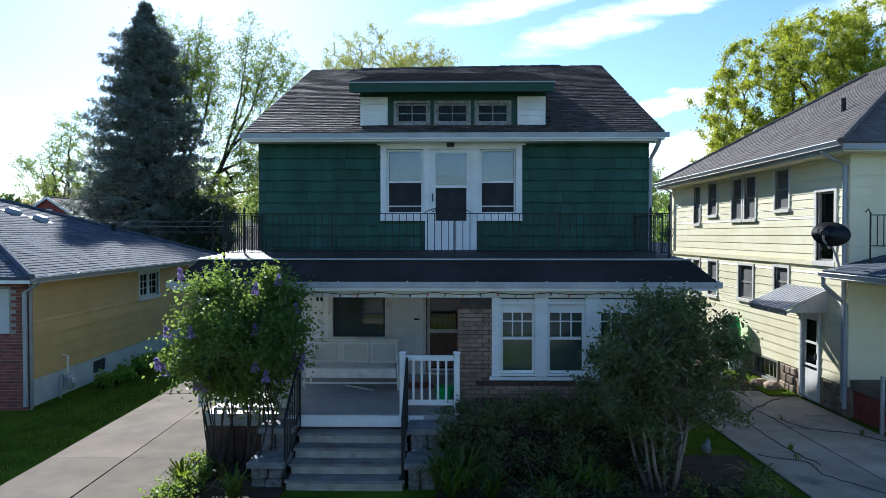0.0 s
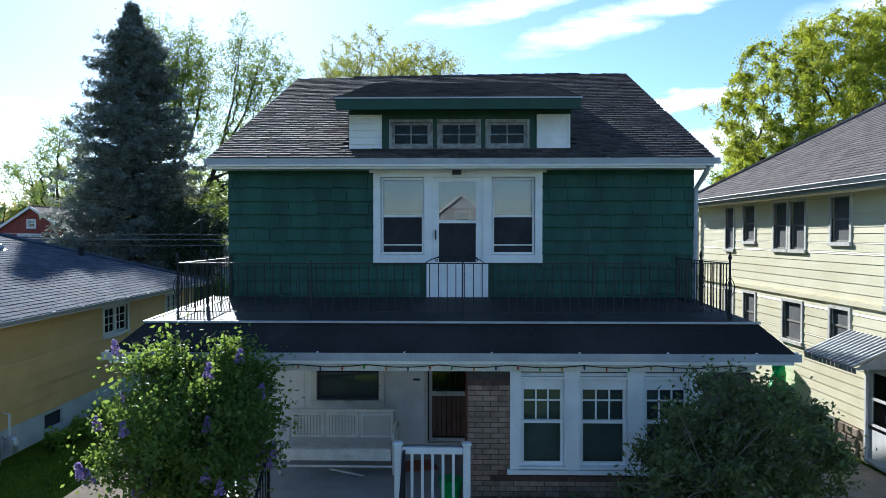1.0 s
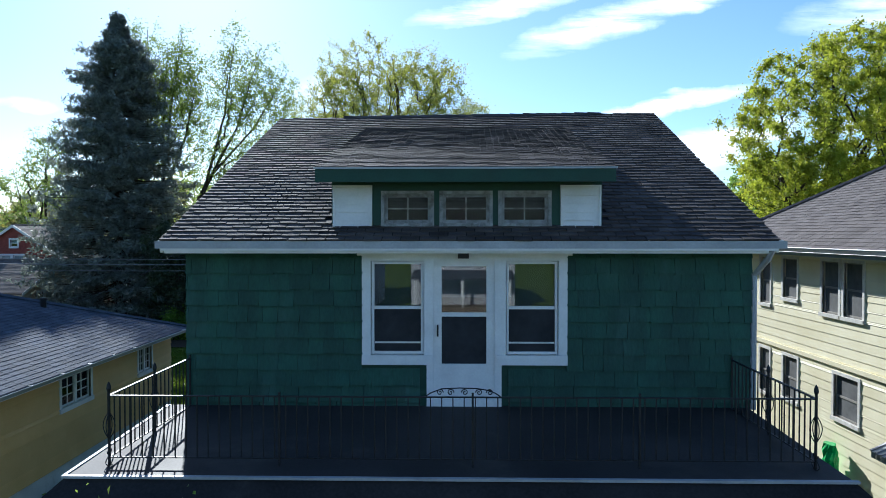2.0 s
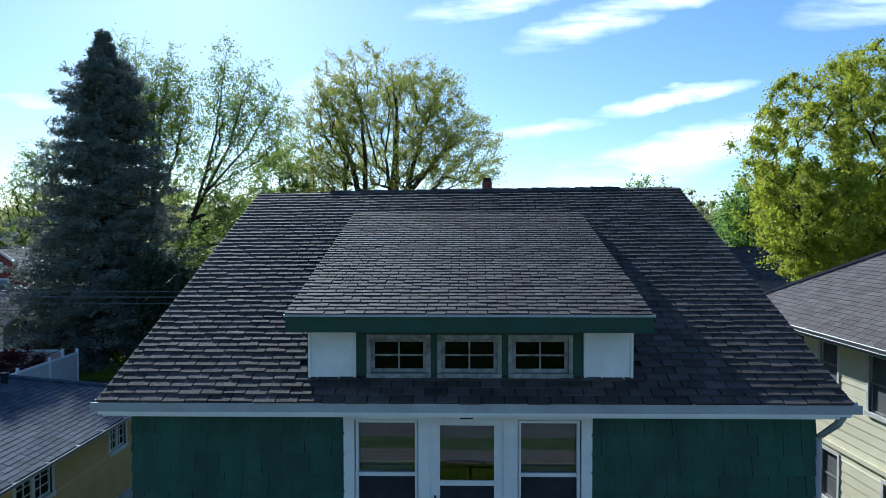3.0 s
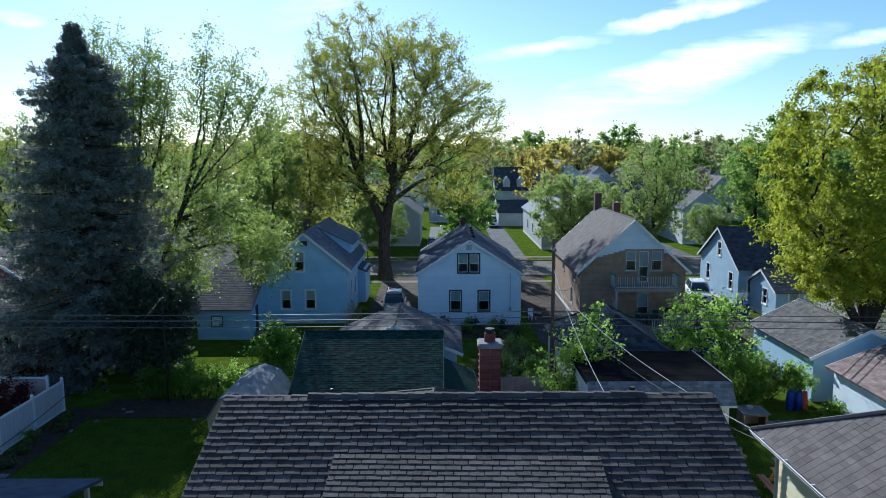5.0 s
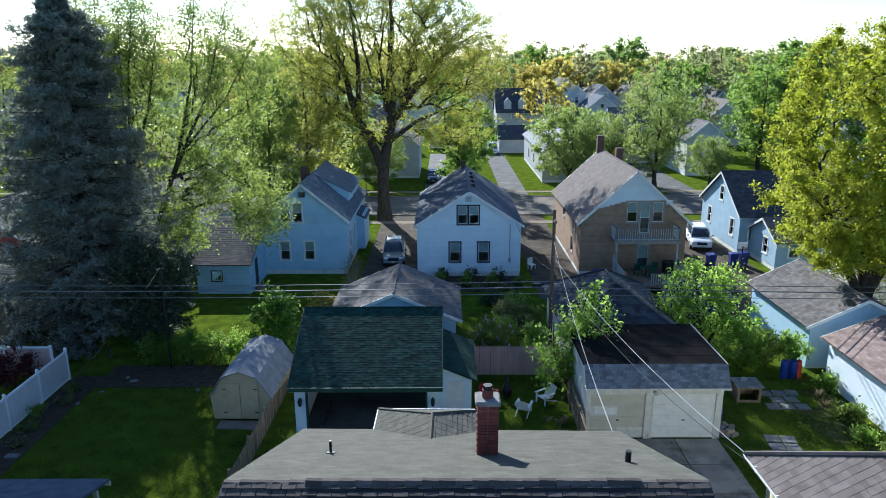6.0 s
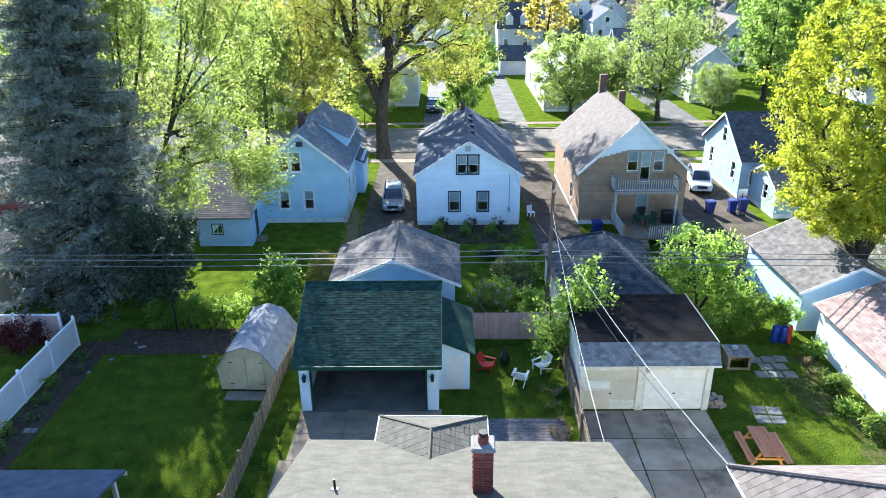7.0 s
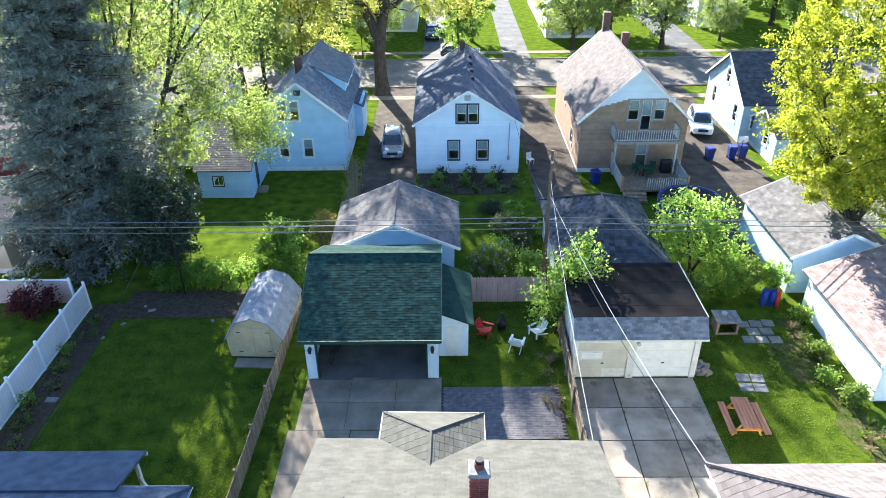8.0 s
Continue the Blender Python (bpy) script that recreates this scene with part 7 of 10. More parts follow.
for x, y, k, s in ((25, 218, 1, 1.2), (33, 222, 1, 1.35), (41, 226, 3, 1.3), (49, 219, 1, 1.25), (18, 226, 1, 1.15), (60, 182, 2, 1.0), (70, 178, 0, 1.1), (13, 205, 0, 1.15), (-2, 180, 2, 1.1), (65, 190, 3, 1.2), (74, 175, 1, 1.1), (80, 200, 0, 1.3)):
    c = copy_thing(far_kinds[k], pose(x, y, 0, 0, 0, 31 * x))
    c.scale = (s, s, s)

# houses far off
far_rnd = random.Random(5)
spots = [(-11.5, 105, 8, 10, 0), (26, 118, 10, 9, 2), (-26, 100, 8, 11, 0), (-40, 104, 8, 10, 3), (56, 104, 8, 11, 0), (-30, 128, 8, 10, 2), (-16, 134, 8, 10, 0), (-3, 138, 7.5, 9, 1), (48, 140, 8, 10, 0), (60, 150, 8, 10, 1)]
for y in (175, 215, 260, 310):
    for x in range(-120, 131, 14):
        spots.append((x + far_rnd.uniform(-3, 3), y + far_rnd.uniform(-6, 6), far_rnd.uniform(6.5, 9), far_rnd.uniform(9, 12), far_rnd.randrange(4)))
for x, y, w, d, c in spots:
    far = y > 165
    plain_house("far_house", ("white", "grey", "buff", "pale blue")[c] + " gabled house among trees beyond the street", x, y, w, d, 4.6, 7.6 + far_rnd.uniform(-0.4, 0.8), M_FARWALLS[c], far_rnd.choice(M_ROOFS_FAR), far_rnd.choice("yyx"), board=0, base=0.3, field=False,
                group="far houses", detail=False, win=[(w * 0.2, w * 0.2 + 0.9, 1.3, 2.6), (w * 0.62, w * 0.62 + 0.9, 1.3, 2.6), (w * 0.42, w * 0.42 + 0.9, 4.2, 5.4)], sides=[] if far else [(2, 2.9, 1.3, 2.6), (6, 6.9, 1.3, 2.6)])

plain_house("far_garage", "white far garage with dark roof at the end of a drive", 9.4, 131, 5.2, 6, 2.6, 4.4, M_FARWALLS[0], M_ROOF_DARK, "x", board=0, base=0.1, field=False, win=[], sides=[], category="garage")
mh = plain_house("far_mansard_house", "white far house with steep dark roof and dormers", 11.0, 160, 8.5, 10, 5.0, 9.5, M_FARWALLS[0], M_ROOF_DARK, "x", board=0, field=False, win=[(1.2, 2.1, 1.3, 2.7), (5.2, 6.1, 1.3, 2.7), (3.2, 4.1, 3.4, 4.6)], sides=[])
for x in (1.6, 4.6):
    part("dormer", Geo().loft([[(x, 0.4, 5.4), (x + 1.5, 0.4, 5.4), (x + 1.5, 0.4, 6.8), (x + 0.75, 0.4, 7.7), (x, 0.4, 6.8)], [(x, 3.2, 5.4), (x + 1.5, 3.2, 5.4), (x + 1.5, 3.2, 6.8), (x + 0.75, 3.2, 7.7), (x, 3.2, 6.8)]]), M_FARWALLS[0], mh)
wp = plain_house("far_porch_house", "tall white far house with a porch and balcony", 25.6, 192.5, 10.5, 13, 7.0, 10.8, M_FARWALLS[0], M_ROOF_DARK, "y", board=0, field=False, win=[(1.5, 2.5, 4.6, 6.2), (4.6, 5.6, 4.6, 6.2), (7.6, 8.6, 4.6, 6.2), (4.7, 5.6, 7.6, 9.0), (2, 3.2, 1.0, 3.0), (7, 8.2, 1.0, 3.0)], sides=[(3, 4, 4.6, 6.2), (7, 8, 4.6, 6.2), (3, 4, 1.2, 3)])
part("porch_roof", Geo().box(0.5, 10.0, -2.6, 0, 3.5, 3.8), M_ROOF_DARK, wp)
for x in (0.8, 3.8, 6.8, 9.7):
    part("porch_column", Geo().tube([(x, -2.4, 0), (x, -2.4, 3.5)], 0.16, 8), M_WHITE, wp)
gg = plain_house("far_gable_house", "olive grey far bungalow with white windows", 36.2, 197, 10.2, 11, 4.6, 9.0, M_FARWALLS[1], M_ROOF_DARK, "y", board=0, field=False, win=[(3.6, 4.9, 5.4, 7.0), (5.2, 6.5, 5.4, 7.0), (1.5, 3, 1.2, 2.8), (7, 8.5, 1.2, 2.8)], sides=[])
part("porch_gable", Geo().loft([[(1.5, -1.8, 3.2), (8.7, -1.8, 3.2), (5.1, -1.8, 4.9)], [(1.5, 0, 3.2), (8.7, 0, 3.2), (5.1, 0, 4.9)]]), M_WHITE, gg)
for x in (1.8, 8.4):
    part("porch_column", Geo().softbox(x - 0.2, x + 0.2, -1.7, -1.3, 0, 3.2, 0.03), M_WHITE, gg)
plain_house("far_long_house", "long grey-green far house with pale worn roof beside a drive", 12.8, 101, 6.2, 22, 4.2, 6.4, M_FARWALLS[1], M_ROOF_PALE, "y", board=0, field=False, win=[(2.5, 3.5, 1.2, 2.6)], sides=[(3, 4, 1.2, 2.6), (9, 10, 1.2, 2.6), (15, 16, 1.2, 2.6)])
plain_house("far_white_house", "white far two-storey house behind bare twigs", 33.2, 106, 5.4, 14, 5.2, 7.4, M_FARWALLS[0], M_ROOF_GREY, "y", board=0, field=False, win=[(1, 1.9, 3.4, 4.7), (3.2, 4.1, 3.4, 4.7), (1, 1.9, 1.0, 2.4)], sides=[(3, 4, 3.4, 4.7), (8, 9, 3.4, 4.7)])

# across the street behind the camera
for x, y, w, c in ((-16, -40, 8, 3), (-4.6, -41, 8.2, 1), (8, -40, 8, 2)):
    # its front faces the street, so the house is turned about
    oh = plain_house("opposite_house", ("white", "grey", "buff", "pale blue")[c] + " gabled house with a porch across the front street", x + w, y + 11, w, 11, 4.8, 8.0, M_FARWALLS[c], M_ROOF_GREY, "y", board=0.22, base=0.3, yaw=180, group="opposite houses",
                     win=[(w * 0.14, w * 0.14 + 0.9, 1.2, 2.6), (w * 0.70, w * 0.70 + 0.9, 1.2, 2.6), (w * 0.2, w * 0.2 + 0.9, 3.4, 4.7), (w * 0.66, w * 0.66 + 0.9, 3.4, 4.7), (w * 0.42, w * 0.42 + 1.1, 5.4, 6.5)])
    part("porch_roof", Geo().slab([(0.2, -2.4, 2.75), (w - 0.2, -2.4, 2.75), (w - 0.2, -0.02, 3.25), (0.2, -0.02, 3.25)], 0.12), M_ROOF_DARK, oh)
    part("porch_floor", Geo().box(0.3, w - 0.3, -2.2, -0.02, 0, 0.5), M_CONC, oh)
    for px in (0.5, w * 0.5, w - 0.5):
        part("porch_column", Geo().softbox(px - 0.1, px + 0.1, -2.2, -2.0, 0.5, 2.7, 0.02), M_WHITE, oh)
for x, y in ((-22, -30), (16, -32)):
    copy_thing(far_kinds[0], pose(x, y, 0, 0, 0, x * 20)).scale = (1.2, 1.2, 1.2)


# ---- the green house: balcony rail, chimney, back hip, cladding ----
HOUSE_AT = pose(0.2, 14.9, 0, 0, 0, -1.2)
rail = thing("balcony_railing", "black wrought iron railing round the porch roof deck", "railing", HOUSE_AT)


def scroll(g, cx_, z, y, r, turn=1):
    pts = [(cx_ + turn * r * (1 - k / 14) * math.cos(k * 0.75), y, z + r * (1 - k / 14) * math.sin(k * 0.75)) for k in range(13)]
    g.tube(pts, 0.007, 5)


def rail_run(p, q, posts, step=0.125, top=4.22, low=3.52, foot=3.40):
    p, q = Vector(p), Vector(q)
    part("top_rail", Geo().bar((*p.xy, top), (*q.xy, top), 0.032, 0.014), M_IRON, rail)
    part("bottom_rail", Geo().bar((*p.xy, low), (*q.xy, low), 0.026, 0.012), M_IRON, rail)
    n = int((q - p).length / step)
    for i in range(1, n):
        c = p.lerp(q, i / n)
        part("picket", Geo().box(c.x - 0.0065, c.x + 0.0065, c.y - 0.0065, c.y + 0.0065, low, top), M_IRON, rail)
    for f in posts:
        c = p.lerp(q, f)
        post = part("post", Geo().box(c.x - 0.012, c.x + 0.012, c.y - 0.012, c.y + 0.012, foot, top + 0.05), M_IRON, rail)
        part("base_plate", Geo().box(c.x - 0.05, c.x + 0.05, c.y - 0.05, c.y + 0.05, foot, foot + 0.012), M_IRON, post)


rail_run((-4.08, -2.45, 0), (3.86, -2.45, 0), (0.0, 0.245, 0.52, 0.755, 1.0))
rail_run((-4.08, -2.45, 0), (-4.08, -0.06, 0), (0.5, 1.0))
rail_run((3.86, -2.45, 0), (3.86, -0.06, 0), (0.5, 1.0))
for x in (-4.08, 3.86):
    for y in (-2.45, -1.25):
        g = Geo()
        for k in range(4):
            a = k * math.pi / 2
            g.tube([(x + 0.07 * math.sin(math.pi * j / 8) * math.cos(a), y + 0.07 * math.sin(math.pi * j / 8) * math.sin(a), 3.72 + 0.32 * j / 8) for j in range(9)], 0.006, 4)
        part("basket", g, M_IRON, rail)
        part("finial", Geo().tube([(x, y, 4.26), (x, y, 4.30), (x, y, 4.34), (x, y, 4.38)], [0.012, 0.028, 0.022, 0.004], 8), M_IRON, rail)
    g = Geo()
    for s in (-1, 1):
        g.tube([(x, -2.45 + s * 0.10 * math.sin(k * 0.5) * (1 - k / 20), 3.42 + 0.02 * k) for k in range(10)], 0.007, 5)
    part("foot_scroll", g, M_IRON, rail)
g = Geo()
for k, c_ in enumerate((-0.32, -0.20, -0.04, 0.12, 0.24)):
    scroll(g, c_, 4.275, -2.45, 0.040, 1 if k < 2 else -1)
g.tube([(-0.48, -2.45, 4.23), (-0.42, -2.45, 4.27), (-0.30, -2.45, 4.315), (-0.1, -2.45, 4.325), (0.1, -2.45, 4.32), (0.22, -2.45, 4.30), (0.30, -2.45, 4.27), (0.36, -2.45, 4.23)], 0.007, 5)
part("scroll_crest", g, M_IRON, rail)

# shakes of the upper front wall, each a piece
rnd = random.Random(9)
course = 0.236
for r in range(11):
    z0 = 3.36 + r * course
    z1 = min(z0 + course, Z_EAVE - 0.02)
    u = -rnd.uniform(0, 0.3)
    while u < W:
        w = rnd.choice((0.22, 0.29, 0.30, 0.31, 0.33))
        a, b = max(u, 0), min(u + w - rnd.uniform(0.002, 0.007), W)
        u += w
        segs = [(a, b)]
        for h in open2:
            if h[2] - 0.12 < (z0 + z1) / 2 < h[3] + 0.15:
                segs = [(c, d) for s in segs for c, d in ((s[0], min(s[1], h[0] - 0.12)), (max(s[0], h[1] + 0.12), s[1])) if d - c > 0.015]
        for a, b in segs:
            drop = rnd.uniform(0, 0.022)
            part("shake", front.strip(Geo(), (a, b, a, b, z0 - drop, z1 + 0.004), 0.001, 0.052 + rnd.uniform(0, 0.006), 0.008), M_GREEN, up_wall)

# bricks of the sunroom front
bh_, bl_ = 0.0735, 0.212
for r in range(7, 36):
    z0 = r * bh_
    z1 = z0 + bh_ - 0.011
    if z1 > 2.765:
        break
    dark = 1.24 < z0 < 1.36 or 0.86 < z0 < 1.02
    u = -(r % 2) * bl_ / 2
    while u < SX1 - SX0:
        a, b = max(u, 0.0), min(u + bl_ - 0.011, SX1 - SX0)
        u += bl_
        segs = [(a, b)] if z1 < 1.36 else [(a, min(b, sw(0.895))), (max(a, sw(3.525)), b)]
        for a, b in segs:
            if b - a > 0.02:
                inpier = b < sw(0.78)
                part("brick", srf.block(Geo(), a, b, z0, z1, -0.01, 0.012 + 0.003 * rnd.random()), M_BRICK_DARK if (dark and not inpier) or z0 > 2.55 else M_BRICK_TAN, sun_wall)
side_face = Side(SX0, -0.15, 0, -1)
joined = Geo()
for r in range(12, 37):
    u = -(r % 2) * bl_ / 2
    while u < 2.74:
        a, b = max(u, 0.0), min(u + bl_ - 0.011, 2.74)
        u += bl_
        if b - a > 0.02:
            side_face.block(joined, a, b, r * bh_, r * bh_ + bh_ - 0.011, -0.01, 0.012)
tagged(part("brickwork", joined, M_BRICK_REDS, sr_side), kind="stuff")
joined = Geo()
for r in range(0, 38):
    u = LW - 2.6 - (r % 2) * bl_ / 2
    while u < LW + 0.1:
        a, b = u, min(u + bl_ - 0.011, LW + 0.1)
        u += bl_
        z = r * bh_
        if b - a > 0.02 and not (b > LW - 1.72 and a < LW - 0.30 and 1.62 < z < 2.68):
            lf.block(joined, a, b, z, z + bh_ - 0.011, -0.01, 0.012)
tagged(part("brickwork", joined, M_BRICK_REDS, lh), kind="stuff")

# shingles of the main roof, the dormer and the back slope
up_f = Vector((0, Y_RIDGE - YF, Z_RIDGE - Z_F))
n_f = math.hypot(Y_RIDGE - YF, Z_RIDGE - Z_F)
in_dormer = lambda s, u: DW0 - 0.02 < RX0 + u < DW1 + 0.02 and 0.10 < s * up_f.y / n_f + YF and s < 5.2
shingles(roof, (RX0, YF - 0.03, Z_F), (1, 0, 0), up_f, RX1 - RX0, n_f, M_ROOF_S, 0.265, 0.145, 0.024, seed=4, jitter=0.014, gap=0.016, lift=lambda s, u: 0.012 * (RX0 + u) * s / n_f, skip=lambda s, u: in_dormer(s, u) and s > 0.6, left=lambda s: (RR0 - RX0) * s / n_f, right=lambda s: RX1 - RX0 + (RR1 - RX1) * s / n_f,
         picks=lambda s, u: s < 1.2 and (u < 2.2 or u > 6.7), pick_material=M_ROOF_P)
dr_roof = [o for o in house.children if o.name.startswith("dormer_roof")][0]
up_d = Vector((0, DY1 + 0.46, DZ1 - DZ0))
shingles(dr_roof, (DX0, -0.48, DZ0), (1, 0, 0), up_d, DX1 - DX0, up_d.length, M_ROOF_S, 0.235, 0.120, 0.017, left=lambda s: 0.09 * s / up_d.length, seed=5, jitter=0.009, gap=0.013, picks=lambda s, u: s < 1.85, pick_material=M_ROOF_P)
back_m = M_ROOF_SUNNY
shingles(roof, (RX1, YB + 0.03, Z_B), (-1, 0, 0), (0, Y_RIDGE - YB, Z_RIDGE - Z_B), RX1 - RX0, math.hypot(YB - Y_RIDGE, Z_RIDGE - Z_B), back_m, 0.30, 0.14, 0.007, left=lambda s: (RX1 - RR1) * s / 7.4, right=lambda s: RX1 - RX0 - (RR0 - RX0) * s / 7.4, seed=6, name="back_shingle_field", gap=0.005, lift=lambda s, u: 0.012 * (RX1 - u) * s / 7.1)
for i in range(29):
    x = RR0 + i * (RR1 - RR0 - 0.02) / 29
    k, zr_ = 0.004 * math.sin(i * 1.7) + (0.012 if 4 < i < 25 else -0.018), ridge_z(x)
    part("ridge_cap", Geo().hexa([(x, Y_RIDGE - 0.16, zr_ - 0.055), (x + 0.30, Y_RIDGE - 0.16, zr_ - 0.06), (x + 0.30, Y_RIDGE + 0.16, zr_ - 0.06), (x, Y_RIDGE + 0.16, zr_ - 0.055),
            (x, Y_RIDGE - 0.04, zr_ + 0.035 + k), (x + 0.30, Y_RIDGE - 0.04, zr_ + 0.024 + k), (x + 0.30, Y_RIDGE + 0.04, zr_ + 0.024 + k), (x, Y_RIDGE + 0.04, zr_ + 0.035 + k)]), M_ROOF_P, roof)
# a smooth strip of newer roofing under the ridge
up_n = up_f.normalized()
for i in range(7):
    x0, x1 = -2.66 + i * 0.81, -2.66 + (i + 1) * 0.81 - 0.006
    s0 = n_f - 0.40 - 0.05 * math.sin(i * 2.3)
    lo, hi = Vector((0, YF, Z_F + 0.044)) + up_n * s0, Vector((0, YF, Z_F + 0.044)) + up_n * (n_f - 0.10)
    part("ridge_strip", Geo().slab([(x0, lo.y, lo.z + 0.011 * x0 - 0.012), (x1, lo.y, lo.z + 0.011 * x1 - 0.012), (x1, hi.y, hi.z + 0.012 * x1 - 0.012), (x0, hi.y, hi.z + 0.012 * x0 - 0.012)], 0.012), M_TAR, roof)
# hip extension at the back
ex0, ex1, ey, ez, er = -2.40, 0.86, 13.50, 5.98, 6.66
ec, ein = (ex0 + ex1) / 2, 12.0
hipg = Geo()
near = 10.3
planes = [[(ex0, ey, ez), (ex0, 12.1, ez), (ec, near, er), (ec, ein, er)], [(ex1, 12.1, ez), (ex1, ey, ez), (ec, ein, er), (ec, near, er)], [(ex1, ey, ez), (ex0, ey, ez), (ec, ein, er)]]
for f in planes:
    hipg.slab(f, 0.08)
ext = part("back_hip_roof", hipg, M_ROOF_SUNNY, house)
part("back_hip_edge", Geo().box(ex0 - 0.02, ex1 + 0.02, ey, ey + 0.03, ez - 0.1, ez + 0.02).box(ex0 - 0.03, ex0, 12.3, ey, ez - 0.1, ez + 0.02).box(ex1, ex1 + 0.03, 12.3, ey, ez - 0.1, ez + 0.02), M_WHITE, house)
part("back_bay_wall", Geo().box(ex0 + 0.3, ex1 - 0.3, 11.9, ey - 0.3, 0, 5.95), M_GREENTRIM, house)
slope_l = Vector((ec - ex0, 0, er - ez))
for o, a, b, w in (((ex0, ey, ez + 0.004), (0, -1, 0), slope_l, 1.4), ((ex1, 12.05, ez + 0.004), (0, 1, 0), Vector((ec - ex1, 0, er - ez)), 1.45)):
    shingles(ext, o, a, b, w, slope_l.length, M_ROOF_SUNNY, 0.30, 0.15, 0.018, seed=7, name="hip_shingle_field",
             left=(lambda s, q=a: s * 0.9) if a[1] < 0 else (lambda s: -s * 1.05), right=(lambda s: 1.4 + s * 1.05) if a[1] < 0 else (lambda s: 1.45 - s * 0.9))
part("hip_ridge", Geo().tube([(ec, near, er + 0.015), (ec, ein, er + 0.015)], 0.05, 5).tube([(ec, ein, er + 0.015), (ex0, ey, ez + 0.015)], 0.045, 5).tube([(ec, ein, er + 0.015), (ex1, ey, ez + 0.015)], 0.045, 5), M_ROOF_SUNNY, ext)

chim = thing("chimney", "red brick chimney with a pale cap and clay flue", "chimney", HOUSE_AT)
cx0, cx1, cy0, cy1 = 0.34, 0.78, 8.36, 8.80
part("core", Geo().box(cx0 + 0.015, cx1 - 0.015, cy0 + 0.015, cy1 - 0.015, 7.4, 8.86), M_CAP, chim)
shared = [Geo().box(0, 0.216, 0, 0.1, 0, 0.062).mesh("brick"), Geo().box(0, 0.1, 0, 0.216, 0, 0.062).mesh("brick")]
for r in range(19):
    z = 7.44 + r * 0.0735
    o = (r % 2) * 0.115
    for k in range(2):
        part("brick", shared[0], M_BRICK_RED, chim, at=pose(cx0 + 0.0 + k * 0.232, cy0 - 0.004, z))
        part("brick", shared[0], M_BRICK_RED, chim, at=pose(cx0 + 0.0 + k * 0.232 - (0.02 if r % 2 else 0), cy1 - 0.096, z))
    part("brick", shared[1], M_BRICK_RED, chim, at=pose(cx0 - 0.004, cy0 + 0.1 + o * 0.1, z))
    part("brick", shared[1], M_BRICK_RED, chim, at=pose(cx1 - 0.096, cy0 + 0.1 + o * 0.1, z))
part("cap", Geo().softbox(cx0 - 0.05, cx1 + 0.05, cy0 - 0.05, cy1 + 0.05, 8.85, 8.94, 0.03), M_CAP, chim)
part("flue", Geo().tube([(0.56, 8.58, 8.92), (0.56, 8.58, 9.12), (0.56, 8.58, 9.12)], [0.12, 0.12, 0.09], 12), M_BRICK_RED, chim)
part("flue_cowl", Geo().tube([(0.56, 8.58, 9.10), (0.56, 8.58, 9.22)], [0.10, 0.10], 10), M_IRON, chim)
for x, y, r_ in ((-2.85, 8.55, 0.03), (3.35, 7.55, 0.06)):
    z = Z_B + (YB - y) * (Z_RIDGE - Z_B) / (YB - Y_RIDGE)
    vp = thing("vent_pipe", "short dark vent pipe through the back roof slope", "vent pipe", HOUSE_AT @ pose(x, y, z), "roof vent pipes")
    part("pipe", Geo().tube([(0, 0, -0.1), (0, 0, 0.30)], r_, 10), M_IRON, vp)
    part("flashing", Geo().slab([(-0.09, -0.09, 0.055), (0.09, -0.09, 0.055), (0.09, 0.09, -0.015), (-0.09, 0.09, -0.015)], 0.02), M_CAP, vp)

# porch things
bench = thing("porch_glider", "peeling white metal glider bench with pierced back", "bench", HOUSE_AT @ pose(-1.92, -1.35, 0.86))
for k in range(3):
    p = part("back_panel", Geo().softbox(-0.86 + k * 0.575, -0.30 + k * 0.575, 0.28, 0.32, 0.42, 0.86, 0.02), M_WORNWHITE, bench)
    holes = Geo()
    for i in range(9):
        for j in range(8):
            holes.box(-0.80 + k * 0.575 + i * 0.052, -0.78 + k * 0.575 + i * 0.052, 0.276, 0.279, 0.48 + j * 0.042, 0.50 + j * 0.042)
    tagged(part("pierced_dots", holes, M_IRON, p), kind="stuff")
part("back_rail", Geo().softbox(-0.88, 0.88, 0.27, 0.33, 0.86, 0.91, 0.02), M_WORNWHITE, bench)
part("seat", Geo().softbox(-0.86, 0.86, -0.34, 0.28, 0.36, 0.44, 0.03), M_WORNWHITE, bench)
part("seat_front", Geo().softbox(-0.86, 0.86, -0.37, -0.33, 0.26, 0.44, 0.01), M_WORNWHITE, bench)
for x in (-0.90, 0.90):
    part("arm", Geo().tube([(x, 0.30, 0.66), (x, -0.05, 0.68), (x, -0.34, 0.66), (x, -0.40, 0.58)], 0.035, 8), M_WORNWHITE, bench)
    part("leg", Geo().tube([(x, -0.38, 0.62), (x, -0.36, 0.3), (x, -0.30, 0.02)], 0.024, 8), M_WORNWHITE, bench)
    part("leg", Geo().tube([(x, 0.30, 0.66), (x, 0.32, 0.3), (x, 0.30, 0.02)], 0.024, 8), M_WORNWHITE, bench)
part("base_rail", Geo().bar((-0.9, -0.33, 0.16), (0.9, -0.33, 0.16), 0.03).bar((-0.9, 0.3, 0.16), (0.9, 0.3, 0.16), 0.03), M_WORNWHITE, bench)
part("torn_strip", Geo().bar((-0.1, -0.35, 0.12), (0.45, -0.42, 0.04), 0.04, 0.015), M_WORNWHITE, bench)
mat_red = surface("faded_red_mat", (0.20, 0.06, 0.04), (0.30, 0.11, 0.08), 8, 0.95, 0.5, 60)
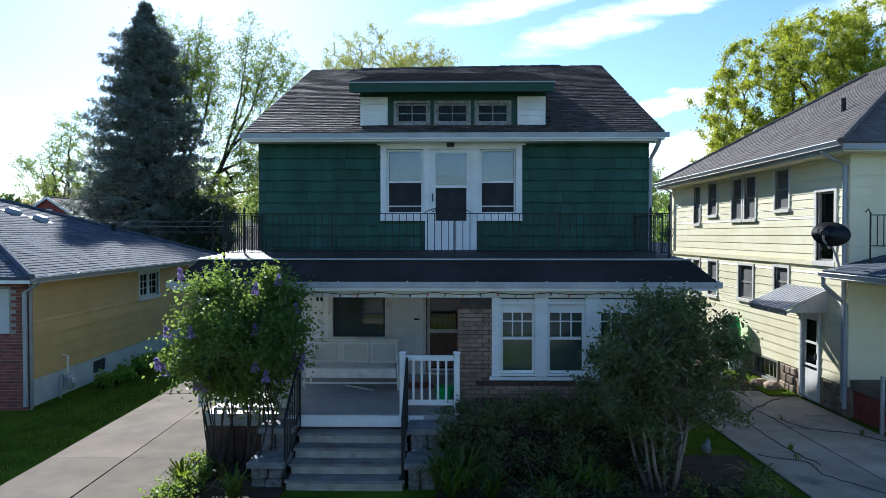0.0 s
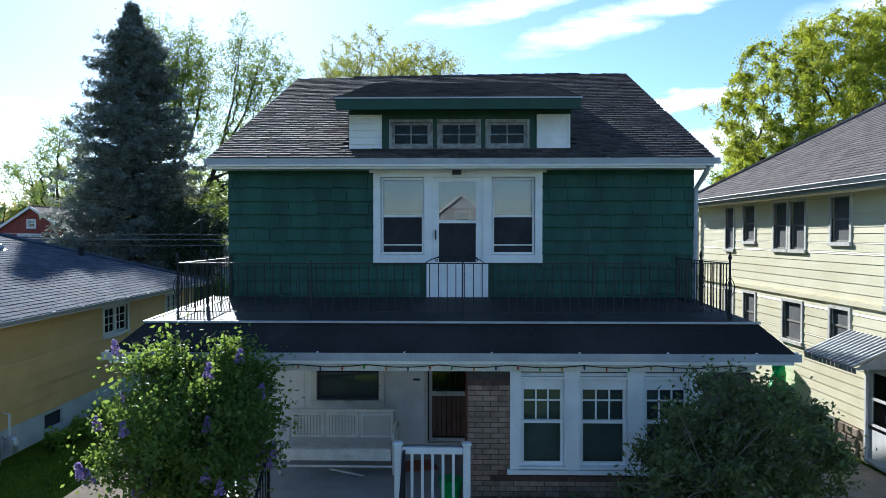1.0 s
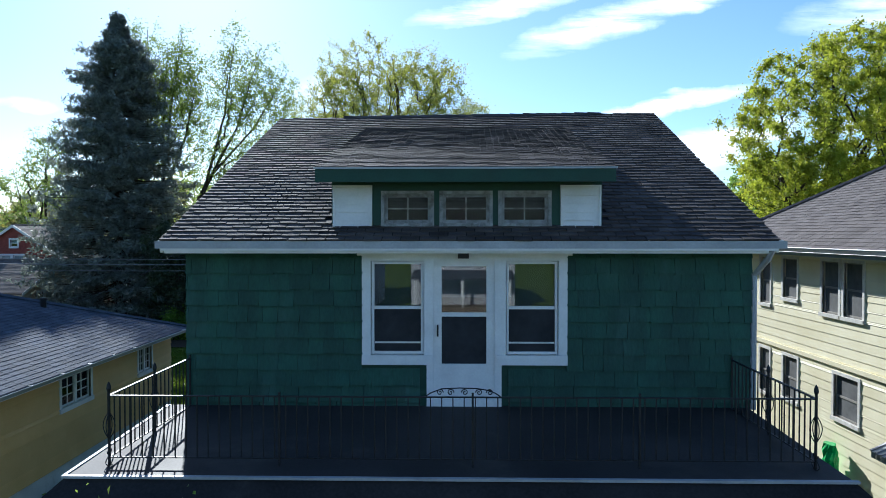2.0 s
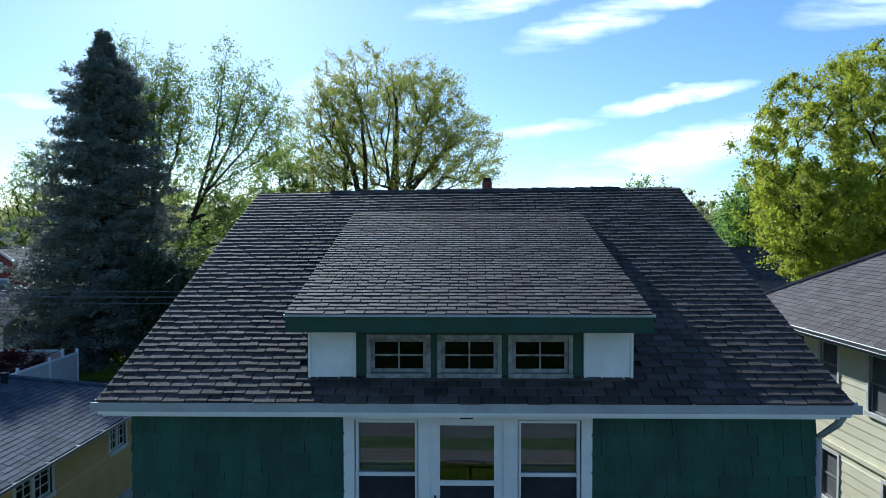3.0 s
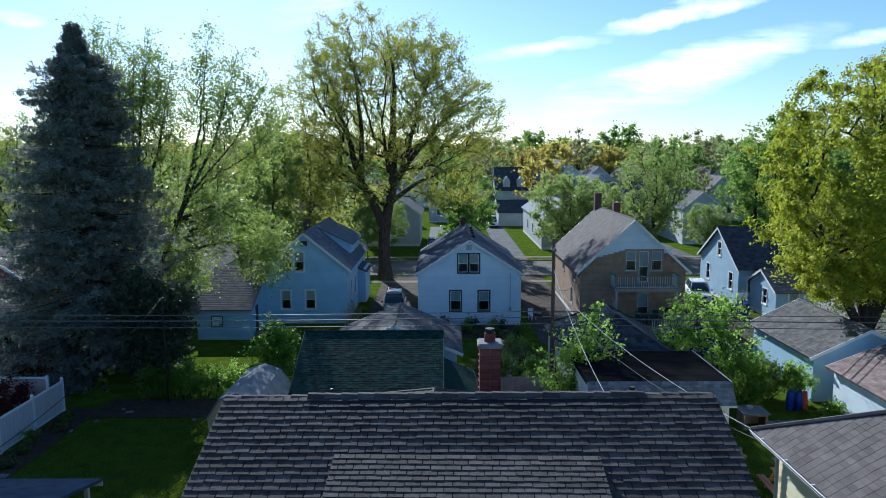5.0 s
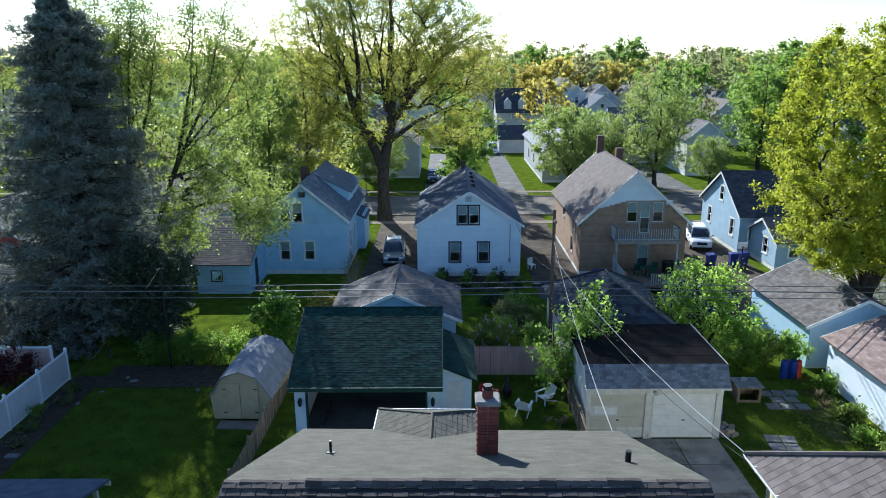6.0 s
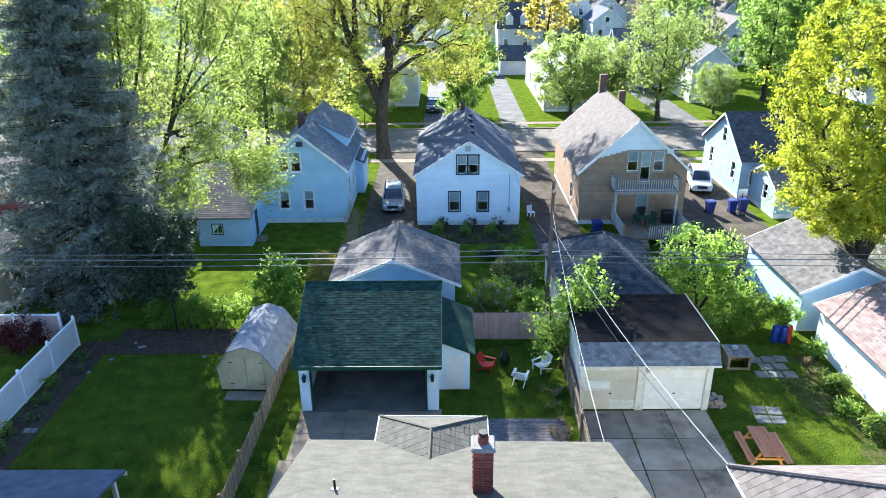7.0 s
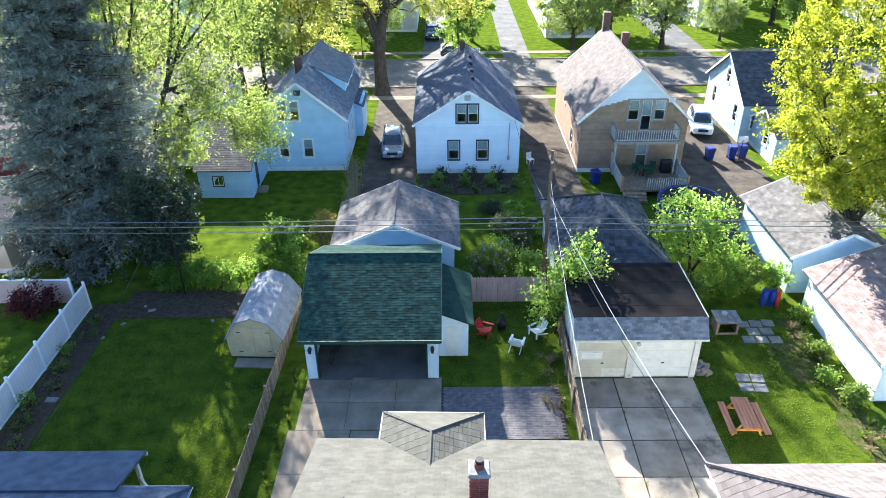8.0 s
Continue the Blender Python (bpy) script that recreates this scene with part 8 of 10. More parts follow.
solid("door_mat", Geo().softbox(-0.35, 0.35, -0.25, 0.25, 0, 0.02, 0.01), mat_red, "rumpled faded red mat on the porch floor", "mat", HOUSE_AT @ pose(-0.72, -1.2, 0.862, 0, 0, 14))
gp = thing("plant_tub", "green plastic tub behind the white porch rail", "tub", HOUSE_AT @ pose(-0.12, -2.6, 0.86))
part("tub", Geo().tube([(0, 0, 0), (0, 0, 0.26), (0, 0, 0.30)], [0.13, 0.17, 0.18], 14), M_GREENPL, gp)
wr = thing("porch_rail", "white porch rail with square balusters beside the steps", "railing", HOUSE_AT)
for x in (-0.80, 0.10):
    part("post", Geo().softbox(x - 0.05, x + 0.05, -3.42, -3.32, 0.86 if x > 0 else 0.70, 1.88, 0.012), M_WHITE, wr)
    part("post_cap", Geo().softbox(x - 0.062, x + 0.062, -3.432, -3.308, 1.88, 1.91, 0.012), M_WHITE, wr)
for z in (1.02, 1.76):
    part("rail", Geo().softbox(-0.75, 0.05, -3.405, -3.335, z, z + 0.085, 0.012), M_WHITE, wr)
for i in range(5):
    x = -0.62 + i * 0.136
    part("baluster", Geo().softbox(x - 0.019, x + 0.019, -3.39, -3.352, 1.105, 1.76, 0.004), M_WHITE, wr)
pp = thing("porch_rail", "white porch end rail seen through the lilac", "railing", HOUSE_AT)
for i in range(1, 9):
    part("baluster", Geo().softbox(-4.28 + i * 0.16, -4.24 + i * 0.16, -2.92, -2.88, 0.95, 1.75, 0.004), M_WHITE, pp)
part("rail", Geo().softbox(-4.12, -2.85, -2.94, -2.86, 1.75, 1.83, 0.01), M_WHITE, pp)
part("rail", Geo().softbox(-4.12, -2.85, -2.94, -2.86, 0.92, 1.0, 0.01), M_WHITE, pp)
for x in (-2.50, -0.72):
    hr = thing("hand_rail", "black iron handrail beside the front steps", "handrail", HOUSE_AT, "step handrails")
    part("top_rail", Geo().tube([(x, -4.46, 1.02), (x, -4.42, 1.08), (x, -3.5, 1.80), (x, -3.40, 1.80)], 0.02, 7), M_IRON, hr)
    part("bottom_rail", Geo().tube([(x, -4.42, 0.32), (x, -3.45, 0.98)], 0.012, 6), M_IRON, hr)
    part("post", Geo().box(x - 0.016, x + 0.016, -4.46, -4.42, 0.15, 1.05), M_IRON, hr)
    part("foot", Geo().box(x - 0.05, x + 0.05, -4.50, -4.38, 0.155, 0.18), M_IRON, hr)
    part("post", Geo().box(x - 0.016, x + 0.016, -3.47, -3.43, 0.66, 1.80), M_IRON, hr)
    for i in range(1, 8):
        f = i / 8
        y = -4.42 + 0.95 * f
        part("baluster", Geo().box(x - 0.007, x + 0.007, y - 0.007, y + 0.007, 0.33 + 0.66 * f, 1.07 + 0.72 * f), M_IRON, hr)
# string of small lamps along the porch beam
sl = thing("string_lights", "sagging string of small coloured bulbs along the porch eave", "string lights", HOUSE_AT)
pts = [(-4.2 + 0.1 * i, -3.0, 2.86 - 0.035 * abs(math.sin(i * 0.32))) for i in range(82)]
part("cable", Geo().tube(pts, 0.006, 4, False), M_IRON, sl)
bulb_ms = [surface("red_bulb", (0.35, 0.03, 0.03), (0.5, 0.06, 0.05), 3, 0.3, 0, 10), surface("green_bulb", (0.03, 0.20, 0.05), (0.05, 0.3, 0.08), 3, 0.3, 0, 10), surface("amber_bulb", (0.4, 0.2, 0.03), (0.5, 0.3, 0.05), 3, 0.3, 0, 10), M_NAVYPL]
for i in range(2, 80, 3):
    x, y, z = pts[i]
    part("bulb", Geo().tube([(x, y, z), (x, y - 0.004, z - 0.03), (x, y - 0.006, z - 0.06)], [0.008, 0.014, 0.003], 6), bulb_ms[(i // 3) % 4], sl)
sgn = thing("house_number", "two small dark number plates as plain bars", "number", HOUSE_AT)
for k in range(2):
    part("bar", front.block(Geo(), cx(-2.72) + k * 0.09, cx(-2.72) + k * 0.09 + 0.055, 2.42, 2.54, 0.012, 0.02), M_IRON, sgn)
solid("mailbox", front.block(Geo(), cx(-0.62), cx(-0.50), 2.02, 2.05, 0.0, 0.03), M_IRON, "small dark mail slot beside the front door", "mail slot", HOUSE_AT)

# ---- beside the neighbours ----
dish = thing("satellite_dish", "dark oval satellite dish on the porch roof corner", "satellite dish", pose(8.10, 14.30, 3.16) @ Matrix.Scale(0.92, 4))
g = Geo()
tilt = Matrix.Rotation(radians(-12), 3, "Z") @ Matrix.Rotation(radians(68), 3, "X")
rings = []
for k in range(6):
    f = k / 5
    rings.append([tilt @ Vector((0.40 * f * math.cos(a), 0.29 * f * math.sin(a), 0.10 * f * f)) + Vector((-0.28, -0.15, 0.72)) for a in [2 * math.pi * j / 28 for j in range(28)]])
g.loft(rings[1:], True, True)
part("reflector", g, M_IRON, dish, smooth=True)
part("lnb_arm", Geo().tube([(-0.28, -0.15, 0.45), (-0.55, -0.40, 0.62), (-0.62, -0.52, 0.78)], 0.022, 7), M_GREYMETAL, dish)
part("lnb", Geo().softbox(-0.70, -0.54, -0.58, -0.48, 0.74, 0.84, 0.015), M_IRON, dish)
part("mast", Geo().tube([(0.05, 0.05, -0.05), (0.0, 0.0, 0.15), (-0.24, -0.08, 0.62)], 0.025, 8), M_GREYMETAL, dish)
part("foot", Geo().box(-0.1, 0.2, -0.1, 0.2, -0.06, -0.02), M_GREYMETAL, dish)
for nm, z, y in (("balcony_rail", 3.25, -1.9), ("stair_rail", 0.8, -1.7)):
    ir = thing("iron_rail", "black iron rail on the pale yellow house", "railing", pose(8.9, 14.6 + y, z), "iron rails")
    part("top_rail", Geo().bar((0, 0, 0.82), (3.5, 0, 0.82), 0.035, 0.02), M_IRON, ir)
    part("bottom_rail", Geo().bar((0, 0, 0.1), (3.5, 0, 0.1), 0.03, 0.02), M_IRON, ir)
    for i in range(28):
        part("baluster", Geo().box(i * 0.125 - 0.007, i * 0.125 + 0.007, -0.007, 0.007, 0.0, 0.82), M_IRON, ir)
    part("curl", Geo().tube([(0, 0, 0.82), (-0.08, 0, 0.86), (-0.13, 0, 0.80), (-0.08, 0, 0.75)], 0.012, 6), M_IRON, ir)
cf = thing("chain_link_fence", "galvanised chain-link fence beside the driveway", "fence", pose(8.35, 13.2, 0))
for x in (0.0, 1.8, 3.6):
    part("post", Geo().tube([(x, -0.55 * x / 1.8, 0), (x, -0.55 * x / 1.8, 1.15)], 0.04, 9), M_GREYMETAL, cf)
part("top_rail", Geo().tube([(0, 0, 1.12), (3.6, -1.1, 1.12)], 0.022, 8), M_GREYMETAL, cf)
part("bottom_rail", Geo().tube([(0, 0, 0.12), (3.6, -1.1, 0.12)], 0.018, 8), M_GREYMETAL, cf)
part("brace", Geo().tube([(0, 0, 0.55), (3.6, -1.1, 0.15)], 0.02, 8), M_GREYMETAL, cf)
mesh_g = Geo()
for i in range(66):
    for s in (-1, 1):
        u = i * 0.055
        v = u + s * 1.0
        a, b = (u, 0.12), (v, 1.12)
        if b[0] < 0:
            a, b = a, (0.0, 0.12 + (u / 1.0) * 1.0)
        if b[0] > 3.6:
            b = (3.6, 0.12 + (3.6 - u) / 1.0)
        mesh_g.tube([(a[0], -0.55 * a[0] / 1.8, a[1]), (b[0], -0.55 * b[0] / 1.8, b[1])], 0.0025, 3, False)
tagged(part("wire_mesh", mesh_g, M_GREYMETAL, cf), kind="stuff")
gm = thing("gas_meter", "grey gas meter with bent pipe at the white foundation", "gas meter", pose(-8.95, 16.6, 0))
part("body", Geo().softbox(-0.08, 0.12, -0.14, 0.14, 0.18, 0.5, 0.05), M_GREYMETAL, gm)
part("dial", Geo().tube([(0.12, 0, 0.38), (0.15, 0, 0.38)], 0.07, 12), M_WHITE, gm)
part("pipe", Geo().tube([(-0.05, 0.08, 0.48), (-0.05, 0.08, 0.95), (-0.18, 0.08, 0.97)], 0.025, 8), M_WHITE, gm)
part("pipe", Geo().tube([(-0.05, -0.1, 0.48), (-0.05, -0.16, 0.55), (-0.05, -0.25, 0.5), (-0.05, -0.25, 0.0)], 0.025, 8), M_GREYMETAL, gm)
for i in range(10):
    shrub("foundation_plant", "low leafy plant along the white foundation", -8.55 + 0.1 * (i % 2), 17.4 + i * 0.62, 0.30, 0.34, 0.0, 0.34, L_GREEN, 260, 0.11, 3, M_BARK, 200 + i, 10, 0.10, group="foundation plants", foot=0.05)
for x, y in ((-13.05, 21.2), (-12.45, 21.6)):
    rv = thing("roof_vent", "low pale metal roof vent on the blue-grey roof", "roof vent", pose(x, y, 2.93 + (-8.70 - x) * 0.358, 0, 19.7, 0), "roof vents")
    part("hood", Geo().softbox(-0.20, 0.20, -0.17, 0.17, 0.02, 0.15, 0.05), M_GUTTER, rv)
    part("flange", Geo().box(-0.27, 0.27, -0.24, 0.24, 0.0, 0.03), M_GREYMETAL, rv)
st = thing("vent_stack", "small brown vent stack on the blue-grey roof", "vent pipe", pose(-11.6, 24.6, 3.9))
part("pipe", Geo().tube([(0, 0, -0.2), (0, 0, 0.32)], 0.08, 10), M_IRON, st)
part("collar", Geo().tube([(0, 0, 0.28), (0, 0, 0.34)], 0.11, 10), M_IRON, st)

# front beds
tagged(part("planting_bed", Geo().box(-0.1, 5.1, 8.4, 12.0, -0.05, 0.035), M_SOIL), "dark bare soil bed before the sunroom", "flower bed", kind="structure")
tagged(part("planting_bed", Geo().box(-4.05, -2.4, 9.2, 12.0, -0.05, 0.035), M_SOIL), "dark soil bed under the lilac", "flower bed", kind="structure")


def tuft(name, label, x, y, h, n, r, seed, m=L_GRASSBLADE, group="leafy tufts", w=0.02):
    """A tuft of long arching blades."""
    rnd = random.Random(seed)
    t = thing(name, label, "plant", pose(x, y, 0.03), group)
    g = Geo()
    for i in range(n):
        a, L = rnd.uniform(0, 2 * math.pi), h * rnd.uniform(0.6, 1.15)
        d, sd = Vector((math.cos(a), math.sin(a), 0)), Vector((-math.sin(a), math.cos(a), 0))
        lean_ = rnd.uniform(0.2, 1.0) * r
        p = [d * 0.03, d * (0.03 + lean_ * 0.35) + Vector((0, 0, L * 0.7)), d * (0.03 + lean_ * 0.85) + Vector((0, 0, L)), d * (0.03 + lean_ * 1.3) + Vector((0, 0, L * 0.8))]
        ww = [w * 0.7, w, w * 0.7, 0.002]
        g.add([q + sd * (s * k) for q, k in zip(p, ww) for s in (-1, 1)], [(0, 1, 3, 2), (2, 3, 5, 4), (4, 5, 7, 6)])
    part("foliage", g, m, t)
    return t


for i, (x, y, h) in enumerate(((-0.05, 10.3, 0.55), (0.3, 10.1, 0.6), (0.1, 9.9, 0.5), (2.05, 10.05, 0.5), (2.3, 9.9, 0.4), (0.7, 10.0, 0.35), (1.5, 9.8, 0.3), (-3.0, 9.9, 0.4), (-3.9, 10.4, 0.35), (4.3, 9.6, 0.25), (4.8, 10.6, 0.25))):
    tuft("lily_tuft", "tuft of long arching green blades in the bed", x, y, h, 44, 0.45, 300 + i)
for i in range(7):
    shrub("ground_cover", "low leafy ground cover at the edge of the drive", -3.95 + 0.12 * (i % 3), 9.5 + 0.3 * i, 0.28, 0.28, 0, 0.26, L_LILAC, 320, 0.06, 3, M_BARK, 330 + i, 12, 0.09, group="ground cover", foot=0.04)
bed = random.Random(91)
for i in range(22):
    x, y = bed.uniform(0.2, 5.0), bed.uniform(8.7, 10.2)
    shrub("bed_cover", "low dull green ground cover in the front bed", x, y, bed.uniform(0.22, 0.38), 0.3, 0, bed.uniform(0.14, 0.34), (L_HOLLY, L_LILAC, L_YEW)[i % 3], 300, 0.055, 3, M_BARK, 900 + i, 12, 0.09, group="front bed cover", foot=0.05)
solid("garden_ornament", Geo().tube([(0, 0, 0), (0, 0, 0.12), (0.02, 0, 0.2), (0.05, 0, 0.26), (0.04, 0, 0.33)], [0.11, 0.13, 0.08, 0.06, 0.015], 10), M_CAP, "small weathered pale garden ornament in the bed", "ornament", pose(4.63, 12.2, 0.03) @ Matrix.Scale(0.7, 4))
wr_ = thing("wrapped_bundle", "shiny green plastic wrapped bundle against the wall", "bundle", pose(8.24, 19.7, 0.05))
g = Geo()
rings = []
for k in range(8):
    z = 0.35 + 0.16 * k
    rings.append([(0.22 * (1 + 0.3 * math.sin(k * 1.9 + a * 3)) * math.cos(a) * (1 - k / 14), 0.30 * (1 + 0.25 * math.cos(k * 2.3 + a * 2)) * math.sin(a) * (1 - k / 14), z) for a in [2 * math.pi * j / 14 for j in range(14)]])
g.loft(rings)
part("cover", g, M_GREENPL, wr_)
part("stand", Geo().softbox(-0.16, 0.16, -0.2, 0.2, 0, 0.38, 0.03), M_WHITEPL, wr_)
for i, (x, y, s) in enumerate(((8.0, 17.6, 0.22), (7.7, 17.9, 0.18), (8.15, 17.2, 0.25), (7.5, 18.3, 0.15))):
    solid("field_stone", Geo().softbox(-s, s, -s * 0.7, s * 0.7, -0.02, s * 0.9, s * 0.35), M_STONE_TAN, "rounded brown field stone by the basement wall", "stone", pose(x, y, 0, 0, 0, 40 * i), "field stones")
tagged(part("planting_bed", Geo().box(6.9, 8.45, 17.0, 24.0, -0.05, 0.05), M_SOIL), "weedy strip along the basement wall", "flower bed", kind="structure")


# cracks in the drive beside the pale yellow house
M_CRACK = surface("crack_dirt", (0.06, 0.05, 0.036), (0.11, 0.095, 0.07), 8, 0.95, 0.5, 60)
cr = random.Random(17)
for pts in (((5.4, 15.6), (6.49, 14.78), (7.46, 15.92), (8.3, 16.4)), ((5.45, 12.0), (6.14, 11.61), (6.02, 10.99), (6.5, 10.2), (7.4, 9.6)), ((6.14, 13.98), (6.12, 12.46), (6.25, 11.48)), ((6.83, 14.57), (7.19, 13.61), (7.9, 13.3), (8.3, 12.6)), ((5.6, 20.0), (6.6, 19.2), (7.7, 19.9)), ((6.9, 17.9), (7.2, 16.4))):
    line = []
    for (xa, ya), (xb, yb) in zip(pts, pts[1:]):
        for k in range(6):
            line.append((xa + (xb - xa) * k / 6 + cr.uniform(-0.035, 0.035), ya + (yb - ya) * k / 6 + cr.uniform(-0.035, 0.035)))
    line.append(pts[-1])
    g = Geo()
    for (xa, ya), (xb, yb) in zip(line, line[1:]):
        w = cr.uniform(0.005, 0.016)
        dx, dy = xb - xa, yb - ya
        L = math.hypot(dx, dy) or 1
        nx, ny = -dy / L * w, dx / L * w
        g.hexa([(xa - nx, ya - ny, 0.02), (xb - nx, yb - ny, 0.02), (xb + nx, yb + ny, 0.02), (xa + nx, ya + ny, 0.02), (xa - nx, ya - ny, 0.0415), (xb - nx, yb - ny, 0.0415), (xb + nx, yb + ny, 0.0415), (xa + nx, ya + ny, 0.0415)])
    solid("driveway_crack", g, M_CRACK, "dirt-filled crack across the old concrete drive", "crack", pose(0, 0, 0), "drive cracks")
    for k in range(2):
        x, y = cr.choice(line)
        tuft("drive_weed", "small weed in a crack of the old drive", x, y, 0.11, 8, 0.10, 700 + int(x * 10) + k, group="drive weeds", w=0.010)


# ---- back yard things ----
def plank_fence(name, label, p, q, h, board=0.14, gap=0.012, material=M_WOOD, post_step=2.4, pointed=False, thick=0.02, rails=(0.3, 0.85), seed=1, ragged=0.03, post_m=None, base=0.03, post_w=0.05):
    """A fence of upright boards on rails and posts."""
    rnd = random.Random(seed)
    p, q = Vector((*p, 0)), Vector((*q, 0))
    L = (q - p).length
    d = (q - p) / L
    f = thing(name, label, "fence", Matrix.Translation(p) @ Matrix.Rotation(math.atan2(d.y, d.x), 4, "Z"))
    n = int(L / (board + gap))
    meshes = []
    for k in range(4):
        w = board * (0.92 + 0.05 * k)
        top = [(0, 0), (w, 0), (w, 1), (0, 1)] if not pointed else [(0, 0), (w, 0), (w, 0.95), (w / 2, 1.0), (0, 0.95)]
        hh = h * (1 - ragged * k / 3)
        meshes.append(Geo().loft([[(u, 0, base + v * (hh - base)) for u, v in top], [(u, thick, base + v * (hh - base)) for u, v in top]]).mesh("board"))
    for i in range(n):
        part("board", meshes[rnd.randrange(4)], material, f, at=pose(i * (board + gap), rnd.uniform(-0.006, 0.006), 0, 0, rnd.uniform(-0.8, 0.8) * ragged * 20, 0))
    for r in rails:
        part("rail", Geo().box(0, L, thick + 0.007, thick + 0.05, r * h - 0.04, r * h + 0.04), material, f)
    for i in range(int(L / post_step) + 1):
        x = min(i * post_step, L - 0.1)
        part("post", Geo().softbox(x - post_w, x + post_w, thick + 0.01, thick + 0.01 + 2 * post_w, 0, h + 0.05, 0.012), post_m or material, f)
    return f


plank_fence("picket_fence", "weathered brown wooden fence between the yards", (-8.05, 28.0), (-7.75, 43.0), 1.15, 0.10, 0.03, M_WOOD, 2.4, True, seed=3)
plank_fence("board_fence", "leaning grey weathered board fence by the young tree", (5.62, 27.5), (6.0, 43.0), 1.45, 0.13, 0.015, M_WOOD, 2.4, False, seed=4, ragged=0.06)
plank_fence("pink_fence", "faded pinkish panel fence with pointed tops", (1.5, 43.2), (6.0, 43.2), 1.65, 0.14, 0.004, M_PINK, 1.8, True, seed=5, ragged=0.0)
vf = thing("vinyl_fence", "grey vinyl privacy fence with white posts and rails", "fence", pose(-19.35, 0, 0))
for i in range(8):
    y = 25.0 + i * 2.55
    part("post", Geo().softbox(-0.06, 0.06, y - 0.06, y + 0.06, 0, 1.70, 0.012), M_WHITEPL, vf)
    part("post_cap", Geo().tube([(0, y, 1.70), (0, y, 1.73), (0, y, 1.79)], [0.095, 0.095, 0.01], 4), M_WHITEPL, vf)
    if i < 7:
        pn = part("panel", Geo().box(-0.018, 0.018, y + 0.06, y + 2.49, 0.12, 1.50), M_VINYL, vf)
        part("top_rail", Geo().softbox(-0.035, 0.035, y + 0.06, y + 2.49, 1.50, 1.60, 0.01), M_WHITEPL, vf)
        part("bottom_rail", Geo().softbox(-0.035, 0.035, y + 0.06, y + 2.49, 0.04, 0.14, 0.01), M_WHITEPL, vf)
        for k in range(1, 10):
            part("groove", Geo().box(0.018, 0.021, y + 0.06 + k * 0.243, y + 0.064 + k * 0.243 + 0.004, 0.14, 1.50), M_GREYMETAL, pn)
vb = thing("back_fence", "pinkish vinyl fence along the back of the yard", "fence", pose(-19.35, 43.3, 0))
for i in range(5):
    x = -1.0 - i * 2.4
    part("panel", Geo().box(x - 2.34, x - 0.06, -0.02, 0.02, 0.1, 1.55), M_PINK, vb)
    part("top_rail", Geo().softbox(x - 2.34, x - 0.06, -0.035, 0.035, 1.55, 1.64, 0.01), M_WHITEPL, vb)
    part("post", Geo().softbox(x - 0.06, x + 0.06, -0.06, 0.06, 0, 1.72, 0.012), M_WHITEPL, vb)


def adirondack(label, x, y, yaw, m):
    c = thing("garden_chair", label, "chair", pose(x, y, 0.02, 0, 0, yaw) @ Matrix.Scale(0.88, 4), "chairs round the fire pit")
    for i in range(6):
        u = -0.26 + i * 0.105
        k = 0.93 - 0.9 * (u + 0.0) ** 2
        part("back_slat", Geo().hexa([(u - 0.045, 0.26, 0.30), (u + 0.045, 0.26, 0.30), (u + 0.045, 0.285, 0.30), (u - 0.045, 0.285, 0.30), (u * 1.12 - 0.045, 0.56, k), (u * 1.12 + 0.045, 0.56, k), (u * 1.12 + 0.045, 0.585, k), (u * 1.12 - 0.045, 0.585, k)]), m, c)
    for i in range(5):
        part("seat_slat", Geo().softbox(-0.28, 0.28, -0.30 + i * 0.115, -0.20 + i * 0.115, 0.36 - i * 0.022, 0.385 - i * 0.022, 0.008), m, c)
    for s in (-1, 1):
        part("arm", Geo().softbox(s * 0.36 - 0.07, s * 0.36 + 0.07, -0.38, 0.42, 0.56, 0.585, 0.02), m, c)
        part("front_leg", Geo().softbox(s * 0.33 - 0.04, s * 0.33 + 0.04, -0.32, -0.24, 0, 0.56, 0.01), m, c)
        part("back_leg", Geo().hexa([(s * 0.31 - 0.02, -0.26, 0.30), (s * 0.31 + 0.02, -0.26, 0.30), (s * 0.31 + 0.02, 0.55, 0.0), (s * 0.31 - 0.02, 0.55, 0.0), (s * 0.31 - 0.02, -0.26, 0.40), (s * 0.31 + 0.02, -0.26, 0.40), (s * 0.31 + 0.02, 0.62, 0.02), (s * 0.31 - 0.02, 0.62, 0.02)]), m, c)
    return c


adirondack("red plastic slatted garden chair on the lawn", 2.15, 40.3, 65, M_REDPL)
adirondack("white plastic slatted garden chair seen from behind", 3.65, 39.2, 160, M_WHITEPL)
adirondack("white plastic slatted garden chair turned to the fire pit", 4.75, 40.2, -55, M_WHITEPL)
fp = thing("fire_pit", "black cast iron chiminea fire pit on the lawn", "fire pit", pose(3.0, 40.7, 0))
part("bowl", Geo().tube([(0, 0, 0.12), (0, 0, 0.25), (0, 0, 0.45), (0, 0, 0.62), (0, 0, 0.75), (0, 0, 1.05)], [0.16, 0.24, 0.26, 0.18, 0.10, 0.08], 14), M_IRON, fp, smooth=True)
for k in range(3):
    a = 2.1 * k
    part("leg", Geo().tube([(0.14 * math.cos(a), 0.14 * math.sin(a), 0.18), (0.24 * math.cos(a), 0.24 * math.sin(a), 0)], 0.02, 6), M_IRON, fp)

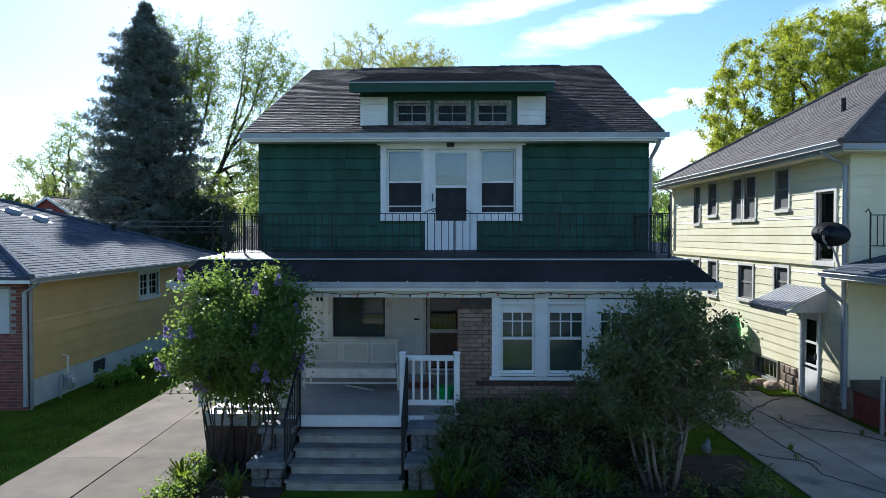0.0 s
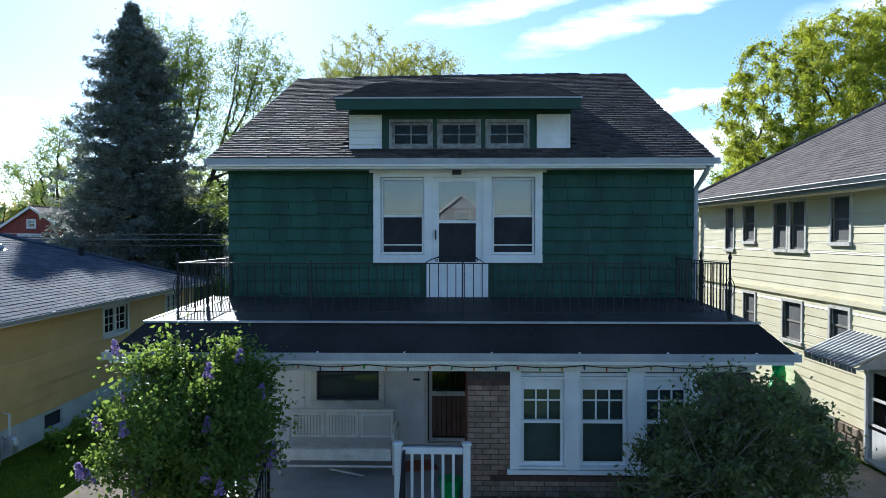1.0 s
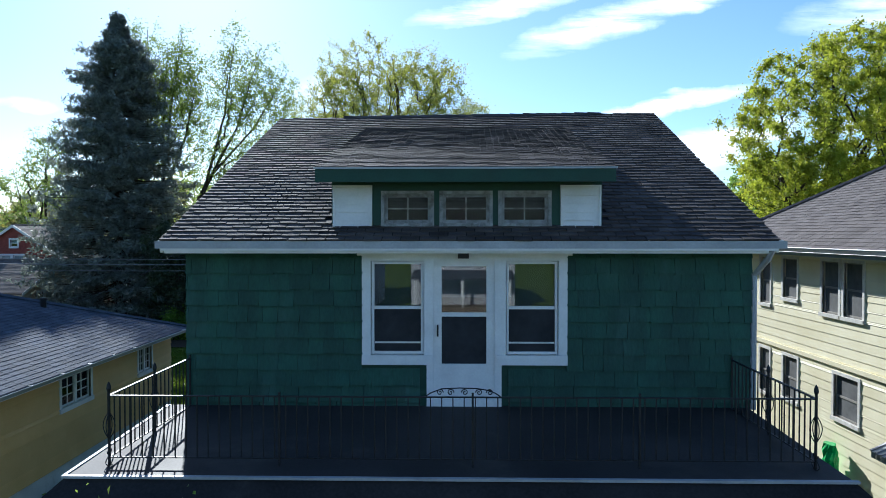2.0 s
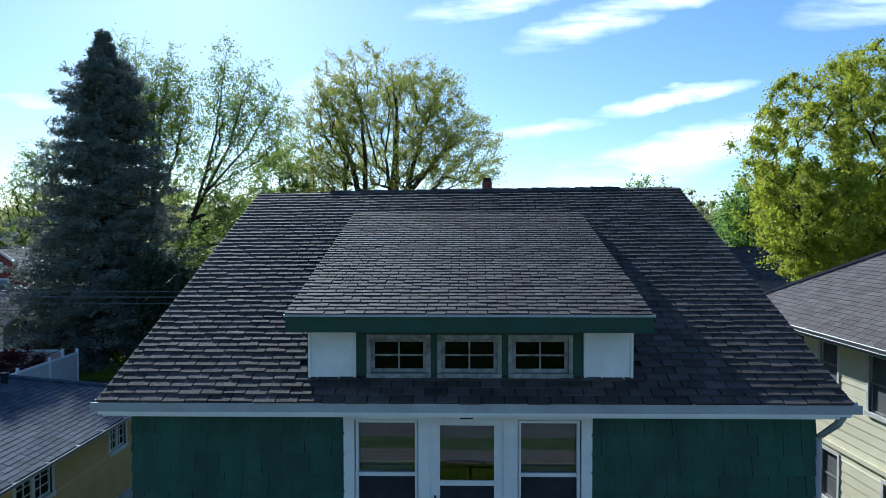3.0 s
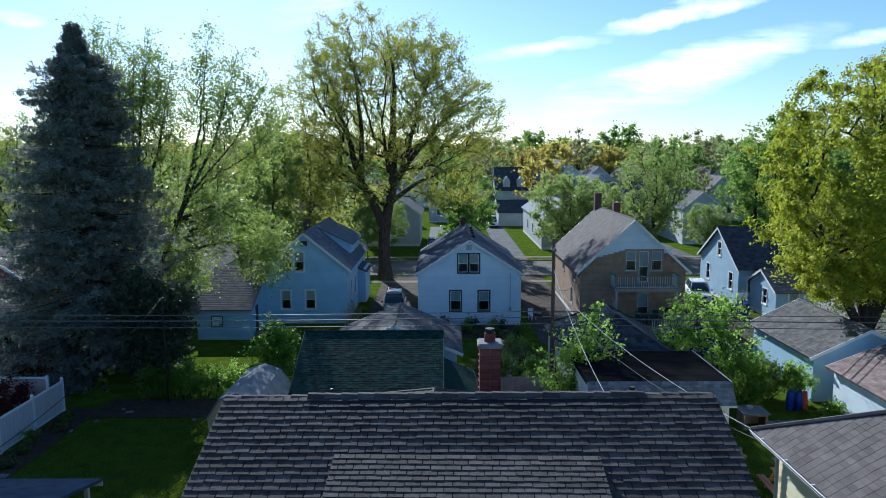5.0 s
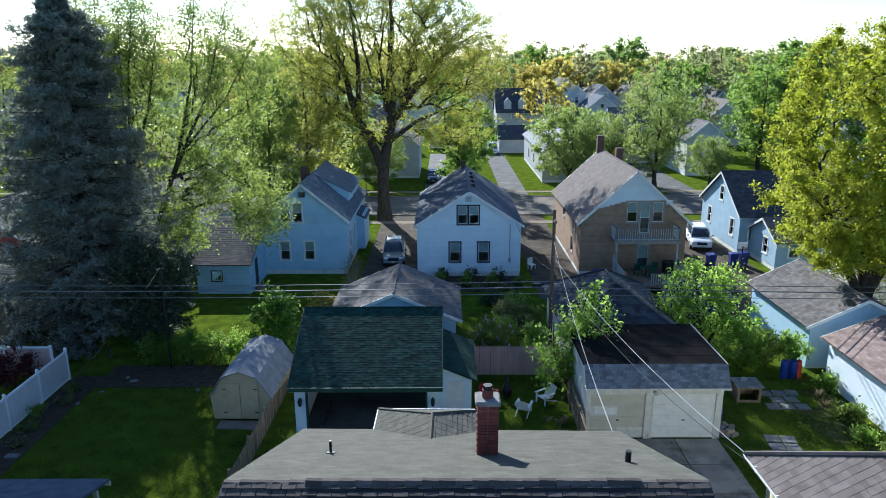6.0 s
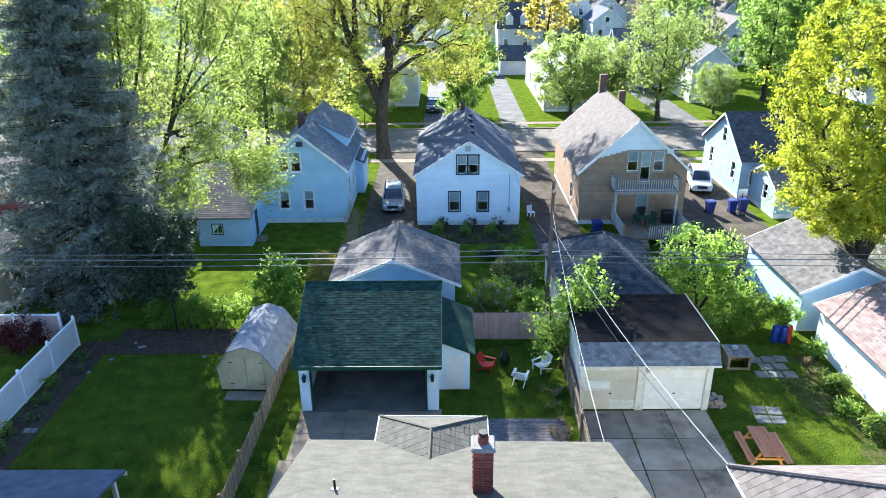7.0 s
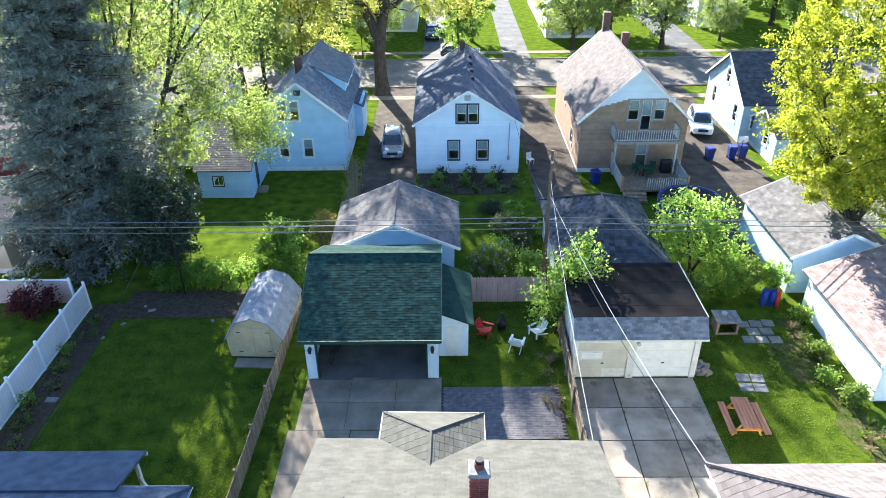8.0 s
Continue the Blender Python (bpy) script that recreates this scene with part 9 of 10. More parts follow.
pt = thing("picnic_table", "reddish wooden picnic table with benches on the lawn", "picnic table", pose(12.94, 33.8, 0, 0, 0, -2.5))
for i in range(5):
    part("top_board", Geo().softbox(-0.37 + i * 0.15, -0.23 + i * 0.15, -0.95, 0.95, 0.71, 0.75, 0.006), M_PICNIC, pt)
for s in (-1, 1):
    for i in range(2):
        x = s * 0.72 - 0.145 + i * 0.15
        part("bench_board", Geo().softbox(x, x + 0.14, -0.95, 0.95, 0.41, 0.45, 0.006), M_PICNIC, pt)
    y = s * 0.66
    part("bench_bearer", Geo().box(-0.85, 0.85, y - 0.02, y + 0.02, 0.32, 0.41), M_PICNIC2, pt)
    part("top_bearer", Geo().box(-0.35, 0.35, y - 0.02, y + 0.02, 0.62, 0.71), M_PICNIC2, pt)
    for e in (-1, 1):
        part("leg", Geo().bar((e * 0.26, y + 0.04, 0.70), (e * 0.62, y + 0.04, 0.0), 0.04, 0.09), M_PICNIC2, pt)

# paving stones on the right lawn
for i, (x, y) in enumerate(((14.10, 36.85), (14.76, 36.78), (14.02, 36.18), (14.66, 36.12), (15.45, 39.72), (16.12, 39.70), (16.80, 39.68), (15.92, 40.36), (16.62, 40.40), (15.62, 41.02), (16.30, 41.04), (16.95, 41.10), (15.35, 41.65))):
    solid("paving_stone", Geo().softbox(-0.30, 0.30, -0.28, 0.28, -0.02, 0.045, 0.015), M_CAP, "square pale paving stone in the lawn", "paving stone", pose(x, y, 0, 0, 0, (i * 37) % 9 - 8), "paving stones")
for i, (x, y, s) in enumerate(((-18.0, 35.6, 0.28), (-15.9, 42.6, 0.2), (-17.0, 41.4, 0.14), (-17.6, 40.2, 0.12), (-16.4, 43.0, 0.12), (-12.3, 41.6, 0.14))):
    solid("garden_stone", Geo().softbox(-s, s, -s * 0.6, s * 0.6, -0.02, 0.07, 0.03), M_CAP, "flat pale stone at the edge of the bed", "stone", pose(x, y, 0, 0, 0, 25 * i), "garden stones")
dg = thing("dog_kennel", "low wooden kennel with pale corrugated top", "kennel", pose(14.48, 40.6, 0, 0, 0, -2))
part("side", Geo().box(-0.55, -0.50, -0.45, 0.45, 0.0, 0.80), M_WOOD, dg)
part("side", Geo().box(0.50, 0.55, -0.45, 0.45, 0.0, 0.80), M_WOOD, dg)
part("back", Geo().box(-0.5, 0.5, 0.40, 0.45, 0.0, 0.80), M_WOOD, dg)
part("front_frame", ring(Side(-0.55, -0.45, 1, 0), Geo(), 0.12, 0.98, 0.12, 0.68, 0.12, -0.04, 0.012), M_WOOD, dg)
for i in range(4):
    part("roof_sheet", Geo().softbox(-0.64 + i * 0.32, -0.33 + i * 0.32, -0.58, 0.55, 0.80, 0.85, 0.012), M_CAP, dg)
part("bucket", Geo().tube([(-0.1, 0.1, 0.85), (-0.1, 0.1, 1.0)], [0.12, 0.15], 12), M_GREYMETAL, dg)


def barrel(label, x, y, m, r=0.29, h=0.9):
    b = thing("barrel", label, "barrel", pose(x, y, 0), "barrels")
    part("body", Geo().tube([(0, 0, 0), (0, 0, 0.05), (0, 0, h * 0.3), (0, 0, h * 0.33), (0, 0, h * 0.66), (0, 0, h * 0.69), (0, 0, h * 0.97), (0, 0, h)], [r * 0.9, r * 0.96, r, r * 1.04, r * 1.04, r, r * 0.95, r * 0.85], 18), m, b, smooth=True)
    part("lid", Geo().tube([(0, 0, h), (0, 0, h + 0.02)], r * 0.8, 16), m, b)
    return b


barrel("blue plastic barrel among the shrubs", 17.35, 42.8, M_BLUEPL, 0.19, 0.95)
barrel("blue plastic barrel beside another one", 17.75, 42.75, M_BLUEPL, 0.19, 0.95)
barrel("dark blue barrel beside the double garage", 12.15, 38.2, M_BLUEPL, 0.25, 0.9)
solid("red_sled", Geo().softbox(-0.16, 0.16, -0.06, 0.06, 0, 1.0, 0.06), M_REDPL, "upright red plastic sled by the barrels", "sled", pose(18.05, 42.6, 0, -8, 6, 30))
for i in range(9):
    solid("stacked_block", Geo().softbox(-0.19, 0.19, -0.1, 0.1, 0, 0.17, 0.02), M_STONE_TAN if i % 3 else M_CAP, "loose masonry block stacked by the garage", "block", pose(12.15 + 0.2 * (i % 3), 37.1 + 0.26 * (i // 3), 0.17 * (i % 2), 0, 0, 13 * i), "masonry blocks")

# brick paved patio: nearest pavers as pieces
patio = part("patio", Geo().box(-0.08, 5.35, 33.0, 36.3, -0.05, 0.018), M_SOIL)
tagged(patio, "dark grey block-paved patio strip", "patio", kind="structure")
joined = Geo()
for i in range(25):
    for j in range(32):
        x, y = -0.06 + i * 0.215 + (j % 2) * 0.06, 33.02 + j * 0.1025
        if x + 0.2 < 5.34:
            joined.box(x, x + 0.205, y, y + 0.095, 0.0, 0.035)
tagged(part("pavers", joined, M_PAVER, patio), kind="stuff")
bk = thing("bicycle", "dark bicycle inside the open garage", "bicycle", pose(-5.35, 38.6, 0.035, 0, 0, 80))
for x in (-0.5, 0.5):
    w = part("wheel", Geo().tube([(x + 0.33 * math.cos(a), 0, 0.34 + 0.33 * math.sin(a)) for a in [2 * math.pi * k / 24 for k in range(25)]], 0.018, 6), M_RUBBER, bk)
part("frame", Geo().tube([(-0.5, 0, 0.34), (-0.15, 0, 0.80), (0.38, 0, 0.82), (0.5, 0, 0.34)], 0.018, 7).tube([(-0.15, 0, 0.80), (0.0, 0, 0.30), (0.38, 0, 0.80)], 0.018, 7).tube([(-0.5, 0, 0.34), (0.0, 0, 0.30)], 0.014, 7), M_IRON, bk)
part("handlebar", Geo().tube([(0.38, -0.28, 1.0), (0.36, 0, 0.98), (0.38, 0.28, 1.0)], 0.014, 7), M_IRON, bk)
part("saddle", Geo().softbox(-0.28, -0.02, -0.07, 0.07, 0.86, 0.92, 0.03), M_IRON, bk)

# shrubs and bed plants
tagged(part("planting_bed", Geo().box(-19.2, -17.6, 24, 43.2, -0.05, 0.03), M_SOIL), "dark soil bed along the vinyl fence", "flower bed", kind="structure")
tagged(part("planting_bed", Geo().box(-17.6, -11.2, 41.9, 44.5, -0.05, 0.03), M_SOIL), "dark soil bed along the back hedge", "flower bed", kind="structure")
for i in range(9):
    shrub("hedge_bush", "ragged green hedge bush at the end of the lawn", -15.6 + i * 0.92, 44.6 + 0.3 * (i % 2), 0.7, 0.6, 0.1, 1.7 + 0.25 * ((i * 7) % 3), L_GREEN, 1900, 0.12, 5, M_BARK, 400 + i, 30, 0.2, group="back hedge", foot=0.2)
for i in range(9):
    shrub("bed_plant", "low leafy plant in the fence bed", -18.5 + 0.35 * ((i * 5) % 3 - 1), 31.5 + i * 1.25, 0.42, 0.45, 0, 0.4 + 0.25 * (i % 3 == 0), (L_GREEN, L_HOLLY, L_LILAC)[i % 3], 420, 0.09, 4, M_BARK, 420 + i, 14, 0.13, group="bed plants", foot=0.08)
shrub("red_maple", "small dark red-leaved maple beyond the vinyl fence", -21.8, 42.0, 1.15, 1.0, 0.3, 2.0, L_REDLEAF, 4200, 0.12, 6, M_BARK, 440, 50, 0.22)
shrub("yellow_bush", "yellow-flowered bush beside the back garage", -7.25, 49.0, 1.05, 0.95, 0.2, 2.5, L_YELLOWBUSH, 4500, 0.09, 12, M_BARK_PALE, 441, 55, 0.2)
shrub("bare_bush", "thin twiggy bush beside the blue house", -6.6, 58.3, 0.9, 0.9, 0.1, 2.6, L_YELLOWBUSH, 900, 0.06, 22, M_BARK_PALE, 442, 40, 0.2)
shrub("lilac_bush", "lilac bush with pinkish flowers behind the fence", 2.6, 45.6, 1.1, 0.8, 0.3, 2.2, L_LILAC, 3400, 0.12, 8, M_BARK_PALE, 443, 45, 0.22, 34, L_PINKFLOWER)
shrub("garden_bush", "round green bush behind the pinkish fence", 4.9, 45.2, 0.9, 0.8, 0.1, 2.1, L_GREEN, 3200, 0.12, 8, M_BARK, 444, 45, 0.22)
shrub("garden_bush", "dark bush in the white house's garden", 4.0, 51.0, 1.1, 0.9, 0.1, 1.3, L_HOLLY, 2600, 0.10, 7, M_BARK, 445, 40, 0.2)
for i, (x, y, rx, h) in enumerate(((15.4, 43.9, 1.2, 2.3), (16.9, 44.3, 1.0, 2.1), (18.1, 43.6, 0.8, 2.4), (13.4, 43.2, 0.9, 1.9), (18.7, 41.2, 0.35, 0.9), (18.4, 38.4, 0.45, 0.7), (17.9, 36.6, 0.4, 0.5), (18.3, 35.2, 0.5, 0.9))):
    shrub("yard_bush", "bushy light green shrub along the lot line", x, y, rx, rx * 0.85, 0.05, h, (L_GREEN, L_LILAC)[i % 2], int(2600 * rx), 0.14, 6, M_BARK, 450 + i, int(36 * rx) + 8, 0.22, group="lot line shrubs", foot=0.15)
tagged(part("planting_bed", Geo().box(-1.9, 5.3, 56.6, 60.2, -0.05, 0.03), M_SOIL), "dark planted bed behind the white house", "flower bed", kind="structure")
for i in range(14):
    shrub("bed_plant", "low dark leafy plant in the bed behind the white house", -1.5 + 0.5 * i + 0.2 * ((i * 3) % 4 - 1.5), 57.1 + 0.75 * ((i * 5) % 4), 0.5, 0.45, 0, 0.35 + 0.22 * (i % 4), (L_HOLLY, L_LILAC, L_GREEN, L_YEW)[i % 4], 520, 0.12, 4, M_BARK, 480 + i, 16, 0.16, group="garden bed plants", foot=0.1)
for i in range(4):
    shrub("bare_bush", "thin twiggy bush along the lane", -6.45 + 0.15 * (i % 2), 52.6 + 1.35 * i, 0.55, 0.75, 0.1, 1.7 + 0.25 * (i % 3), L_YELLOWBUSH, 520, 0.06, 26, M_BARK_PALE, 495 + i, 40, 0.2, group="twiggy hedge", thin=0.022)
for i, (x, y, rx, h) in enumerate(((3.4, 47.6, 0.9, 1.5), (4.7, 48.6, 0.8, 1.2), (5.4, 50.6, 0.7, 1.0), (4.6, 53.2, 0.8, 1.1), (3.2, 53.8, 0.9, 0.8))):
    shrub("garden_bush", "rounded green bush beside the garden path", x, y, rx, rx * 0.9, 0.02, h, (L_GREEN, L_YEW, L_LILAC)[i % 3], int(2200 * rx), 0.11, 6, M_BARK, 505 + i, 30, 0.18, group="garden bushes", foot=0.12)
tree("blossom_tree", "small tree with white blossom under the maple", 25.3, 50.0, 2.0, 0.1, (2.9, 2.2, 4.0, 1.45), L_BLOSSOM, M_BARK, 8000, 0.14, limbs=8, clumps=90, spread=0.4, seed=461, hollow=0.2)
for i in range(16):
    tuft("fence_tuft", "tuft of grass along the wooden fence", -7.35 + 0.18 * ((i * 3) % 4), 29.5 + i * 0.52, 0.32, 26, 0.22, 470 + i, group="fence grass", w=0.012)
tagged(part("planting_bed", Geo().box(-7.85, -6.55, 28.0, 36.8, -0.05, 0.02), M_GRASS), "narrow grass strip between fence and drive", "lawn", kind="structure")
tagged(part("bare_patch", Geo().add([(17.0 + 0.9 * math.cos(a) * (1 + 0.2 * math.sin(3 * a)), 38.0 + 1.9 * math.sin(a) * (1 + 0.15 * math.cos(2 * a)), 0.012) for a in [2 * math.pi * k / 22 for k in range(22)]], [tuple(range(22))]), surface("dry_earth", (0.035, 0.055, 0.012), (0.12, 0.10, 0.05), 3.2, 0.97, 0.7, 50, stain=(0.035, 0.06, 0.01), stain_at=0.52, gloss=0.0)), "worn bare earth patch in the lawn", "bare earth", kind="structure")

# sheet of grass blades over the nearest lawns
r_ = np.random.RandomState(8)
n = 26000
gx, gy = r_.uniform(-17.5, -8.2, n), r_.uniform(28, 41.8, n)
gx2, gy2 = r_.uniform(11.6, 18.8, 12000), r_.uniform(30, 41.5, 12000)
gx3, gy3 = r_.uniform(0.2, 5.4, 7000), r_.uniform(36.4, 43, 7000)
gx4, gy4 = r_.uniform(-8.5, -6.85, 6000), r_.uniform(9, 36, 6000)
pts = np.stack([np.concatenate([gx, gx2, gx3, gx4]), np.concatenate([gy, gy2, gy3, gy4]), np.full(n + 25000, 0.03)], 1)
tagged(part("grass_blades", leaf_mesh("grass_blades", pts, 0.115, 8, 0.16, -1.5), L_GRASSBLADE), "short grass blades on the lawns", "grass", kind="stuff")

# weeds in the joints of the old drive
rw = random.Random(31)
for i in range(26):
    x = rw.choice((7.98, 9.87, 6.15, 11.72)) + rw.uniform(-0.03, 0.03)
    tuft("drive_weed", "small weed in a joint of the old drive", x, rw.uniform(28.0, 36.5), 0.10, 9, 0.10, 600 + i, group="drive weeds", w=0.010)

# dry brush along the board fence, weeds and bare earth along the other fence
L_DRY = leaf_material("dry_blades", (0.16, 0.12, 0.06), (0.30, 0.23, 0.13), (0.40, 0.31, 0.16), 0.3)
for i in range(22):
    tuft("dry_tuft", "dry brown grass tuft beside the board fence", rw.uniform(4.5, 5.55), rw.uniform(30.5, 38.5), rw.uniform(0.16, 0.32), 22, 0.28, 800 + i, m=L_DRY, group="dry tufts", w=0.012)
for i in range(26):
    y = rw.uniform(29.5, 42.5)
    tuft("fence_weed", "green weeds along the wire fence", 18.4 + rw.uniform(-0.7, 0.35) - 0.02 * (y - 30), y, rw.uniform(0.18, 0.45), 24, 0.34, 840 + i, m=L_GRASSBLADE if i % 3 else L_DRY, group="fence weeds", w=0.016)
strip_l = [(17.35 + 0.35 * math.sin(k * 1.3) + 0.2 * math.sin(k * 3.1), 30.0 + k * 0.95) for k in range(13)]
strip_r = [(18.5 + 0.2 * math.sin(k * 1.9), 30.0 + k * 0.95) for k in range(13)]
tagged(part("bare_patch", Geo().add([(x, y, 0.011) for x, y in strip_l + strip_r[::-1]], [tuple(range(26))[::-1]]), bpy.data.materials["dry_earth"]), "bare trodden earth along the wire fence", "bare earth", kind="structure")

# ---- pole and wires ----
pole = thing("utility_pole", "tall brown wooden utility pole with wires", "utility pole", pose(5.5, 44.0, 0))
part("shaft", Geo().tube([(0, 0, 0), (0, 0, 8.6)], [0.12, 0.08], 12), M_POLE, pole)
part("crossarm", Geo().softbox(-0.06, 0.06, -0.5, 0.5, 8.0, 8.1, 0.01), M_POLE, pole)
part("cable_box", Geo().softbox(-1.0, -0.55, -0.1, 0.1, 4.6, 4.75, 0.03), M_IRON, pole)
for k in (-0.4, 0.4):
    part("insulator", Geo().tube([(0, k, 8.1), (0, k, 8.16), (0, k, 8.22)], [0.04, 0.05, 0.02], 8), M_GREYMETAL, pole)
part("bracket", Geo().bar((0, 0, 4.7), (0.5, 0, 4.75), 0.04), M_GREYMETAL, pole)


def wire(label, p, q, sag=0.5, r=0.012, m=M_IRON):
    p, q = Vector(p), Vector(q)
    pts = [p.lerp(q, k / 16) - Vector((0, 0, sag * 4 * (k / 16) * (1 - k / 16))) for k in range(17)]
    return solid("overhead_wire", Geo().tube(pts, r, 5), m, label, "wire", group="overhead wires")


M_WIREGREY = surface("grey_wire", (0.10, 0.10, 0.105), (0.18, 0.18, 0.185), 5, 0.5, 0, 20)
M_CABLE = surface("pale_cable", (0.35, 0.36, 0.37), (0.5, 0.5, 0.5), 5, 0.6, 0, 20)
for z, r in ((4.85, 0.020), (4.55, 0.030), (4.2, 0.020)):
    wire("dark overhead wire along the back lots", (5.5, 44.0, z), (-40, 44.2, z + 0.1), 0.25, r, M_WIREGREY)
    wire("dark overhead wire along the back lots", (5.5, 44.0, z), (42, 43.8, z - 0.1), 0.3, r, M_WIREGREY)
wire("pale service cable from the pole to the green house", (5.5, 43.9, 7.0), (4.75, 27.35, 5.7), 0.5, 0.009, M_CABLE)
wire("pale service cable from the pole to the yellow house", (5.5, 43.9, 6.2), (8.05, 26.2, 5.75), 0.5, 0.009, M_CABLE)
wire("dark thin wire from the pole to the yellow house", (5.5, 43.9, 5.6), (8.2, 26.1, 5.5), 0.7, 0.010)
wire("dark cable from the pole to the white house", (5.5, 44.1, 5.4), (5.2, 60.2, 4.3), 0.6, 0.012)
wire("dark cable from the spruce to the ochre house", (-14.56, 44.1, 5.6), (-14.9, 30.0, 3.2), 0.5, 0.014)
wire("dark cable from the pole to the tan house", (5.5, 44.2, 6.0), (10.2, 60.2, 4.0), 0.6, 0.012)
sp = thing("wire_post", "short grey pole top with bracket in the spruce", "utility pole", pose(-14.56, 44.1, 0))
part("shaft", Geo().tube([(0, 0, 0), (0, 0, 5.6)], 0.05, 9), M_IRON, sp)
part("bracket", Geo().bar((-0.2, 0, 5.5), (0.2, 0, 5.6), 0.05), M_CAP, sp)

# ---- the houses behind: their parts ----
an = thing("house_annex", "pale blue lean-to annex with grey roof beside the house", "annex", pose(-17.3, 56.4, 0))
wall(an, Side(0, 0, 1, 0), rect(0, 3.7, 0, 2.15), [(1.05, 1.75, 0.95, 1.65)], M_PALEBLUE, 0.2)
window(an, Side(0, 0, 1, 0), 1.05, 1.75, 0.95, 1.65, rail=0, trim_w=0.06, grid=(2, 1), trim=M_DARKFRAME)
wall(an, Side(3.7, 0, 0, 1), [(0, 0), (5.0, 0), (5.0, 4.2), (0, 2.15)], [(1.4, 2.3, 0.1, 2.1)], M_PALEBLUE, 0.2, each=False)
part("side_door", Side(3.7, 0, 0, 1).block(Geo(), 1.42, 2.28, 0.1, 2.08, -0.08, -0.04), M_DARKFRAME, an)
wall(an, Side(0, 5.0, 0, -1), [(0, 0), (5.0, 0), (5.0, 2.15), (0, 4.2)], [], M_PALEBLUE)
ar = part("roof", Geo().slab([(-0.2, -0.25, 2.18), (3.9, -0.25, 2.18), (3.9, 5.0, 4.45), (-0.2, 5.0, 4.45)], 0.1), M_ROOF_BROWN, an)
shingles(ar, (-0.2, -0.25, 2.18), (1, 0, 0), (0, 5.25, 2.27), 4.1, 5.7, M_ROOF_BROWN, 0.5, 0.22)
part("cellar_steps", Geo().box(3.8, 4.5, 0.8, 1.4, 0, 0.3), M_CONC, an)
plain_house("grey_house", "pale house with grey roof half hidden by trees", -26.5, 62.0, 8.0, 12.0, 4.0, 6.6, M_FARWALLS[0], M_ROOF_GREY, "y", board=0.22)

# dormer and chimney of the pale blue house
part("dormer", Geo().hexa([(3.6, 4.8, 4.8), (6.0, 4.8, 4.4), (6.0, 11.0, 4.4), (3.6, 11.0, 4.8), (3.6, 4.8, 6.7), (6.0, 4.8, 5.5), (6.0, 11.0, 5.5), (3.6, 11.0, 6.7)]), M_PALEBLUE, blue)
part("dormer_roof", Geo().slab([(6.3, 4.6, 5.48), (6.3, 11.2, 5.48), (3.15, 11.2, 7.04), (3.15, 4.6, 7.04)], 0.08), M_ROOF_MID, blue)
for y in (6.2, 8.6):
    window(blue, Side(6.0, y, 0, 1), 0, 0.7, 4.75, 5.35, trim_w=0.05, rail=0)
part("chimney", Geo().softbox(2.35, 2.85, 4.0, 4.5, 6.2, 7.6, 0.02), M_BRICK_DARK, blue)
part("gable_vent", Side(0, 0, 1, 0).block(Geo(), 2.92, 3.42, 5.95, 6.35, 0.01, 0.05), M_DARKFRAME, blue)
part("porch_hood", Geo().slab([(6.35, 6.4, 3.3), (7.2, 6.4, 2.9), (7.2, 10.2, 2.9), (6.35, 10.2, 3.3)], 0.1), M_ROOF_BLUE, blue)
part("side_bay", Geo().box(6.35, 7.0, 6.6, 10.0, 0.2, 3.1), M_PALEBLUE, blue)
wh_ob = [o for o in bpy.data.objects if o.name == "white_house"][0]
part("gable_vent", Side(0, 0, 1, 0).block(Geo(), 3.58, 4.02, 5.72, 6.10, 0.01, 0.05), M_GREYMETAL, wh_ob)
part("chimney", Geo().softbox(3.5, 3.9, 11.2, 11.6, 6.2, 7.1, 0.02), M_BRICK_DARK, wh_ob)
for k in range(4):
    part("roof_vent", Geo().softbox(4.1, 4.4, 3.0 + 2.0 * k, 3.3 + 2.0 * k, 6.18, 6.50, 0.04), M_IRON, wh_ob)
part("meter_pipe", Geo().tube([(6.9, -0.05, 1.3), (6.9, -0.05, 4.0)], 0.03, 6), M_GREYMETAL, wh_ob)
part("meter", Geo().softbox(6.8, 7.0, -0.14, -0.02, 1.1, 1.45, 0.02), M_GREYMETAL, wh_ob)

# pale gable, balcony, deck and stairs of the tan house
pale = wall(tanh, Side(0, -0.03, 1, 0), [(1.52, 5.76), (6.28, 5.76), (3.9, 7.82)], [], M_WHITEBLUE, 0.2, M_WHITEBLUE, thick=0.012, name="gable_cladding")
for k in range(5):
    # the cladding steps down beside the windows
    part("cladding_step", Side(0, -0.03, 1, 0).block(Geo(), 0.98 + 0.12 * k, 3.20 - 0.40 * (4 - k), 5.20 + 0.112 * k, 5.31 + 0.112 * k, -0.012, 0.0), M_WHITEBLUE, pale)
part("cladding_step", Side(0, -0.03, 1, 0).block(Geo(), 6.14, 6.62, 5.45, 5.76, -0.012, 0.0), M_WHITEBLUE, pale)
M_PALERAIL = surface("worn_pale_timber", (0.34, 0.33, 0.31), (0.52, 0.51, 0.48), 4, 0.8, 0.3, 30, stain=(0.22, 0.20, 0.18), stain_at=0.62, pick="object", pick_amount=0.15)
bal = part("balcony", Geo().box(2.2, 6.9, -1.6, 0.0, 2.90, 3.10), M_GREYWOOD, tanh, "grey weathered timber balcony")
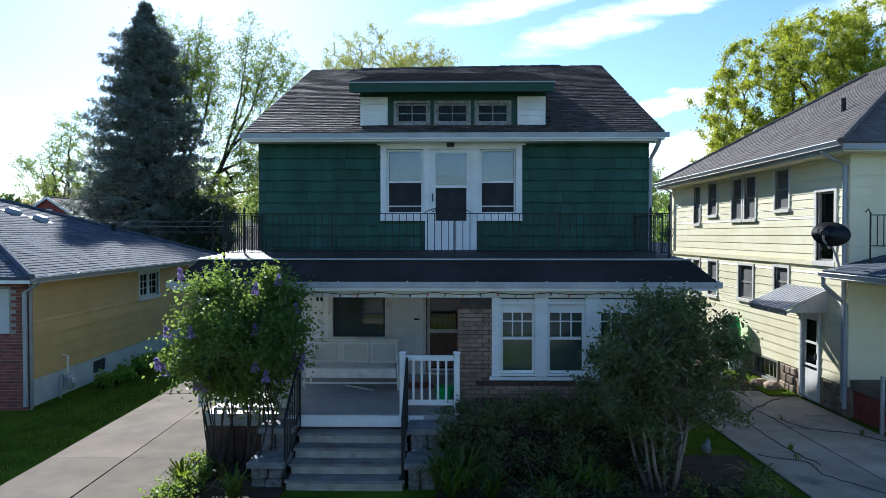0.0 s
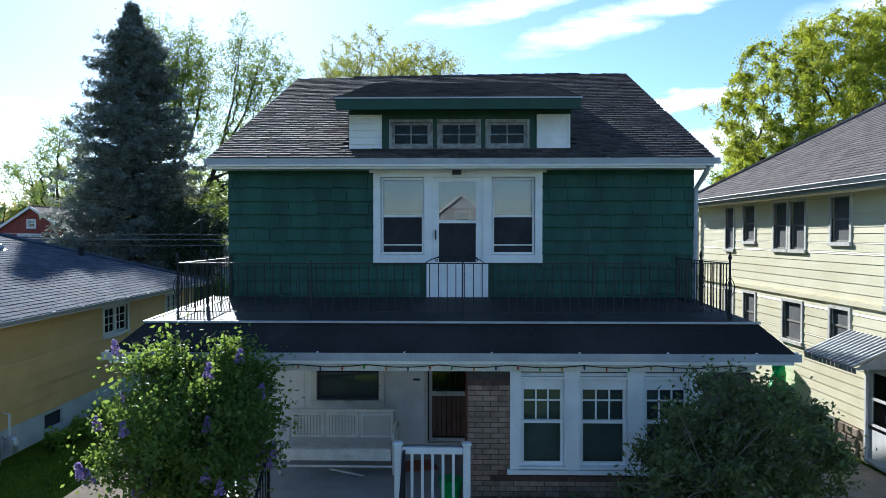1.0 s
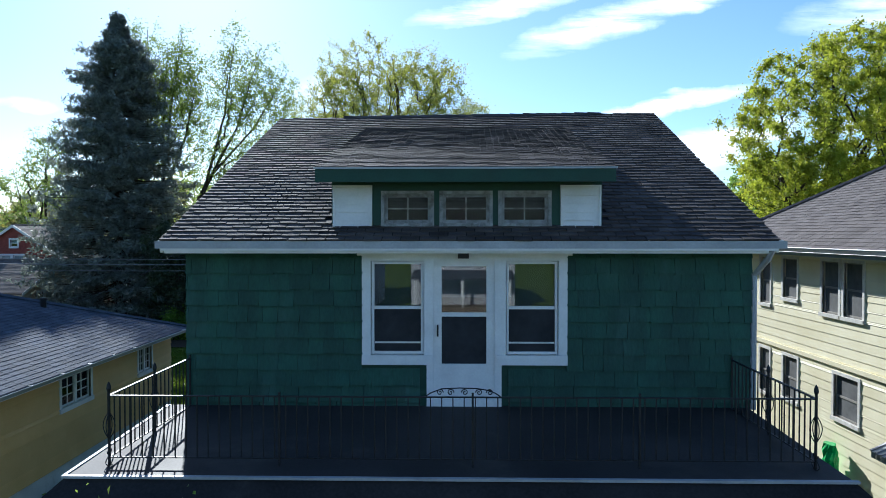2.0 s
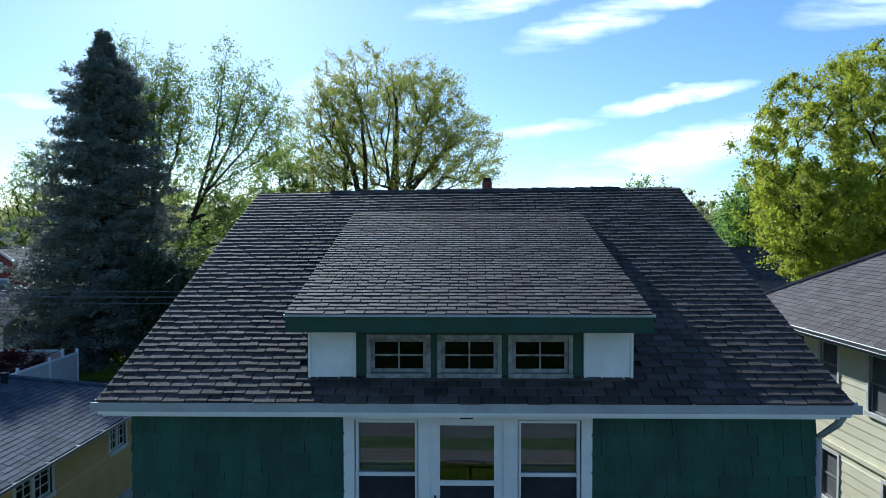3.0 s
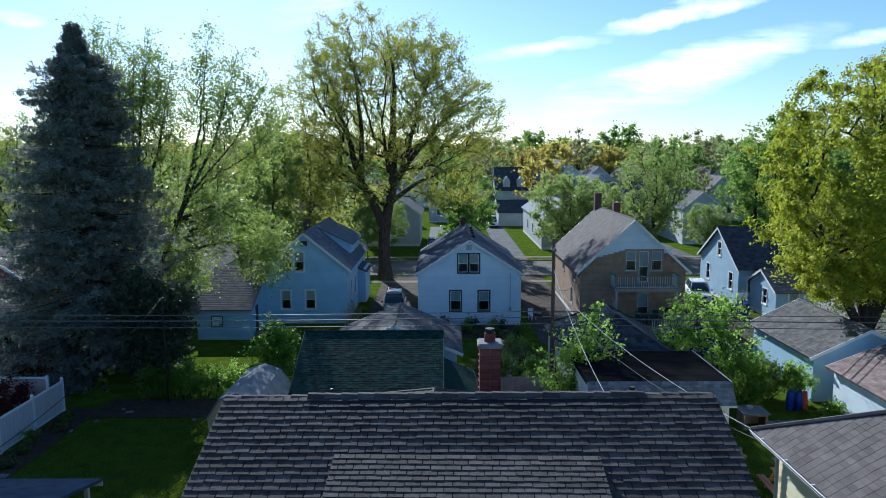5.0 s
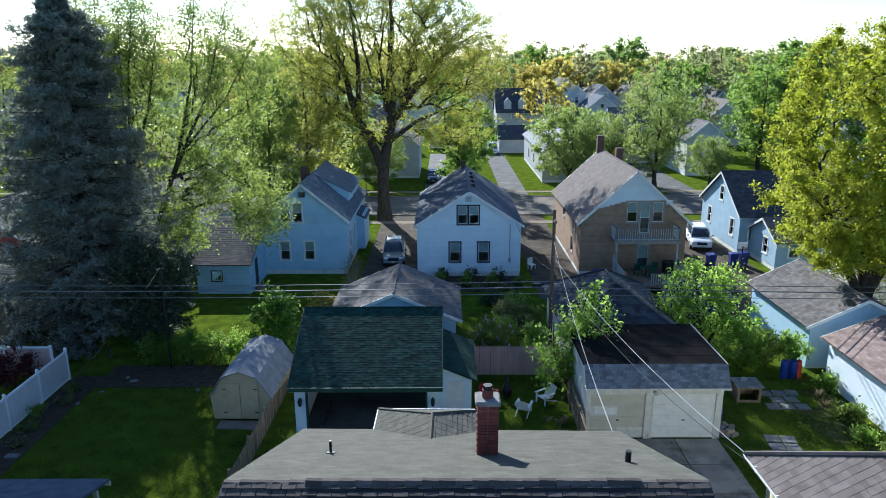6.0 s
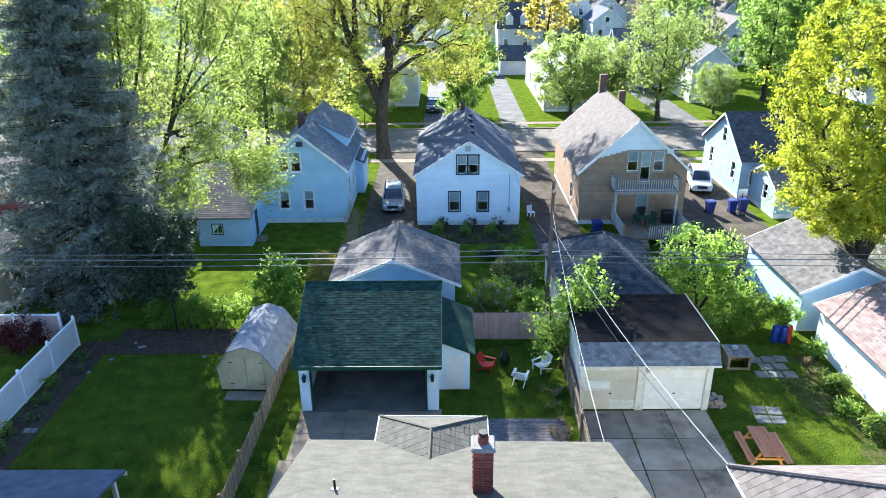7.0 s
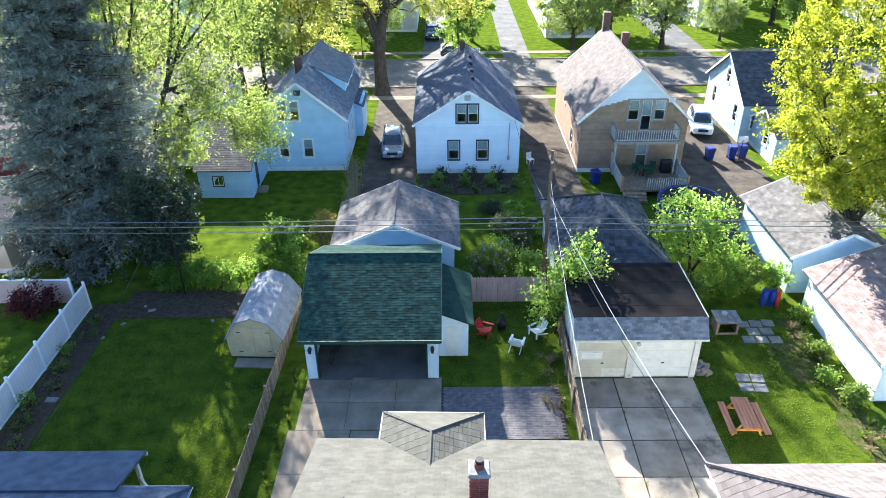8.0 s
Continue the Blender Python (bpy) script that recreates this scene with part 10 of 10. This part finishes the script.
for a, b in (((2.25, -1.55), (6.85, -1.55)), ((2.25, -1.55), (2.25, 0)), ((6.85, -1.55), (6.85, 0))):
    a, b = Vector((*a, 0)), Vector((*b, 0))
    L = (b - a).length
    part("rail", Geo().bar((*a.xy, 4.0), (*b.xy, 4.0), 0.08, 0.05), M_GREYWOOD, bal)
    for i in range(int(L / 0.17) + 1):
        c = a.lerp(b, min(1, i * 0.17 / L))
        part("baluster", Geo().box(c.x - 0.022, c.x + 0.022, c.y - 0.022, c.y + 0.022, 3.1, 4.0), M_PALERAIL, bal)
for x in (2.35, 6.75):
    part("balcony_post", Geo().softbox(x - 0.07, x + 0.07, -1.55, -1.41, 0.5, 2.9, 0.01), M_PALERAIL, tanh)
part("fascia", Geo().softbox(2.15, 6.95, -1.64, -1.603, 2.88, 3.08, 0.008), M_TANTRIM, bal, "brown painted fascia board")
part("bottom_rail", Geo().box(2.25, 6.85, -1.58, -1.52, 3.16, 3.22), M_PALERAIL, bal)
for x in (2.25, 6.85):
    part("rail_post", Geo().softbox(x - 0.05, x + 0.05, -1.60, -1.50, 3.1, 4.12, 0.01), M_GREYWOOD, bal)
dk = part("deck", Geo().box(2.4, 7.0, -4.3, 0.0, 0.42, 0.55), M_WOOD, tanh, "grey weathered timber deck")
for a, b in (((4.2, -4.25), (7.0, -4.25)),):
    a, b = Vector((*a, 0)), Vector((*b, 0))
    L = (b - a).length
    part("rail", Geo().bar((*a.xy, 1.42), (*b.xy, 1.42), 0.08, 0.05), M_GREYWOOD, dk)
    for i in range(int(L / 0.16) + 1):
        c = a.lerp(b, min(1, i * 0.16 / L))
        part("baluster", Geo().box(c.x - 0.03, c.x + 0.03, c.y - 0.02, c.y + 0.02, 0.55, 1.42), M_PALERAIL, dk)
# board screens along the deck's sides, taller by the house
for x, y0 in ((2.40, -4.25), (7.0, -4.25)):
    for i in range(19):
        ya = y0 + 0.205 * i
        top = 1.5 if i < 11 else 1.5 + 0.045 * (i - 10)
        part("screen_board", Geo().box(x - 0.02, x + 0.02, ya, ya + 0.195, 0.55, top), M_PALERAIL, dk)
    part("screen_post", Geo().softbox(x - 0.055, x + 0.055, y0 - 0.09, y0 - 0.002, 0.42, 1.62, 0.01), M_PICNIC, dk, "red-brown timber post")
for i in range(3):
    part("step", Geo().softbox(2.5, 4.1, -4.65 - 0.28 * i, -4.3 - 0.28 * i, 0.28 - 0.14 * i, 0.42 - 0.14 * i, 0.01), M_WOOD, dk)
part("chimney", Geo().softbox(4.0, 4.55, 7.0, 7.5, 7.2, 8.7, 0.02), M_CHIM, tanh)
part("chimney", Geo().softbox(3.5, 4.1, 12.0, 12.5, 7.3, 9.2, 0.02), M_BRICK_DARK, tanh)
for (x, y, yaw) in ((14.1, 58.6, 20), (15.3, 58.9, -30), (14.9, 57.9, 160)):
    ch = thing("deck_chair", "green plastic chair on the timber deck", "chair", pose(x, y, 0.55, 0, 0, yaw), "deck chairs")
    part("seat", Geo().softbox(-0.22, 0.22, -0.22, 0.22, 0.40, 0.44, 0.03), M_GREENTRIM, ch)
    part("backrest", Geo().softbox(-0.22, 0.22, 0.20, 0.24, 0.44, 0.86, 0.03), M_GREENTRIM, ch)
    for sx in (-0.19, 0.19):
        for sy in (-0.19, 0.19):
            part("leg", Geo().box(sx - 0.015, sx + 0.015, sy - 0.015, sy + 0.015, 0, 0.4), M_GREENTRIM, ch)
dt = thing("deck_table", "dark table on the timber deck", "table", pose(14.6, 58.4, 0.55))
part("tabletop", Geo().softbox(-0.5, 0.5, -0.35, 0.35, 0.68, 0.72, 0.02), M_GREENTRIM, dt)
part("leg", Geo().tube([(0, 0, 0), (0, 0, 0.68)], 0.05, 8), M_IRON, dt)
gl = thing("barbecue", "black covered barbecue on the deck", "barbecue", pose(16.3, 58.9, 0.55))
part("hood", Geo().tube([(-0.35, 0, 0.85), (0.35, 0, 0.85)], 0.24, 12), M_IRON, gl)
part("cart", Geo().softbox(-0.35, 0.35, -0.22, 0.22, 0.1, 0.78, 0.02), M_IRON, gl)


def bin_(label, x, y, yaw, m):
    b = thing("wheeled_bin", label, "bin", pose(x, y, 0.02, 0, 0, yaw), "wheeled bins")
    part("body", Geo().loft([[(-0.22, -0.22, 0.06), (0.22, -0.22, 0.06), (0.22, 0.22, 0.06), (-0.22, 0.22, 0.06)], [(-0.30, -0.30, 0.95), (0.30, -0.30, 0.95), (0.30, 0.34, 0.95), (-0.30, 0.34, 0.95)]]), m, b)
    part("lid", Geo().loft([[(-0.32, -0.33, 0.95), (0.32, -0.33, 0.95), (0.32, 0.38, 0.95), (-0.32, 0.38, 0.95)], [(-0.27, -0.27, 1.07), (0.27, -0.27, 1.07), (0.27, 0.34, 1.07), (-0.27, 0.34, 1.07)]]), m, b)
    for s in (-0.24, 0.24):
        part("wheel", Geo().tube([(s - 0.03, 0.25, 0.11), (s + 0.03, 0.25, 0.11)], 0.11, 12), M_RUBBER, b)
    return b


for x, y, yw in ((20.8, 62.4, 10), (22.6, 62.6, -5), (23.5, 62.8, 8)):
    bin_("dark blue wheeled rubbish bin on the drive", x, y, yw, M_NAVYPL)
bin_("blue wheeled rubbish bin beside the tan house", 11.1, 58.2, 15, M_NAVYPL)
hoop = thing("basketball_hoop", "small red-rimmed toy hoop on a dark stand", "hoop", pose(23.0, 62.0, 0))
part("stand", Geo().tube([(0, 0, 0), (0, 0, 1.8)], 0.04, 8), M_IRON, hoop)
part("backboard", Geo().softbox(-0.35, 0.35, -0.02, 0.02, 1.6, 2.1, 0.01), M_WHITEPL, hoop)
part("rim", Geo().tube([(0.2 * math.cos(a), -0.25 + 0.2 * math.sin(a), 1.7) for a in [2 * math.pi * k / 14 for k in range(15)]], 0.015, 5), M_REDPL, hoop)
part("base", Geo().softbox(-0.35, 0.35, -0.3, 0.3, 0, 0.15, 0.05), M_IRON, hoop)
pool = thing("round_pool", "round above-ground pool with dark blue rim", "pool", pose(16.6, 53.6, 0))
part("wall", Geo().tube([(0, 0, 0), (0, 0, 0.95), (0, 0, 0.95)], [2.15, 2.15, 2.0], 36, True), M_NAVYPL, pool)
part("rim", Geo().tube([(2.12 * math.cos(a), 2.12 * math.sin(a), 0.98) for a in [2 * math.pi * k / 36 for k in range(37)]], 0.09, 6), M_NAVYPL, pool)
part("cover", Geo().tube([(0, 0, 0.90), (0, 0, 0.955)], 1.98, 36), M_TAR, pool)
lc = thing("lawn_chair", "small white chair standing by the drive", "chair", pose(6.75, 62.0, 0, 0, 0, 30))
part("seat", Geo().softbox(-0.24, 0.24, -0.24, 0.24, 0.38, 0.42, 0.03), M_WHITEPL, lc)
part("backrest", Geo().softbox(-0.24, 0.24, 0.22, 0.27, 0.42, 0.88, 0.03), M_WHITEPL, lc)
for sx in (-0.2, 0.2):
    for sy in (-0.2, 0.2):
        part("leg", Geo().box(sx - 0.02, sx + 0.02, sy - 0.02, sy + 0.02, 0, 0.38), M_WHITEPL, lc)


def car(label, x, y, yaw, paint, tall=1.62, length=4.5, w=0.89):
    """A parked car with its nose at y = 0 towards the camera: lofted body and cabin, glass, wheels, lamps."""
    c = thing("car", label, "car", pose(x, y, 0.02, 0, 0, yaw))
    L = length

    def sec(yy, hw, z0, z1, top=1.0, power=5.0):
        out = []
        for k in range(20):
            th = 2 * math.pi * (k + 0.5) / 20
            c_, s_ = math.cos(th), math.sin(th)
            z = (z0 + z1) / 2 + (z1 - z0) / 2 * math.copysign(abs(s_) ** (2 / power), s_)
            out.append(((hw + (hw * top - hw) * (z - z0) / (z1 - z0)) * math.copysign(abs(c_) ** (2 / power), c_), yy, z))
        return out
    body = Geo().loft([sec(0.0, w * 0.74, 0.40, 0.66), sec(0.07, w * 0.86, 0.30, 0.74), sec(0.22, w * 0.94, 0.25, 0.82), sec(0.55, w, 0.22, 0.91), sec(1.05, w, 0.22, 0.99), sec(L * 0.45, w, 0.22, 1.03), sec(L * 0.75, w, 0.22, 1.04), sec(L - 0.35, w * 0.98, 0.24, 1.04), sec(L - 0.10, w * 0.93, 0.30, 1.0), sec(L, w * 0.84, 0.40, 0.9)])
    part("body", body, paint, c, smooth=True)
    cw = w * 0.92
    y0, y1, y2, y3 = 0.98, 1.85, L - 0.75, L - 0.15
    zt = tall
    part("side_glass", Geo().loft([sec(y0 + 0.02, cw * 0.90, 0.80, 0.99, 0.97), sec(y0 + 0.32, cw * 0.95, 0.80, zt - 0.42, 0.90), sec(y1 - 0.12, cw * 0.97, 0.80, zt - 0.10, 0.82), sec(y1 + 0.2, cw * 0.98, 0.80, zt - 0.05, 0.80), sec(y2 - 0.1, cw * 0.98, 0.80, zt - 0.06, 0.79), sec(y2 + 0.25, cw * 0.94, 0.80, zt - 0.28, 0.84), sec(y3, cw * 0.90, 0.80, 1.05, 0.92)]), M_CARGLASS, c, smooth=True)
    part("roof_panel", Geo().loft([sec(y1 - 0.14, cw * 0.74, zt - 0.13, zt - 0.07, 0.94, 3), sec(y1 + 0.12, cw * 0.80, zt - 0.11, zt - 0.01, 0.88, 3), sec((y1 + y2) / 2, cw * 0.81, zt - 0.11, zt + 0.02, 0.86, 3), sec(y2 - 0.1, cw * 0.80, zt - 0.11, zt - 0.01, 0.88, 3), sec(y2 + 0.12, cw * 0.74, zt - 0.17, zt - 0.10, 0.94, 3)]), paint, c, smooth=True)
    part("wiper", Geo().bar((-cw * 0.5, y0 + 0.06, 1.02), (cw * 0.05, y0 + 0.12, 1.08), 0.02), M_IRON, c)
    for s in (-1, 1):
        for ya, za, yb, zb in ((y0, 0.98, y1, zt - 0.03), (L * 0.56, 1.0, L * 0.55, zt - 0.03), (y3 - 0.1, 1.0, y2, zt - 0.03)):
            part("pillar", Geo().bar((s * cw * 0.975, ya, za), (s * cw * 0.785, yb, zb), 0.06, 0.08), paint, c)
        part("mirror", Geo().softbox(s * (w + 0.1) - 0.09, s * (w + 0.1) + 0.09, y0 + 0.3, y0 + 0.4, 0.98, 1.12, 0.03), paint, c)
        part("headlight", Geo().softbox(s * w * 0.66 - 0.16, s * w * 0.66 + 0.16, 0.02, 0.14, 0.66, 0.80, 0.03), M_LAMP, c)
        part("roof_rail", Geo().bar((s * cw * 0.66, y1 + 0.2, zt + 0.03), (s * cw * 0.66, y2 - 0.1, zt + 0.03), 0.03), M_GREYMETAL, c)
        for yy in (0.82, L - 0.85):
            wl_ = part("wheel", Geo().tube([(s * (w - 0.2), yy, 0.32), (s * (w + 0.01), yy, 0.32)], 0.32, 18), M_RUBBER, c)
            part("rim", Geo().tube([(s * (w + 0.0), yy, 0.32), (s * (w + 0.02), yy, 0.32)], 0.2, 14), M_GREYMETAL, wl_)
    part("grille", Geo().softbox(-0.42, 0.42, -0.015, 0.05, 0.52, 0.74, 0.02), M_IRON, c)
    part("bumper", Geo().softbox(-w * 0.84, w * 0.84, -0.05, 0.1, 0.34, 0.50, 0.04), paint, c)
    part("number_plate", Geo().box(-0.16, 0.16, -0.065, -0.05, 0.42, 0.50), M_PLATE, c)
    return c


car("silver estate car parked beside the white house", -4.05, 62.6, 2, M_SILVER, 1.68, 4.5)
car("white estate car parked beside the tan house", 21.75, 67.0, -11, M_CARWHITE, 1.68, 4.6)
car("dark car parked across the street", 4.2, 92.6, 90, M_CARDARK, 1.45, 4.6)
car("white van parked far along a drive", 8.2, 128, 0, M_CARWHITE, 1.9, 5.0)
car("dark car parked on a far drive", -1.5, 100, 0, M_CARDARK, 1.45, 4.6)

# the pale blue house at the right, side on
plain_house("side_blue_house", "pale blue house with dark roof and lower wing", 24.3, 66.0, 9.5, 8.6, 3.5, 6.3, M_SIDEBLUE, M_ROOF_DARK, "x", board=0.22, win=[(0.8, 1.5, 1.2, 2.6), (3.4, 4.2, 1.2, 2.6)], sides=[(1.2, 1.9, 1.3, 2.7), (3.9, 4.6, 3.8, 5.0), (6.3, 7.0, 1.3, 2.7)])
wing = plain_house("house_wing", "low pale blue wing with grey roof", 25.2, 61.2, 6.5, 4.6, 2.5, 3.7, M_SIDEBLUE, M_ROOF_BROWN, "x", board=0.22, win=[(1.0, 1.7, 1.1, 2.2), (2.2, 2.9, 1.1, 2.2), (4.2, 4.9, 1.1, 2.2)], sides=[(1.5, 2.2, 1.0, 2.2)], category="annex")
plain_house("red_house", "red brick house far beyond the spruce", -33.9, 54.0, 6.8, 9.0, 4.5, 6.75, M_REDWALL, M_ROOF_BROWN, "y", board=0, win=[(2.4, 3.1, 3.5, 4.6), (3.3, 4.0, 3.5, 4.6), (3.1, 3.6, 5.2, 5.7), (1.0, 1.9, 1.3, 2.6)], sides=[(2, 2.8, 1.3, 2.6)])
plain_house("low_house", "low house with worn brown roof beyond the fence", -34.5, 46.5, 9.0, 8.0, 2.7, 4.4, M_FARWALLS[2], M_ROOF_BROWN, "x", board=0)
plain_house("buff_house", "buff house at the edge of the next lot", 30.5, 36.5, 8.0, 12.0, 4.4, 7.0, M_FARWALLS[2], M_ROOF_GREY, "y", board=0)

# street posts and mail at the far kerb
for x in (-9.5, 1.0, 19.0):
    ps = thing("street_post", "thin dark post at the kerb", "post", pose(x, 93.2, 0), "street posts")
    part("shaft", Geo().tube([(0, 0, 0), (0, 0, 2.6)], 0.04, 7), M_IRON, ps)
